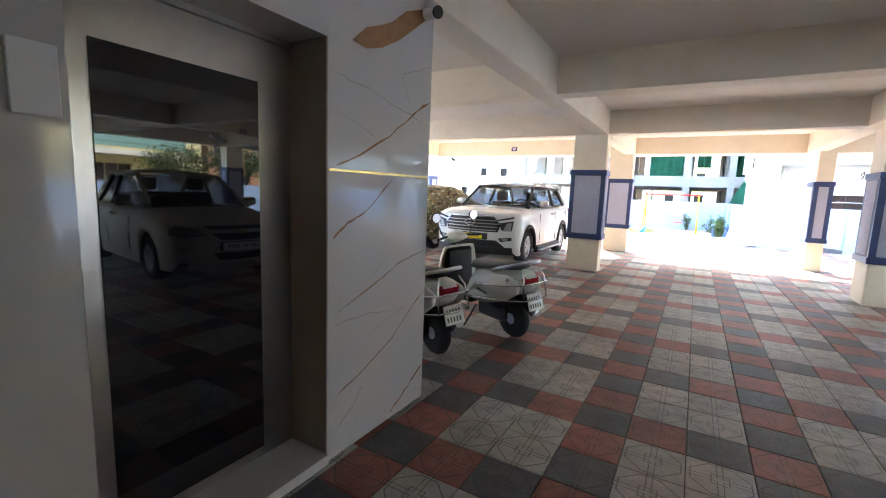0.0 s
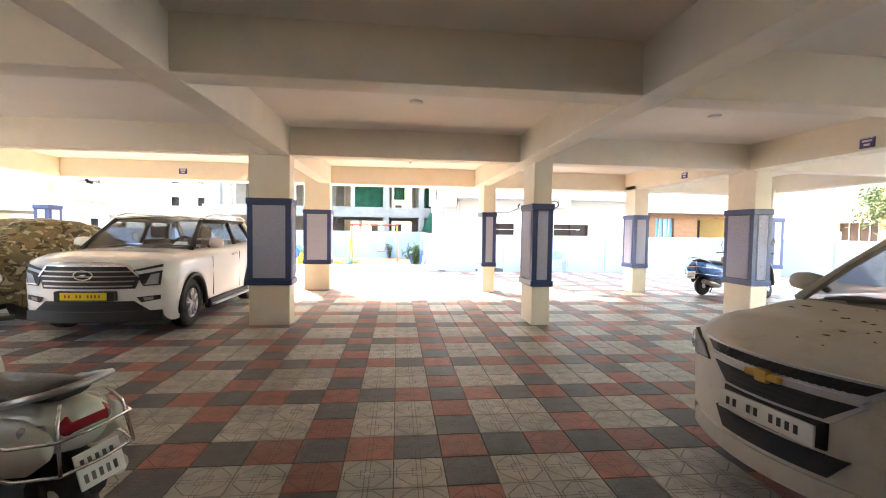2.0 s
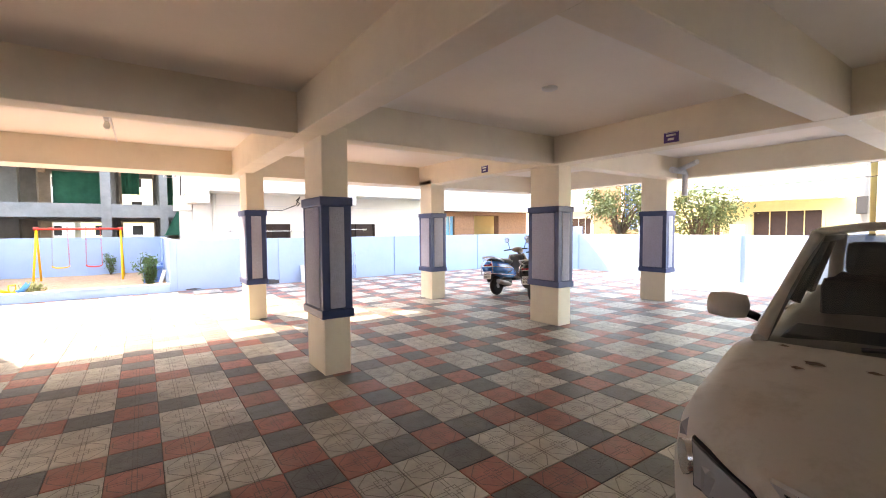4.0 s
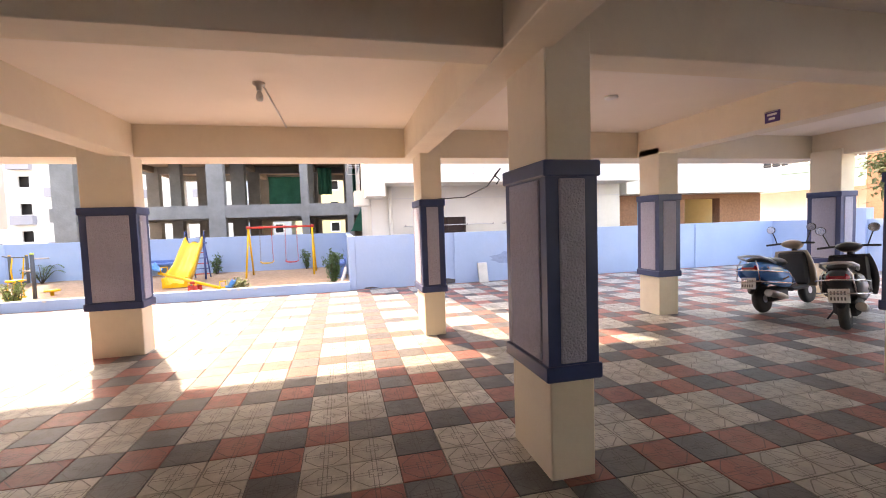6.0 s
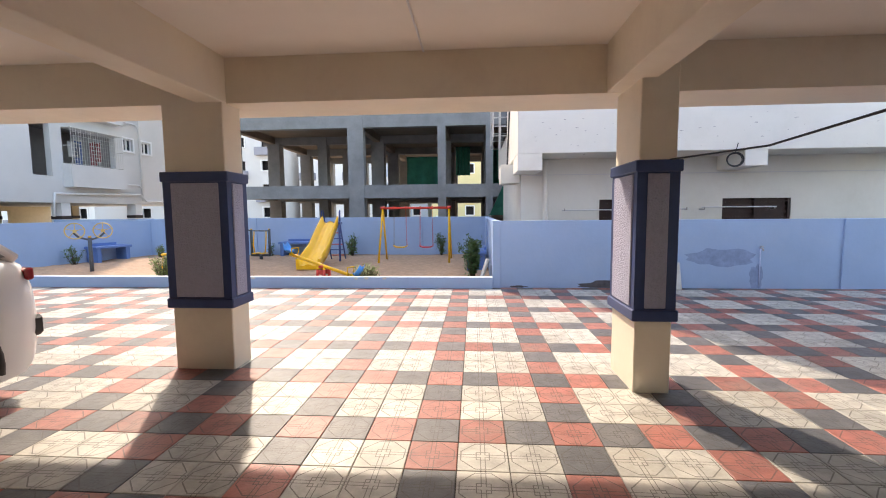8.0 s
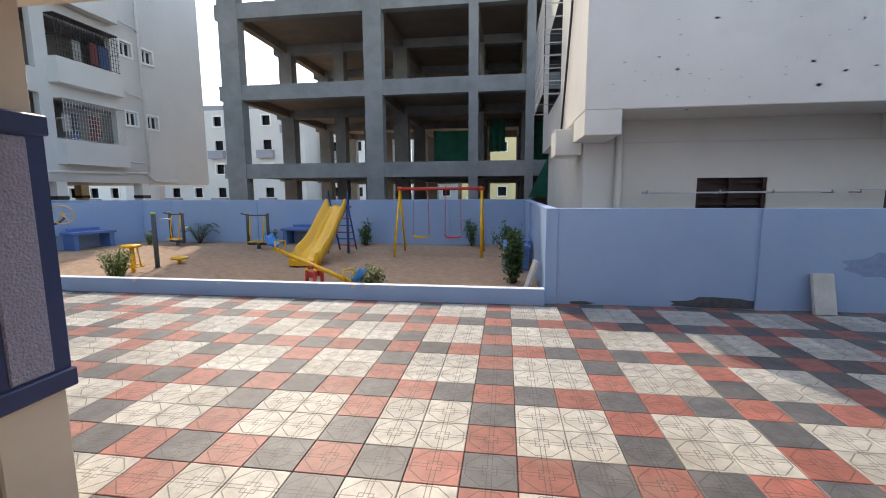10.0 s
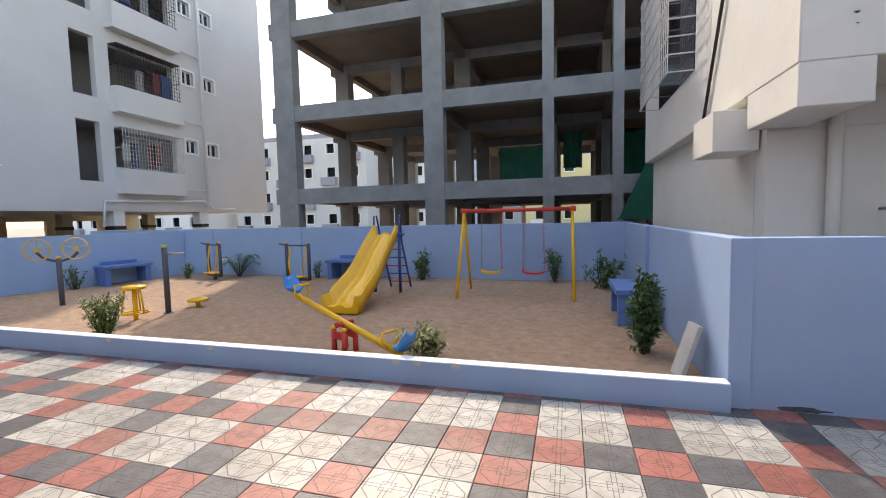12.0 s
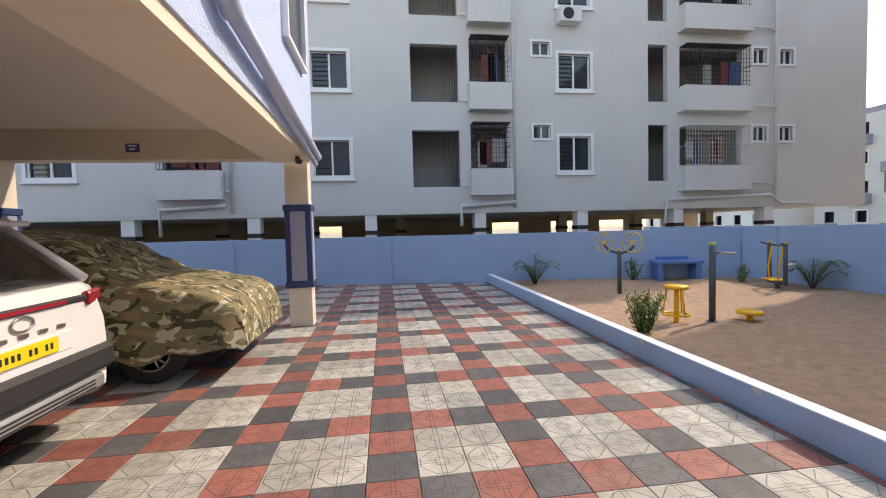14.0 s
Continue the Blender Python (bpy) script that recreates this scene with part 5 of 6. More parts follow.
for k in range(3):
    a = 2 * math.pi * k / 3
    bar("stay", [(0.17 * math.cos(a), 0.17 * math.sin(a), 0.12), (0.12 * math.cos(a), 0.12 * math.sin(a), 0.47)], 0.012, M_PYEL, g3, 6)
    bar("spoke", [(0, 0, 0.12), (0.17 * math.cos(a), 0.17 * math.sin(a), 0.12)], 0.01, M_PYEL, g3, 6)
g4 = thing("twister_disc", "low yellow round standing disc on a short post", "exercise machine", "outdoor gym", pose(-5.77, 17.85, SZ))
bm = bmesh.new()
lathe(bm, [(0.03, 0.1), (0.165, 0.105), (0.17, 0.13), (0.15, 0.15), (0.02, 0.155)], (0, 0, 0), "z", 24)
part("disc", bm, M_PYEL, g4)
bar("post", [(0, 0, -0.03), (0, 0, 0.1)], 0.04, M_PYEL, g4)

# air walkers
def walker(at, label):
    g = thing("air_walker", label, "exercise machine", "outdoor gym", at)
    for s in (-1, 1):
        bar("post", [(s * 0.3, 0, 0.1), (s * 0.3, 0, 0.92)], 0.04, M_PGREY, g)
        bar("cap", [(s * 0.3, 0, 0.92), (s * 0.3, 0, 0.95)], 0.034, M_PYEL, g)
        bar("swing_arm", [(s * 0.2, 0, 0.86), (s * 0.21, -0.06, 0.45), (s * 0.17, -0.06, 0.2)], 0.018, M_PYEL, g)
        boxpart("pedal", (s * 0.13 - 0.07, s * 0.13 + 0.07, -0.2, 0.1, 0.17, 0.2), M_PYEL, g, bevel=0.01)
    bar("base_bar", [(-0.3, 0, 0.12), (0.3, 0, 0.12)], 0.035, M_PGREY, g)
    bar("foot", [(0, 0, -0.03), (0, 0, 0.12)], 0.05, M_PGREY, g)
    bar("hand_rail", [(-0.4, -0.12, 0.93), (-0.3, 0, 0.88), (0.3, 0, 0.88), (0.4, -0.12, 0.93)], 0.018, M_PGREY, g)
    return g


walker(pose(-5.52, 20.38, SZ, 0, 0, -4), "grey and yellow air walker with two swing pedals")
walker(pose(-8.2, 20.75, SZ, 0, 0, -20), "yellow and grey leg press walker by the wall")

# masonry benches
def bench(at, w, label):
    b = thing("bench", label, "bench", "blue masonry benches", at)
    boxpart("seat_slab", (-w / 2 - 0.05, w / 2 + 0.05, -0.25, 0.25, 0.40, 0.47), M_BENCH, b, bevel=0.008)
    for s in (-1, 1):
        boxpart("support", (s * (w / 2 - 0.06) - 0.06, s * (w / 2 - 0.06) + 0.06, -0.22, 0.22, -0.05, 0.4), M_BENCH, b, bevel=0.006)
    boxpart("back_rest", (-w / 2 + 0.1, w / 2 - 0.1, 0.2, 0.25, 0.47, 0.55), M_BENCH, b, bevel=0.01)


bench(pose(-10.17, 19.95, SZ, 0, 0, 78), 1.0, "blue painted masonry bench against the west wall")
bench(pose(-4.68, 21.42, SZ), 1.2, "blue painted masonry bench behind the slide")
bench(pose(1.16, 18.32, SZ, 0, 0, -90), 0.95, "blue painted masonry bench beside the swing")

# leaning slab pieces
tagged(boxpart("stone_slab", (-0.02, 0.02, -0.1, 0.1, 0, 0.5), M_STONE, bevel=0.004), "thin white stone slab leaning on the wall", "stone slab").matrix_basis = pose(1.24, 16.12, SZ - 0.01, 0, 18, 10)
tagged(boxpart("stone_slab", (-0.12, 0.12, -0.03, 0.03, 0, 0.5), M_STONE, bevel=0.006), "grey stone slab leaning on the blue wall", "stone slab").matrix_basis = pose(4.75, 15.45, 0.0, -15, 0, 0)

# ---- plants ----
M_LEAF = mat("green_leaf", (0.085, 0.17, 0.05), 0.5, vary=0.4, scale=12)
M_LEAF2 = mat("pale_variegated_leaf", (0.42, 0.42, 0.18), 0.55, vary=0.4, scale=16)
M_LEAF3 = mat("fresh_green_leaf", (0.17, 0.26, 0.06), 0.5, vary=0.4, scale=16)
M_LEAF4 = mat("dusty_tree_leaf", (0.11, 0.14, 0.05), 0.6, vary=0.45, scale=6)
M_STEM = mat("brown_stem", (0.10, 0.07, 0.045), 0.9)


def leaf(bm, p, d, n, L, W, fold=0.25):
    """One pointed leaf: four triangles folded along the middle."""
    d = d.normalized()
    s = d.cross(n).normalized()
    up = s.cross(d)
    a, b = bm.verts.new(p), bm.verts.new(p + d * L - up * L * 0.15)
    m = bm.verts.new(p + d * L * 0.5)
    l, r = bm.verts.new(p + d * L * 0.45 + s * W / 2 + up * W * fold), bm.verts.new(p + d * L * 0.45 - s * W / 2 + up * W * fold)
    for f in ((a, l, m), (l, b, m), (a, m, r), (m, b, r)):
        bm.faces.new(f)


def bush(label, at, h, w, material, n=260, L=0.07, stems=7, seed=1, kind="shrub"):
    rnd = random.Random(seed)
    t = thing("bush", label, kind, "plants in the sand", at)
    sb, lb = bmesh.new(), bmesh.new()
    for k in range(stems):
        a = rnd.uniform(0, 6.28)
        r = w / 2 * rnd.uniform(0.2, 1)
        hh = h * rnd.uniform(0.65, 1.0) * (1 - 0.25 * r / (w / 2))
        tip = Vector((r * math.cos(a), r * math.sin(a), hh))
        base = Vector((0.03 * math.cos(a), 0.03 * math.sin(a), -0.05))
        mid = base.lerp(tip, 0.5) + Vector((rnd.uniform(-1, 1), rnd.uniform(-1, 1), 0.5)) * 0.06 * h
        tube(sb, [base, mid, tip], [0.011, 0.008, 0.003], 5)
        for j in range(n // stems):
            v = rnd.uniform(0.18, 1.0)
            q = base.lerp(mid, v * 2) if v < 0.5 else mid.lerp(tip, v * 2 - 1)
            q = q + Vector((rnd.gauss(0, 1), rnd.gauss(0, 1), rnd.gauss(0, 1))) * 0.045 * w
            d = Vector((rnd.gauss(0, 1), rnd.gauss(0, 1), rnd.gauss(0.35, 0.7)))
            leaf(lb, q, d, Vector((rnd.gauss(0, 0.5), rnd.gauss(0, 0.5), 1)), L * rnd.uniform(0.6, 1.3), L * rnd.uniform(0.35, 0.55))
    part("stem", sb, M_STEM, t)
    part("foliage", lb, material, t)
    return t


bush("small bright green bush beside the kerb", pose(-5.5, 16.1, SZ), 0.66, 0.46, M_LEAF3, 1100, 0.06, 16, 1)
bush("low pale variegated bush beside the kerb", pose(-1.1, 16.05, SZ), 0.40, 0.62, M_LEAF2, 900, 0.07, 12, 2)
bush("tall leafy green bush against the blue wall", pose(1.1, 16.72, SZ), 0.95, 0.6, M_LEAF, 1000, 0.085, 12, 3)
bush("dark green bush behind the slide", pose(-2.9, 21.4, SZ), 0.75, 0.6, M_LEAF, 320, 0.1, 9, 4)
bush("leafy bush behind the swing", pose(0.08, 21.4, SZ), 0.9, 0.5, M_LEAF, 260, 0.1, 8, 5)
bush("broad green bush by the bench", pose(0.97, 20.75, SZ), 0.75, 0.85, M_LEAF, 420, 0.11, 11, 6)
bush("small bush beside the west bench", pose(-10.35, 18.95, SZ), 0.55, 0.45, M_LEAF, 220, 0.08, 8, 7)
bush("small bush by the gym bar", pose(-9.25, 20.9, SZ), 0.5, 0.4, M_LEAF3, 160, 0.08, 6, 8)
bush("thin shrub against the back wall", pose(-5.68, 21.42, SZ), 0.5, 0.3, M_LEAF, 120, 0.08, 5, 9)


def palm(at, h, n, seed, label):
    rnd = random.Random(seed)
    t = thing("palm", label, "palm", "plants in the sand", at)
    sb, lb = bmesh.new(), bmesh.new()
    for k in range(n):
        a = 2 * math.pi * k / n + rnd.uniform(-0.25, 0.25)
        out, up = h * rnd.uniform(0.5, 0.85), h * rnd.uniform(0.6, 1.0)
        pts = [Vector((0, 0, -0.04)) + Vector((math.cos(a) * out * v, math.sin(a) * out * v, up * math.sin(v * 2.2))) for v in [j / 7 for j in range(8)]]
        tube(sb, pts, [0.012 - 0.0013 * j for j in range(8)], 5)
        for j in range(2, 8):
            for u in (0.0, 0.5):
                p = pts[j - 1].lerp(pts[j], u)
                d = (pts[j] - pts[j - 1]).normalized()
                s = d.cross(Vector((0, 0, 1))).normalized()
                for sg in (-1, 1):
                    leaf(lb, p, d * 0.7 + s * sg, Vector((0, 0, 1)), 0.24 * (1.1 - j / 12), 0.03, 0.1)
    part("stem", sb, M_STEM, t)
    part("foliage", lb, M_LEAF, t)


palm(pose(-10.45, 16.45, SZ), 0.75, 12, 1, "young palm with drooping fronds by the kerb")
palm(pose(-7.96, 21.3, SZ), 0.7, 11, 2, "young palm in the corner of the sand")

# ---- neighbouring buildings ----
M_TRIM = mat("white_window_trim", (0.78, 0.78, 0.78), 0.6, vary=0.03)
M_GRILL = mat("dark_iron_grill", (0.05, 0.04, 0.04), 0.6, 0.3, vary=0.2)
M_GRILLW = mat("white_iron_grill", (0.62, 0.61, 0.58), 0.55, vary=0.1)
# facade grey darkened for shade behind openings; also colours some hung cloth
M_INT = mat("grey_shaded_inside", (0.36, 0.35, 0.345), 0.85, vary=0.08)
M_PIPE = mat("grey_white_pipe", (0.66, 0.66, 0.66), 0.5, vary=0.06)
M_NET = mat("green_shade_net", (0.02, 0.17, 0.11), 0.85, vary=0.3, scale=2, bump=0.5, bump_scale=5)
M_BROWNW = mat("dark_brown_wood", (0.045, 0.022, 0.018), 0.6, vary=0.25, scale=9)
M_BEIGE = mat("beige_stilt_wall", (0.55, 0.46, 0.32), 0.8, vary=0.08)
M_CLOTHA = mat("red_cloth", (0.22, 0.05, 0.05), 0.9, vary=0.2)
M_CLOTHB = mat("blue_cloth", (0.06, 0.10, 0.22), 0.9, vary=0.2)
M_POT = mat("clay_pot", (0.35, 0.12, 0.06), 0.8)
M_GREYP = mat("grey_lilac_paint", (0.30, 0.30, 0.35), 0.8, vary=0.05)
M_YELLOWW = mat("pale_yellow_paint", (0.72, 0.62, 0.33), 0.75, vary=0.06)
M_BRICK = mat("brown_brick_cladding", (0.33, 0.17, 0.10), 0.85, vary=0.3, scale=14, bump=0.5)


def pierced(name, axis, at, u0, u1, z0, z1, thick, holes, material, parent=None, label=""):
    """A wall slab in the plane axis = at (outer face), with rectangular openings (u0, u1, z0, z1) cut through."""
    bm = bmesh.new()
    us = sorted({u0, u1, *[h[0] for h in holes], *[h[1] for h in holes]})
    for a, b in zip(us, us[1:]):
        cuts = sorted((h[2], h[3]) for h in holes if h[0] < (a + b) / 2 < h[1])
        z = z0
        for c, d in cuts + [(z1, z1)]:
            if c - z > 1e-4:
                lo, hi = min(at, at + thick), max(at, at + thick)
                if axis == "x":
                    box(bm, lo, hi, a, b, z, c)
                else:
                    box(bm, a, b, lo, hi, z, c)
            z = d
    bmesh.ops.remove_doubles(bm, verts=bm.verts, dist=0.0005)
    return part(name, bm, material, parent, label)


FX, FH = -15.5, 2.93
apt = thing("apartment_building", "white grey five-storey apartment block on stilts with barred balconies", "building")
SETS = []
for k in range(5):
    d = k * FH
    SETS += [("window", 10.63, 11.83, 3.29 + d, 4.49 + d), ("stair", 13.95, 15.61, 2.88 + d, 4.84 + d), ("small", 18.29, 18.93, 4.57 + d, 5.03 + d),
             ("window", 19.25, 20.45, 3.41 + d, 4.64 + d), ("slot", 22.73, 23.51, 3.0 + d, 5.08 + d), ("small", 27.06, 27.64, 4.50 + d, 5.06 + d),
             ("small", 28.2, 28.8, 4.50 + d, 5.06 + d), ("bal", 16.0, 17.33, 3.5 + d, 5.02 + d), ("bal", 24.0, 26.6, 3.55 + d, 4.99 + d),
             ("window", 2.0, 3.3, 3.3 + d, 4.5 + d), ("bal", 5.9, 7.7, 3.5 + d, 5.0 + d), ("stair", -1.5, 0.2, 2.88 + d, 4.84 + d), ("window", -5, -3.8, 3.3 + d, 4.5 + d)]
pierced("facade_wall", "x", FX, -9, 31.9, 2.02, 17.4, -0.25, [s[1:] for s in SETS], M_APT, apt)
boxpart("end_wall", (FX - 12, FX, 31.9, 32.15, 2.02, 17.4), M_APT, apt)
boxpart("roof", (FX - 12, FX, -9, 32.15, 17.4, 17.7), M_APT, apt)
boxpart("first_floor_slab", (FX - 12, FX - 0.01, -9, 32.1, 1.95, 2.2), M_APT, apt)
# shade inside the openings is put into the grey of wall and slabs
boxpart("inner_wall", (FX - 2.2, FX - 2.0, -9, 31.9, 2.2, 17.4), M_INT, apt, "inner wall in a darker grey that holds the shade")
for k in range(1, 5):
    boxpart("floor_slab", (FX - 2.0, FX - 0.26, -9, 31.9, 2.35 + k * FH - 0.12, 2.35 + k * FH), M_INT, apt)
random.seed(11)
for kind, a, b, z0, z1 in SETS:
    if kind in ("window", "small"):
        w = boxpart("window", (FX - 0.14, FX - 0.12, a, b, z0, z1), M_BGLASS, apt, "sliding window with dark slats")
        e = 0.11 if kind == "window" else 0.08
        for p in ((a - e, a, z0 - e, z1 + e), (b, b + e, z0 - e, z1 + e), (a, b, z0 - e, z0), (a, b, z1, z1 + e)):
            boxpart("window_frame", (FX - 0.02, FX + 0.05, *p), M_TRIM, w)
        m = (a + b) / 2
        boxpart("mullion", (FX - 0.12, FX - 0.06, m - 0.03, m + 0.03, z0, z1), M_TRIM, w)
        for p in ((a, a + 0.035, z0, z1), (b - 0.035, b, z0, z1), (a + 0.035, b - 0.035, z0, z0 + 0.035), (a + 0.035, b - 0.035, z1 - 0.035, z1)):
            boxpart("sash", (FX - 0.12, FX - 0.07, *p), M_TRIM, w)
        if kind == "window":
            boxpart("window_sill", (FX - 0.02, FX + 0.1, a - 0.16, b + 0.16, z0 - 0.17, z0 - 0.11), M_TRIM, w)
            for j in range(7):
                zz = z0 + 0.12 + j * (z1 - z0 - 0.2) / 6.5
                boxpart("slat", (FX - 0.11, FX - 0.085, a + 0.05, m - 0.05, zz, zz + 0.025), M_GRILL, w)
    elif kind == "bal":
        g = new("balcony")
        g.parent = apt
        g.location = (0, 0, 0)
        white = a > 20 and z0 < 4
        mm = M_GRILLW if white else M_GRILL
        boxpart("parapet", (FX, FX + 0.42, a - 0.08, b + 0.08, z0 - 0.95, z0 - 0.04), M_APT, g)
        for u in np.arange(a, b + 0.01, 0.115):
            boxpart("bar", (FX + 0.40, FX + 0.412, u - 0.006, u + 0.006, z0 - 0.02, z1), mm, g)
        for j in range(10):
            zz = z0 + (z1 - z0) * j / 9
            boxpart("cross_bar", (FX + 0.402, FX + 0.414, a, b, zz - 0.006, zz + 0.006), mm, g)
        for u in (a, b):
            for zz in (z0, (z0 + z1) / 2, z1):
                boxpart("side_bar", (FX, FX + 0.4, u - 0.008, u + 0.008, zz - 0.008, zz + 0.008), mm, g)
        boxpart("top_plate", (FX, FX + 0.42, a, b, z1, z1 + 0.03), mm, g)
        for j in range(random.randint(2, 4)):
            u = random.uniform(a + 0.2, b - 0.5)
            boxpart("hung_cloth", (FX - 0.05, FX + 0.0, u, u + random.uniform(0.25, 0.5), z0 + random.uniform(0.0, 0.3), z1 - random.uniform(0.35, 0.6)), random.choice((M_CLOTHA, M_CLOTHB, M_INT)), g)
    elif kind == "stair":
        g = new("stair_balcony")
        g.parent = apt
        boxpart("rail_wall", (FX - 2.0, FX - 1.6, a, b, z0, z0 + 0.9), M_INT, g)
        bm = bmesh.new()
        for u in np.arange(a + 1.1, b - 0.02, 0.09):
            box(bm, FX - 0.2, FX - 0.19, u, u + 0.012, z0 + 0.2, z1 - 0.1)
        part("grill", bm, M_GRILL, g)
# pipes
for y in (17.55, 28.0, 8.0):
    bar("down_pipe", [(FX + 0.09, y, 2.1), (FX + 0.09, y, 17.2)], 0.055, M_PIPE, apt, 8)
    for k in range(5):
        z = 2.75 + k * FH
        bar("pipe_elbow", [(FX + 0.09, y, z), (FX + 0.11, y - 0.25, z + 0.12), (FX + 0.11, y - 1.9, z + 0.16)], 0.035, M_PIPE, apt, 8)
bar("run_pipe", [(FX + 0.12, 15.6, 1.5), (FX + 0.12, 15.6, 2.2), (FX + 0.12, 17.6, 2.32)], 0.07, M_PIPE, apt, 8)
bar("run_pipe", [(FX + 0.12, 23.3, 1.4), (FX + 0.12, 23.4, 2.3), (FX + 0.12, 27.8, 2.42), (FX + 0.12, 28.2, 2.1), (FX + 0.12, 29.6, 2.1)], 0.05, M_PIPE, apt, 8)
bar("run_pipe", [(FX + 0.12, 5.8, 1.4), (FX + 0.12, 5.8, 2.25), (FX + 0.12, 7.8, 2.35)], 0.06, M_PIPE, apt, 8)
for k in (2,):
    ac = boxpart("air_conditioner", (FX + 0.02, FX + 0.4, 19.2, 20.0, 8.55, 9.1), M_PIPE, apt, "white outdoor air conditioner", bevel=0.02)
    bm = bmesh.new()
    lathe(bm, [(0.2, 0.0), (0.2, 0.012), (0.16, 0.014)], (FX + 0.4, 19.5, 8.82), "x", 20)
    part("fan_ring", bm, M_DARK, ac)
# stilts
for k, y in enumerate(np.arange(-7, 31, 3.85)):
    st = boxpart("stilt", (FX - 0.5, FX - 0.05, y, y + 0.4, -0.06, 1.96), M_TRIM, apt, "white stilt with dark band")
    boxpart("stilt_band", (FX - 0.52, FX - 0.03, y - 0.02, y + 0.42, 1.28, 1.42), M_GRILL, st)
    st = boxpart("stilt", (FX - 5, FX - 4.6, y + 1.2, y + 1.6, -0.06, 1.96), M_BEIGE, apt)
    boxpart("stilt_band", (FX - 5.02, FX - 4.58, y + 1.18, y + 1.62, 1.28, 1.42), M_GRILL, st)
pierced("stilt_back_wall", "x", FX - 9, -9, 31.9, -0.06, 1.95, -0.2, [(y, y + 1.6, 0.8, 1.7) for y in (9, 19, 22.5, 25.5, 28)], M_BEIGE, apt)

# concrete frame under construction
frm = thing("concrete_frame", "raw grey concrete building frame under construction with open floors", "building")
CY = (25.9, 30.2, 34.6, 39.0)
CXS = ((-10.05, -9.25), (-4.30, -3.62), (-0.42, -0.08), (1.62, 1.92), (5.6, 6.2))
for yi, y in enumerate(CY):
    for xi, (a, b) in enumerate(CXS):
        if yi and xi == 0:
            a, b = a + 0.1, b - 0.05
        boxpart("column", (a, b, y, y + (0.45 if yi == 0 else 0.55), -0.06, 11.7), M_CONC, frm)
    if yi:
        for x in (-7.2,):
            boxpart("column", (x, x + 0.5, y, y + 0.5, -0.06, 11.7), M_CONC, frm)
for k in range(4):
    z1 = 2.63 + k * 3.0
    boxpart("slab", (-10.2, 6.3, 26.0, 39.5, z1 - 0.16, z1 - 0.004), M_CONCB, frm, "stained concrete slab")
    for y in CY:
        boxpart("beam", (-10.2, 6.3, y + 0.04, y + 0.4, z1 - 0.56, z1), M_CONC, frm)
    for a, b in CXS:
        boxpart("beam", ((a + b) / 2 - 0.15, (a + b) / 2 + 0.15, 26.4, 39.4, z1 - 0.5, z1 - 0.15), M_CONCB, frm)
for a, b, z0, z1, y in ((-2.5, -0.2, 2.65, 4.4, 30.9), (0.15, 0.9, 3.4, 4.9, 30.9), (1.9, 3.9, 2.7, 4.9, 31.5), (3.9, 6.3, 2.4, 5.0, 27.5)):
    bm = bmesh.new()
    bmesh.ops.create_grid(bm, x_segments=24, y_segments=10, size=0.5)
    for v in bm.verts:
        u, w = v.co.x, v.co.y
        v.co = Vector((a + (u + 0.5) * (b - a), y + 0.08 * math.sin(u * 17) + 0.05 * math.sin(w * 9), z0 + (w + 0.5) * (z1 - z0)))
    ext = bmesh.ops.extrude_face_region(bm, geom=list(bm.faces))
    for v in ext["geom"]:
        if isinstance(v, bmesh.types.BMVert):
            v.co.y += 0.01
    smooth_all(bm)
    part("shade_net", bm, M_NET, frm, "hung green shade net")
bm = bmesh.new()
vs = [bm.verts.new(c) for c in ((1.7, 25.6, 1.3), (4.6, 25.6, 1.25), (4.6, 25.9, 3.2), (2.5, 25.8, 2.9), (1.75, 25.62, 1.28))]
bm.faces.new(vs)
bmesh.ops.solidify(bm, geom=list(bm.faces), thickness=0.02)
part("shade_net", bm, M_NET, frm, "hung green shade net")
boxpart("block_wall", (-0.1, 1.7, 39.1, 39.3, 5.6, 7.4), mat("brown_block_wall", (0.28, 0.20, 0.11), 0.9, vary=0.2), frm)
boxpart("block_wall", (-3.6, -0.5, 39.1, 39.3, 5.6, 7.4), mat("brown_block_infill", (0.28, 0.20, 0.11), 0.9, vary=0.2), frm)
pierced("back_wall", "y", 39.4, 1.7, 6.3, 0, 11.6, 0.2, [(2.4, 3.6, 3.4, 4.6), (2.4, 3.4, 6.4, 7.6), (2.4, 3.4, 9.4, 10.6)], M_CONC, frm)
boxpart("side_wall", (4.6, 4.75, 27, 39, 0, 11.6), M_CONC, frm)

# cream house behind the blue wall
hs = thing("house", "aged cream house with overhanging upper storey and peeling paint", "house")
HX = 1.95
boxpart("upper_wall", (HX, 9.6, 15.85, 22.4, 2.54, 6.6), M_HOUSE, hs, bevel=0.01)
pierced("lower_wall", "y", 16.8, 2.12, 9.6, -0.06, 2.54, 0.25, [(3.76, 4.72, 1.1, 1.68), (6.25, 7.6, 1.1, 1.68)], M_HOUSE, hs)
boxpart("west_wall", (2.12, 2.3, 17.06, 22.4, -0.06, 2.54), M_HOUSE, hs)
boxpart("bracket", (HX + 0.003, 2.42, 15.853, 16.8, 2.22, 2.54), M_HOUSE, hs, bevel=0.008)
boxpart("bracket", (1.7, 2.1, 16.9, 17.6, 2.05, 2.45), M_HOUSE, hs, bevel=0.008)
boxpart("ledge", (6.1, 6.5, 15.853, 16.8, 2.25, 2.54), M_HOUSE, hs, bevel=0.008)
boxpart("floor_line", (2.13, 9.6, 16.785, 16.8, 2.2, 2.215), M_APT, hs)
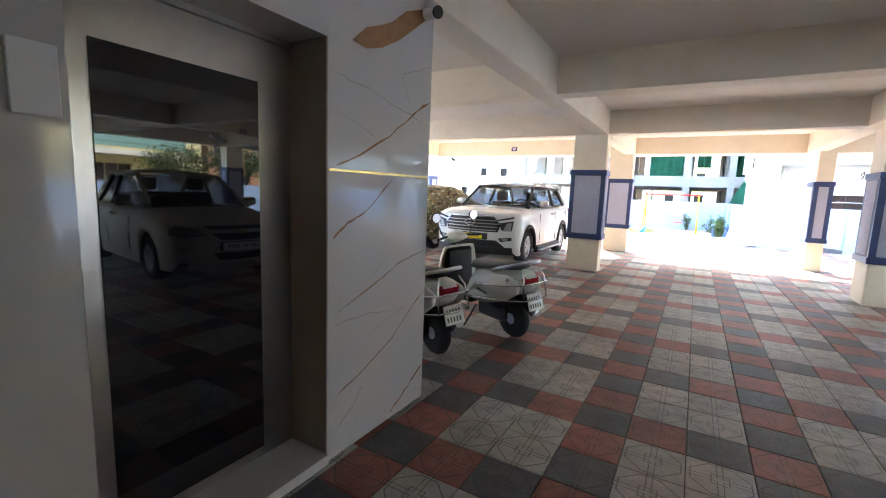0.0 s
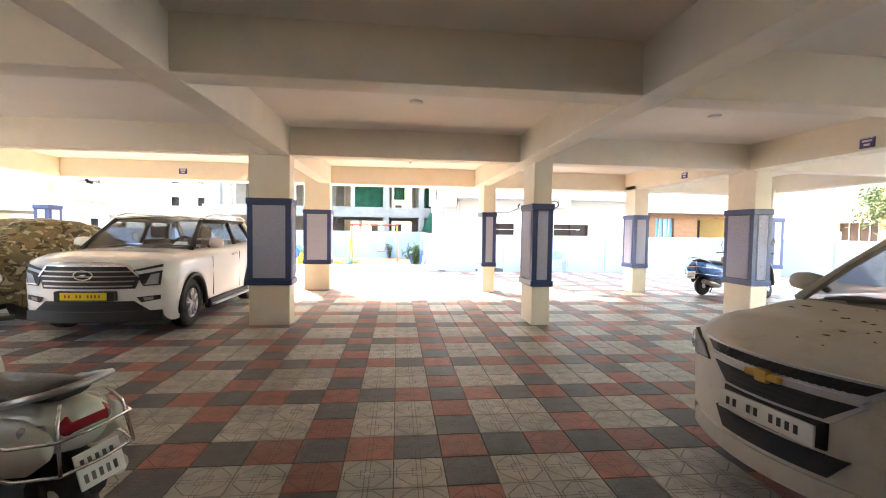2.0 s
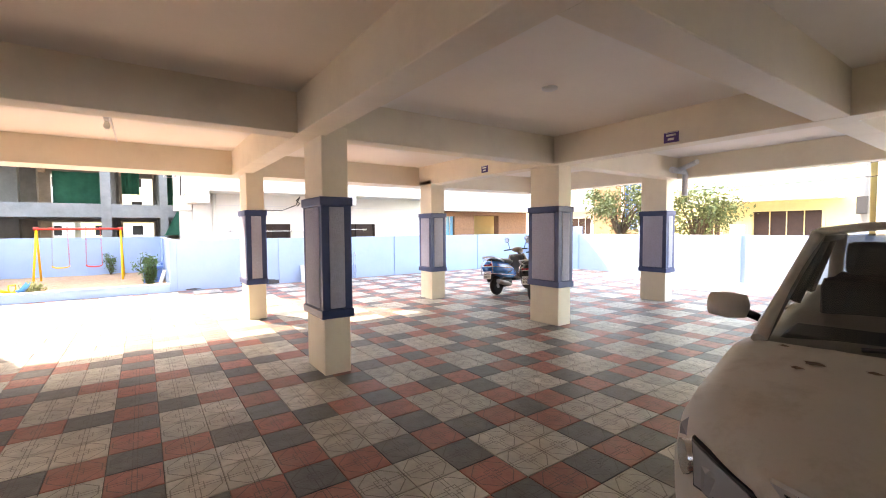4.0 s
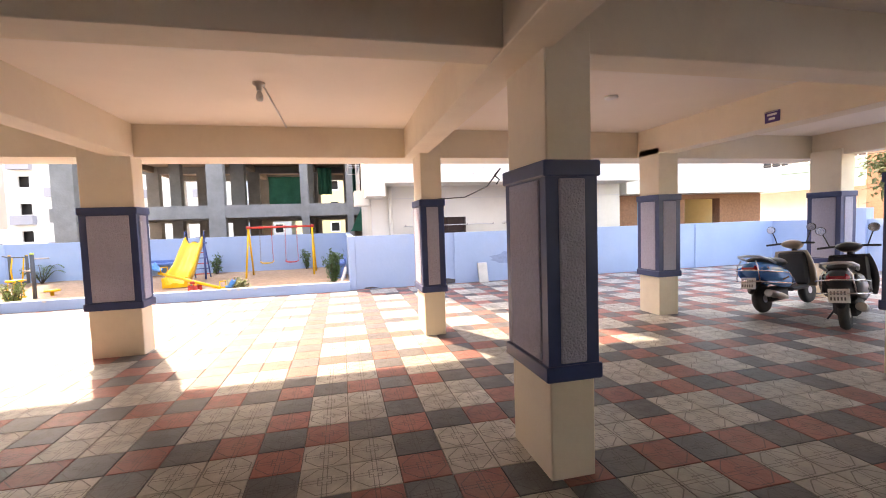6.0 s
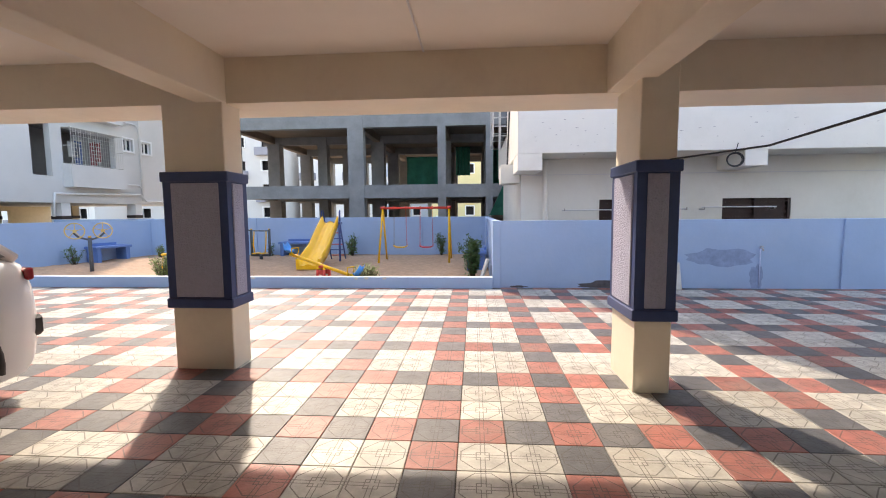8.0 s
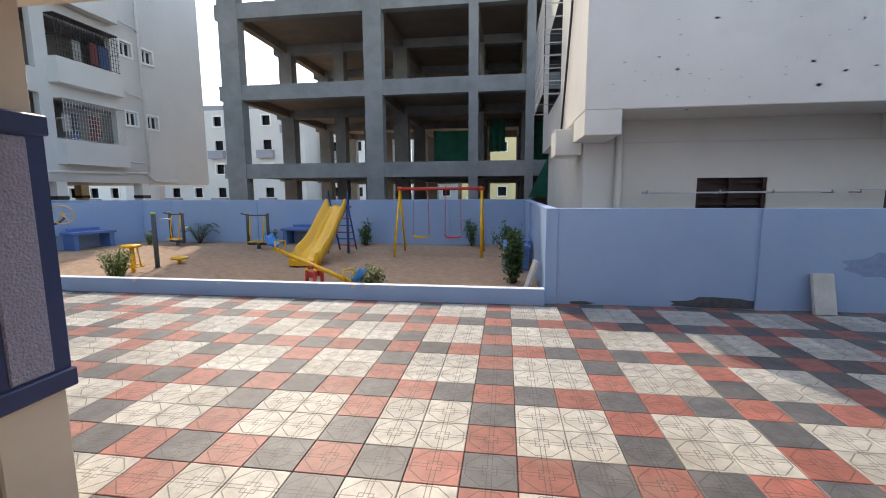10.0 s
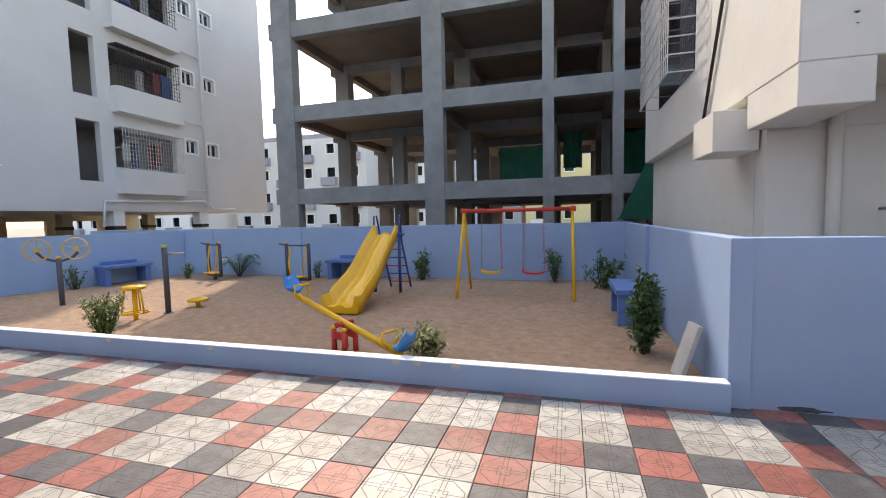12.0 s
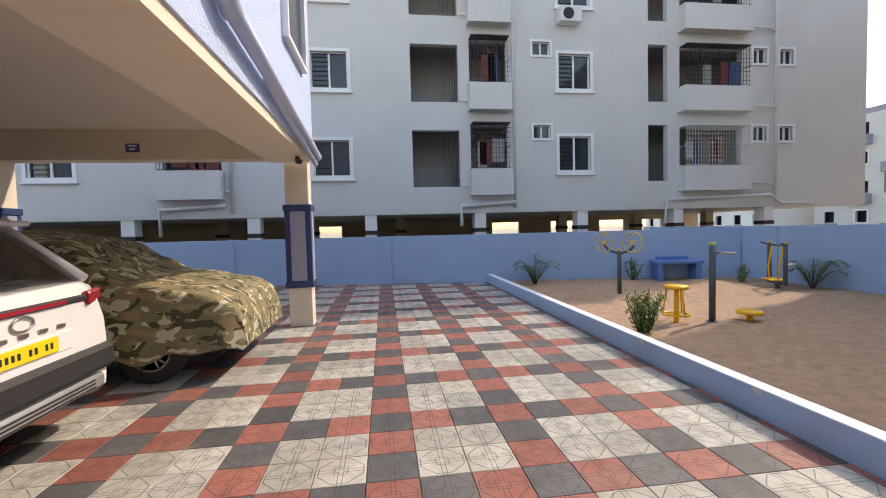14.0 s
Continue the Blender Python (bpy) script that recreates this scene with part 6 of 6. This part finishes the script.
boxpart("terrace_parapet", (HX, 9.6, 15.85, 16.0, 6.6, 7.5), M_HOUSE, hs)
bar("drain_pipe", [(2.62, 16.73, 0.5), (2.62, 16.73, 2.5)], 0.055, M_HOUSE, hs, 10)
for a, b in ((3.76, 4.72), (6.25, 7.6)):
    w = boxpart("window", (a, b, 16.9, 16.94, 1.1, 1.68), M_BROWNW, hs, "dark brown wooden shuttered window")
    for p in ((a, a + 0.05, 1.1, 1.68), (b - 0.05, b, 1.1, 1.68), ((a + b) / 2 - 0.03, (a + b) / 2 + 0.03, 1.1, 1.68)):
        boxpart("stile", (p[0], p[1], 16.82, 16.9, p[2], p[3]), M_BROWNW, w)
    for j in range(5):
        boxpart("slat", (a + 0.05, b - 0.05, 16.85, 16.89, 1.16 + j * 0.11, 1.19 + j * 0.11), M_BROWNW, w)
bar("drying_rail", [(2.95, 16.62, 1.46), (5.5, 16.62, 1.47)], 0.012, M_PIPE, hs, 6)
bar("drying_rail", [(5.75, 16.62, 1.5), (7.2, 16.62, 1.5)], 0.012, M_PIPE, hs, 6)
for x in (3.0, 4.0, 4.7, 5.45, 5.8, 7.15):
    bar("rail_bracket", [(x, 16.8, 1.46), (x, 16.6, 1.46), (x, 16.6, 1.5)], 0.014, M_STEEL, hs, 6)
bar("cable", [(HX - 0.02, 16.4, 6.6), (HX - 0.03, 17.2, 4.2), (HX - 0.03, 18.1, 2.5)], 0.018, M_BLACKPL, hs, 6)
# window cages on the west face
for y0, y1, z0, z1 in ((18.6, 20.9, 3.35, 5.2), (16.3, 17.1, 4.4, 5.6)):
    cg = new("window_cage")
    cg.parent = hs
    boxpart("cage_window", (HX - 0.012, HX + 0.01, y0, y1, z0, z1), M_BGLASS, cg)
    d = 0.34 if y0 > 18 else 0.06
    for y in np.arange(y0, y1 + 0.01, 0.13):
        boxpart("bar", (HX - d, HX - d + 0.014, y - 0.007, y + 0.007, z0, z1), M_GRILLW, cg)
    for k in range(9):
        z = z0 + (z1 - z0) * k / 8
        boxpart("cross_bar", (HX - d - 0.004, HX - d + 0.016, y0, y1, z - 0.008, z + 0.008), M_GRILLW, cg)
        if d > 0.1:
            for y in (y0, y1):
                boxpart("side_bar", (HX - d, HX, y - 0.008, y + 0.008, z - 0.008, z + 0.008), M_GRILLW, cg)
# peeled paint
random.seed(3)
M_PEEL = mat("bare_peeled_plaster", (0.50, 0.48, 0.44), 0.95, vary=0.2, scale=20)
pb = bmesh.new()
for k in range(90):
    x, z = random.uniform(2.1, 9.4), random.choice((random.gauss(3.0, 0.12), random.gauss(2.8, 0.2), random.uniform(2.6, 4.5)))
    r = random.uniform(0.004, 0.017)
    n = 9
    vs = [pb.verts.new((x + 2.2 * r * random.uniform(0.3, 1.3) * math.cos(2 * math.pi * i / n), 15.847, z + 0.8 * r * random.uniform(0.3, 1.3) * math.sin(2 * math.pi * i / n))) for i in range(n)]
    pb.faces.new(vs)
bmesh.ops.solidify(pb, geom=list(pb.faces), thickness=0.003)
tagged(part("peeled_patches", pb, M_PEEL, hs, "peeled grey paint patches"), kind="stuff")
# stone clad porch at the far end of the house
porch = thing("porch_house", "stone-clad house porch with arched blue window", "house")
pierced("stone_wall", "y", 17.3, 9.7, 15.5, -0.06, 2.2, 0.3, [(10.6, 11.4, 0.9, 2.0), (12.4, 13.8, -0.06, 2.05)], M_BRICK, porch)
boxpart("window", (10.6, 11.4, 17.42, 17.46, 0.9, 2.0), glass_mat("sky_blue_glass", (0.12, 0.35, 0.5), 0.05), porch)
for x in (10.8, 11.0, 11.2):
    boxpart("window_bar", (x - 0.012, x + 0.012, 17.36, 17.4, 0.9, 2.0), M_GRILLW, porch)
boxpart("upper_wall", (9.7, 15.5, 16.6, 24, 2.2, 2.9), M_HOUSE, porch)
boxpart("upper_storey", (10.2, 15.5, 17.2, 24, 2.9, 6.0), M_HOUSE, porch)
boxpart("inner_wall", (12.0, 15.5, 19, 19.2, -0.06, 2.2), M_YELLOWW, porch)
boxpart("door", (13.0, 13.7, 18.9, 18.98, 0, 2.0), M_BROWNW, porch)

# east neighbours beyond the right wall
def plain_house(name, label, x, y0, y1, depth, h, wallm, holes, trims, balc=()):
    t = thing(name, label, "house", "houses east of the parking")
    pierced("front_wall", "x", x, y0, y1, -0.06, h, 0.25, [q[:4] for q in holes], wallm, t)
    boxpart("side_wall", (x + 0.26, x + depth, y0, y0 + 0.25, -0.06, h), wallm, t)
    boxpart("side_wall", (x + 0.26, x + depth, y1 - 0.25, y1, -0.06, h), wallm, t)
    boxpart("roof", (x - 0.15, x + depth, y0 - 0.1, y1 + 0.1, h, h + 0.2), M_HOUSE, t)
    boxpart("inner_wall", (x + 1.5, x + 1.7, y0 + 0.3, y1 - 0.3, -0.06, h), M_BEIGE, t)
    for q in holes:
        m = q[4]
        w = boxpart("window", (x + 0.12, x + 0.16, *q[:4]), m, t)
        e = 0.1
        for p in ((q[0] - e, q[0], q[2], q[3] + e), (q[1], q[1] + e, q[2], q[3] + e), (q[0], q[1], q[3], q[3] + e)):
            boxpart("window_frame", (x - 0.05, x + 0.02, *p), trims, w)
        for k in range(1, 4):
            u = q[0] + (q[1] - q[0]) * k / 4
            boxpart("mullion", (x + 0.08, x + 0.115, u - 0.015, u + 0.015, q[2], q[3]), trims, w)
    for a, b, z in balc:
        bl = boxpart("balcony", (x - 1.0, x - 0.003, a, b, z - 0.25, z), M_HOUSE, t)
        bmx = bmesh.new()
        box(bmx, x - 1.0, x - 0.97, a, b, z + 0.1, z + 0.95)
        part("balcony_panel", bmx, glass_mat("green_glass_panel", (0.25, 0.42, 0.36), 0.1), bl)
        boxpart("balcony_rail", (x - 1.02, x - 0.95, a, b, z + 0.95, z + 1.02), M_PIPE, bl)
    return t


plain_house("villa", "pale yellow two-storey house with glass balcony and wooden gate", 21.5, 7.2, 14.0, 7, 6.4, M_YELLOWW,
            [(8.2, 10.4, 0.1, 2.1, M_BROWNW), (8.5, 10.2, 3.2, 4.8, M_BGLASS), (11.6, 12.8, 0.6, 2.0, M_BROWNW)], M_YELLOWW, [(7.6, 12.6, 2.75)])
plain_house("tower_house", "brick banded house with tall blue window", 21.5, 14.4, 18.0, 7, 8, M_BRICK, [(15.2, 16.2, 1.4, 4.6, mat("blue_window_panel", (0.08, 0.18, 0.4), 0.2))], M_TRIM)
plain_house("cream_house", "cream house with blue shutter and ledges", 20.5, -1.0, 6.6, 7, 6.5, M_HOUSE, [(4.2, 5.4, 2.0, 3.6, mat("blue_shutter", (0.06, 0.12, 0.38), 0.5)), (0.2, 2.2, 0.3, 2.2, M_BROWNW), (0.4, 2.0, 3.2, 4.6, M_BGLASS)], M_TRIM, [])
plain_house("far_white_house", "white house with long balcony and brown door", 24.0, 18.6, 27.0, 8, 6.4, M_HOUSE, [(20.0, 22.0, 0.5, 2.1, M_BROWNW), (19.6, 21.2, 3.3, 4.6, M_BROWNW), (23.0, 25.0, 3.2, 4.6, M_BGLASS)], M_TRIM, [(19.0, 26.0, 2.8)])
# wires across the lane
wires = thing("overhead_wires", "sagging black overhead cables", "cables")
for k in range(5):
    z = 3.3 + 0.32 * k
    bar("wire", [(17.8 + 0.1 * k, -6 + 34 * v, z + 0.1 * math.sin(k) - 0.45 * (1 - (2 * v - 1) ** 2)) for v in [j / 12 for j in range(13)]], 0.012, M_BLACKPL, wires, 5)
pole = thing("utility_pole", "grey concrete utility pole beside the lane", "pole", "", pose(17.9, 6.4, -0.06))
bar("shaft", [(0, 0, 0), (0, 0, 6.5)], [0.13, 0.09], M_CONC, pole, 12)
boxpart("meter_box", (-0.25, -0.1, -0.12, 0.12, 1.9, 2.4), M_BLACKPL, pole, bevel=0.01)

# piers on the east wall
for y in (3.0, 5.6, 8.0, 10.6, 13.2):
    structure(boxpart("wall_pier", (WALL_XR - 0.06, WALL_XR + 0.2, y, y + 0.26, -0.05, 1.55), M_BLUE, bevel=0.006), "blue pier of the boundary wall", "pier")
for x in (4.05, 7.7, 11.2):
    structure(boxpart("wall_pier", (x, x + 0.3, WALL_Y - 0.035, WALL_Y - 0.002, -0.05, WTOP - 0.006), M_BLUE), "shallow blue pier of the boundary wall", "pier")
for x in (-9.4, -6.6, -3.8, -0.9):
    structure(boxpart("wall_pier", (x, x + 0.3, PLAY_Y - 0.035, PLAY_Y - 0.002, -0.05, WTOP + 0.01), M_BLUE), "shallow blue pier of the boundary wall", "pier")
for y in (-10.0, -7.1, -2.8, 1.1):
    structure(boxpart("wall_pier", (0.002, 0.035, y, y + 0.3, -0.05, WTOP - 0.03), M_BLUE), "shallow blue pier of the boundary wall", "pier").matrix_basis = WEST
structure(boxpart("wall_pier", (1.42, 1.467, 18.9, 19.3, -0.05, WTOP - 0.004), M_BLUE), "shallow blue pier of the boundary wall", "pier")

# street tree east
def tree(label, at, h, crown, n, seed):
    rnd = random.Random(seed)
    t = thing("tree", label, "tree", "", at)
    tb, lb = bmesh.new(), bmesh.new()
    tube(tb, [(0, 0, -0.1), (0.05, 0.03, h * 0.25), (0.0, 0.1, h * 0.5)], [0.13, 0.1, 0.07], 10)
    clumps = []
    for k in range(16):
        a, e = rnd.uniform(0, 6.28), rnd.uniform(0.25, 1.0)
        r = crown * rnd.uniform(0.35, 1)
        tip = Vector((r * math.cos(a), r * math.sin(a), h * (0.4 + 0.6 * e) - 0.25 * r))
        tube(tb, [(0, 0.06, h * 0.32), Vector((0, 0.06, h * 0.4)).lerp(tip, 0.5) + Vector((0, 0, 0.2)), tip], [0.05, 0.03, 0.012], 6)
        clumps.append((tip, rnd.uniform(0.35, 0.7)))
    for k in range(n):
        c, r = rnd.choice(clumps)
        p = c + Vector((rnd.gauss(0, 1), rnd.gauss(0, 1), rnd.gauss(0, 0.8))) * r * 0.55
        leaf(lb, p, Vector((rnd.gauss(0, 1), rnd.gauss(0, 1), rnd.gauss(-0.2, 0.6))), Vector((rnd.gauss(0, 0.4), rnd.gauss(0, 0.4), 1)), rnd.uniform(0.12, 0.24), rnd.uniform(0.06, 0.11))
    part("trunk", tb, M_STEM, t)
    part("crown", lb, M_LEAF4, t)


tree("dusty green street tree beyond the blue wall", pose(17.2, 13.6, -0.06), 3.4, 1.5, 3600, 1)
tree("dusty green street tree by the lane", pose(18.6, 11.2, -0.06), 2.9, 1.2, 2400, 2)

# distant apartment blocks seen between the buildings
def block(label, x0, x1, y, depth, floors, wallm, bandm, seed):
    t = thing("distant_apartments", label, "building", "distant apartments")
    h = floors * 3.0
    holes = []
    n = max(2, int((x1 - x0) / 3.0))
    for k in range(floors):
        for i in range(n):
            u = x0 + (x1 - x0) * (i + 0.5) / n
            holes.append((u - 0.55, u + 0.55, k * 3 + 1.0, k * 3 + 2.2))
    pierced("front_wall", "y", y, x0, x1, -0.06, h, 0.2, holes, wallm, t)
    # flat near-black sheet stands in for the shade of the rooms
    boxpart("room_shade_sheet", (x0 + 0.2, x1 - 0.2, y + 0.8, y + 0.9, 0, h), M_DARK, t)
    boxpart("side_wall", (x1 - 0.2, x1, y + 0.21, y + depth, -0.06, h), wallm, t)
    boxpart("side_wall", (x0, x0 + 0.2, y + 0.21, y + depth, -0.06, h), wallm, t)
    boxpart("roof", (x0, x1, y, y + depth, h, h + 0.6), bandm, t)
    for k in range(floors):
        for i in range(n):
            u = x0 + (x1 - x0) * (i + 0.5) / n
            if (i + k) % 2 == 0:
                boxpart("balcony", (u - 1.2, u + 0.9, y - 0.7, y - 0.003, k * 3 - 0.1, k * 3 + 0.9), bandm, t)
            else:
                for p in ((u - 0.7, u - 0.55, k * 3 + 0.9, k * 3 + 2.35), (u + 0.55, u + 0.7, k * 3 + 0.9, k * 3 + 2.35), (u - 0.55, u + 0.55, k * 3 + 2.2, k * 3 + 2.35), (u - 0.55, u + 0.55, k * 3 + 0.85, k * 3 + 1.0)):
                    boxpart("window_surround", (p[0], p[1], y - 0.12, y - 0.003, p[2], p[3]), M_TRIM, t)


block("distant grey and white balconied apartment block", -44, -24, 62, 12, 4, M_APT, M_GREYP, 1)
block("distant white apartment block with lilac bands", -23, -14, 66, 12, 4, M_TRIM, M_GREYP, 2)
block("tall pale blue distant apartment block", -13, -6, 74, 12, 6, mat("pale_blue_paint", (0.55, 0.62, 0.70), 0.8), M_TRIM, 3)
block("distant cream apartment block", -5, 6, 70, 12, 3, M_YELLOWW, M_TRIM, 4)
block("distant white apartment block beyond the lane", -70, -46, 58, 12, 4, M_TRIM, M_GREYP, 5)

# ---- fittings under the slab ----
def bulb_holder(at, drop):
    t = thing("ceiling_lamp", "white bulb in a holder with pale conduit on the slab", "lamp", "ceiling lamps", at)
    if not drop:
        bm = bmesh.new()
        lathe(bm, [(0.075, 0.0), (0.075, -0.015), (0.055, -0.025), (0.01, -0.028)], (0, 0, 0), "z", 20)
        part("disc", bm, M_WHITE, t)
        return
    bm = bmesh.new()
    lathe(bm, [(0.055, 0.0), (0.055, -0.02), (0.03, -0.03), (0.028, -0.07), (0.02, -0.075)], (0, 0, 0), "z", 16)
    part("holder", bm, M_WHITE, t)
    bm = bmesh.new()
    lathe(bm, [(0.015, -0.075), (0.03, -0.11), (0.033, -0.14), (0.02, -0.165), (0.005, -0.17)], (0, 0, 0), "z", 14)
    part("bulb", bm, mat("frosted_bulb", (0.8, 0.8, 0.78), 0.3), t)
    if drop:
        bar("conduit", [(0.03, 0.05, -0.012), (0.03, drop, -0.012)], 0.01, M_WHITE, t, 6)


bulb_holder(pose(0.66, 9.5, SLAB), 1.75)
bulb_holder(pose(0.62, 6.0, SLAB), 0)
bulb_holder(pose(4.3, 9.5, SLAB), 0)
bulb_holder(pose(-4.0, 3.0, SLAB), 0)
bulb_holder(pose(4.2, 6.0, SLAB), 0)

M_SIGN = mat("violet_sign", (0.09, 0.05, 0.22), 0.5, vary=0.05)


def bay_sign(at, label):
    s = tagged(boxpart("parking_sign", (-0.085, 0.085, -0.006, 0.006, -0.06, 0.06), M_SIGN, bevel=0.003), label, "sign", "parking bay signs")
    s.matrix_basis = at
    boxpart("border", (-0.078, 0.078, -0.008, -0.006, 0.05, 0.055), M_WHITE, s)
    boxpart("sign_bar", (-0.055, 0.055, -0.0085, -0.006, 0.012, 0.034), M_WHITE, s)
    boxpart("sign_bar", (-0.035, 0.035, -0.0085, -0.006, -0.035, -0.01), M_WHITE, s)


bay_sign(pose(5.975, 5.75, 2.53, 0, 0, -90), "small violet parking bay sign on a beam")
bay_sign(pose(5.975, 9.04, 2.55, 0, 0, -90), "small violet parking bay sign on an outer beam")
bay_sign(pose(-6.79, 9.6, 2.60, 0, 0, 90), "small dark parking bay sign on a beam")
bay_sign(pose(-4.3, 11.262, 2.62), "small dark parking bay sign on the edge beam")

# drain pipes under the slab at the east side
dp = thing("drain_pipe", "grey drain pipe with elbows under the slab", "pipe")
bar("run", [(9.0, 7.30, 2.56), (9.45, 7.30, 2.55), (9.50, 7.30, 2.50), (9.50, 7.30, 2.1)], 0.055, M_PIPE, dp, 10)
bar("branch", [(9.2, 7.30, 2.56), (9.2, 7.1, 2.62), (9.1, 6.9, 2.66)], 0.045, M_PIPE, dp, 10)

# outer drain pipe on the blue wall
op = thing("down_pipe", "pale blue painted drain pipe on the upper wall", "pipe")
M_PIPEB = mat("pale_blue_pipe", (0.50, 0.58, 0.76), 0.45, vary=0.05)
bar("riser", [(-3.25, EDGE_Y + 0.09, 6.0), (-3.25, EDGE_Y + 0.09, 3.05)], 0.06, M_PIPEB, op, 12)
bar("collar", [(-3.25, EDGE_Y + 0.09, 3.3), (-3.25, EDGE_Y + 0.09, 3.48)], 0.08, M_PIPEB, op, 12)
bar("elbow", [(-3.25, EDGE_Y + 0.09, 3.1), (-3.3, EDGE_Y + 0.1, 2.93), (-3.5, EDGE_Y + 0.1, 2.83)], 0.07, M_PIPEB, op, 12)
bar("run", [(-3.45, EDGE_Y + 0.1, 2.85), (-7.0, EDGE_Y + 0.1, 2.5)], 0.06, M_PIPEB, op, 12)
bar("second_run", [(-4.4, EDGE_Y + 0.07, 2.72), (-7.0, EDGE_Y + 0.07, 2.40)], 0.035, M_PIPEB, op, 10)
# upper windows of the parking building
for x in (-2.6, -5.9):
    w = structure(boxpart("window_upper", (x - 0.5, x + 0.5, EDGE_Y + 0.024, EDGE_Y + 0.04, 3.55, 4.6), M_BGLASS), "dark upper window with pale ledge", "window")
    for p in ((x - 0.56, x - 0.5, 3.5, 4.66), (x + 0.5, x + 0.56, 3.5, 4.66), (x - 0.5, x + 0.5, 3.5, 3.55), (x - 0.5, x + 0.5, 4.6, 4.66)):
        boxpart("window_frame", (p[0], p[1], EDGE_Y + 0.022, EDGE_Y + 0.09, p[2], p[3]), M_TRIM, w)
cc = thing("security_camera", "small black dome camera under the edge beam", "camera", "", pose(-6.6, 11.75, SOFFIT))
bar("bracket", [(0, 0, 0), (0, 0, -0.05)], 0.03, M_BLACKPL, cc, 10)
bar("body", [(0, 0, -0.06), (0.1, 0.05, -0.08)], 0.035, M_BLACKPL, cc, 10)

# wire from the outer column across the yard
wr = thing("hanging_wire", "thin black wire tied between two columns", "wire")
wy = [(2.6, 10.84, 1.83), (2.7, 9.9, 1.79), (2.62, 8.9, 1.82), (2.4, 7.99, 1.86)]
bar("wire", wy, 0.006, M_BLACKPL, wr, 6)
bar("knot", [(2.40, 7.985, 1.86), (2.37, 8.02, 1.82), (2.41, 8.03, 1.79), (2.38, 8.01, 1.76)], 0.006, M_BLACKPL, wr, 6)
coil = thing("cable_coil", "black cable coil hung on the house wall", "cable", "", pose(5.9, 15.83, 2.36))
n = 24
for k in range(3):
    bar("loop", [((0.13 + 0.012 * k) * math.cos(2 * math.pi * j / n), -0.01 * k, (0.11 + 0.01 * k) * math.sin(2 * math.pi * j / n)) for j in range(n + 1)], 0.008, M_BLACKPL, coil, 5)
bar("tail", [(0, 0, 0.11), (0.05, 0, 0.3)], 0.008, M_BLACKPL, coil, 5)
tp = thing("wall_tap", "small steel tap on the blue wall", "tap", "", pose(6.3, WALL_Y, 0.75))
bar("pipe", [(0, 0, 0), (0, -0.07, 0), (0, -0.09, -0.05)], 0.014, M_STEEL, tp, 8)
bar("handle", [(-0.03, -0.04, 0.03), (0.03, -0.04, 0.03)], 0.008, M_STEEL, tp, 6)
bar("riser", [(0, -0.012, 0), (0, -0.012, -0.7)], 0.01, M_PIPEB, tp, 8)


# ---- damp stains and chipped paint on the blue wall and kerb ----
def stain(name, label, y, pts_seed, cx, cz, w, h, material, n=22, parent=None):
    rnd = random.Random(pts_seed)
    bm = bmesh.new()
    vs = []
    for k in range(n):
        a = 2 * math.pi * k / n
        r = 0.75 + 0.35 * rnd.random()
        vs.append(bm.verts.new((cx + w / 2 * r * math.cos(a), y, max(0.004, cz + h / 2 * r * math.sin(a)))))
    c = bm.verts.new((cx, y, cz))
    for k in range(n):
        bm.faces.new((vs[k], vs[(k + 1) % n], c))
    structure(part(name, bm, material, parent), label, "stain")


M_DAMP = mat("damp_moss_stain", (0.10, 0.10, 0.11), 0.9, vary=0.4, scale=14)
M_DAMP2 = mat("faded_blue_patch", (0.24, 0.33, 0.52), 0.8, vary=0.25, scale=9)
stain("damp_stain", "dark damp stain at the foot of the wall", WALL_Y - 0.0015, 1, 3.65, 0.05, 1.2, 0.2, M_DAMP)
stain("damp_stain", "small damp stain at the foot of the wall", WALL_Y - 0.0015, 2, 1.95, 0.02, 0.35, 0.05, M_DAMP)
stain("damp_stain", "washed-out patch below the tap", WALL_Y - 0.0015, 3, 5.65, 0.58, 1.3, 0.36, M_DAMP2)
stain("damp_stain", "washed-out patch below the tap pipe", WALL_Y - 0.0015, 5, 6.25, 0.2, 0.25, 0.5, M_DAMP2)
for k, x in enumerate((-3.2, -1.15, -0.95, -0.6, -4.6)):
    stain("chip", "grey chipped spot on the kerb face", WALL_Y - 0.1215, 10 + k, x, 0.19, 0.09, 0.05, M_STONE)

# ---- paving tiles ----
for i, j in near_tiles:
    t = new("tile", tile_meshes[tile_color(i, j)])
    t.location = (GRID_X + i * TILE, GRID_Y + j * TILE, 0)
    t.parent = paving
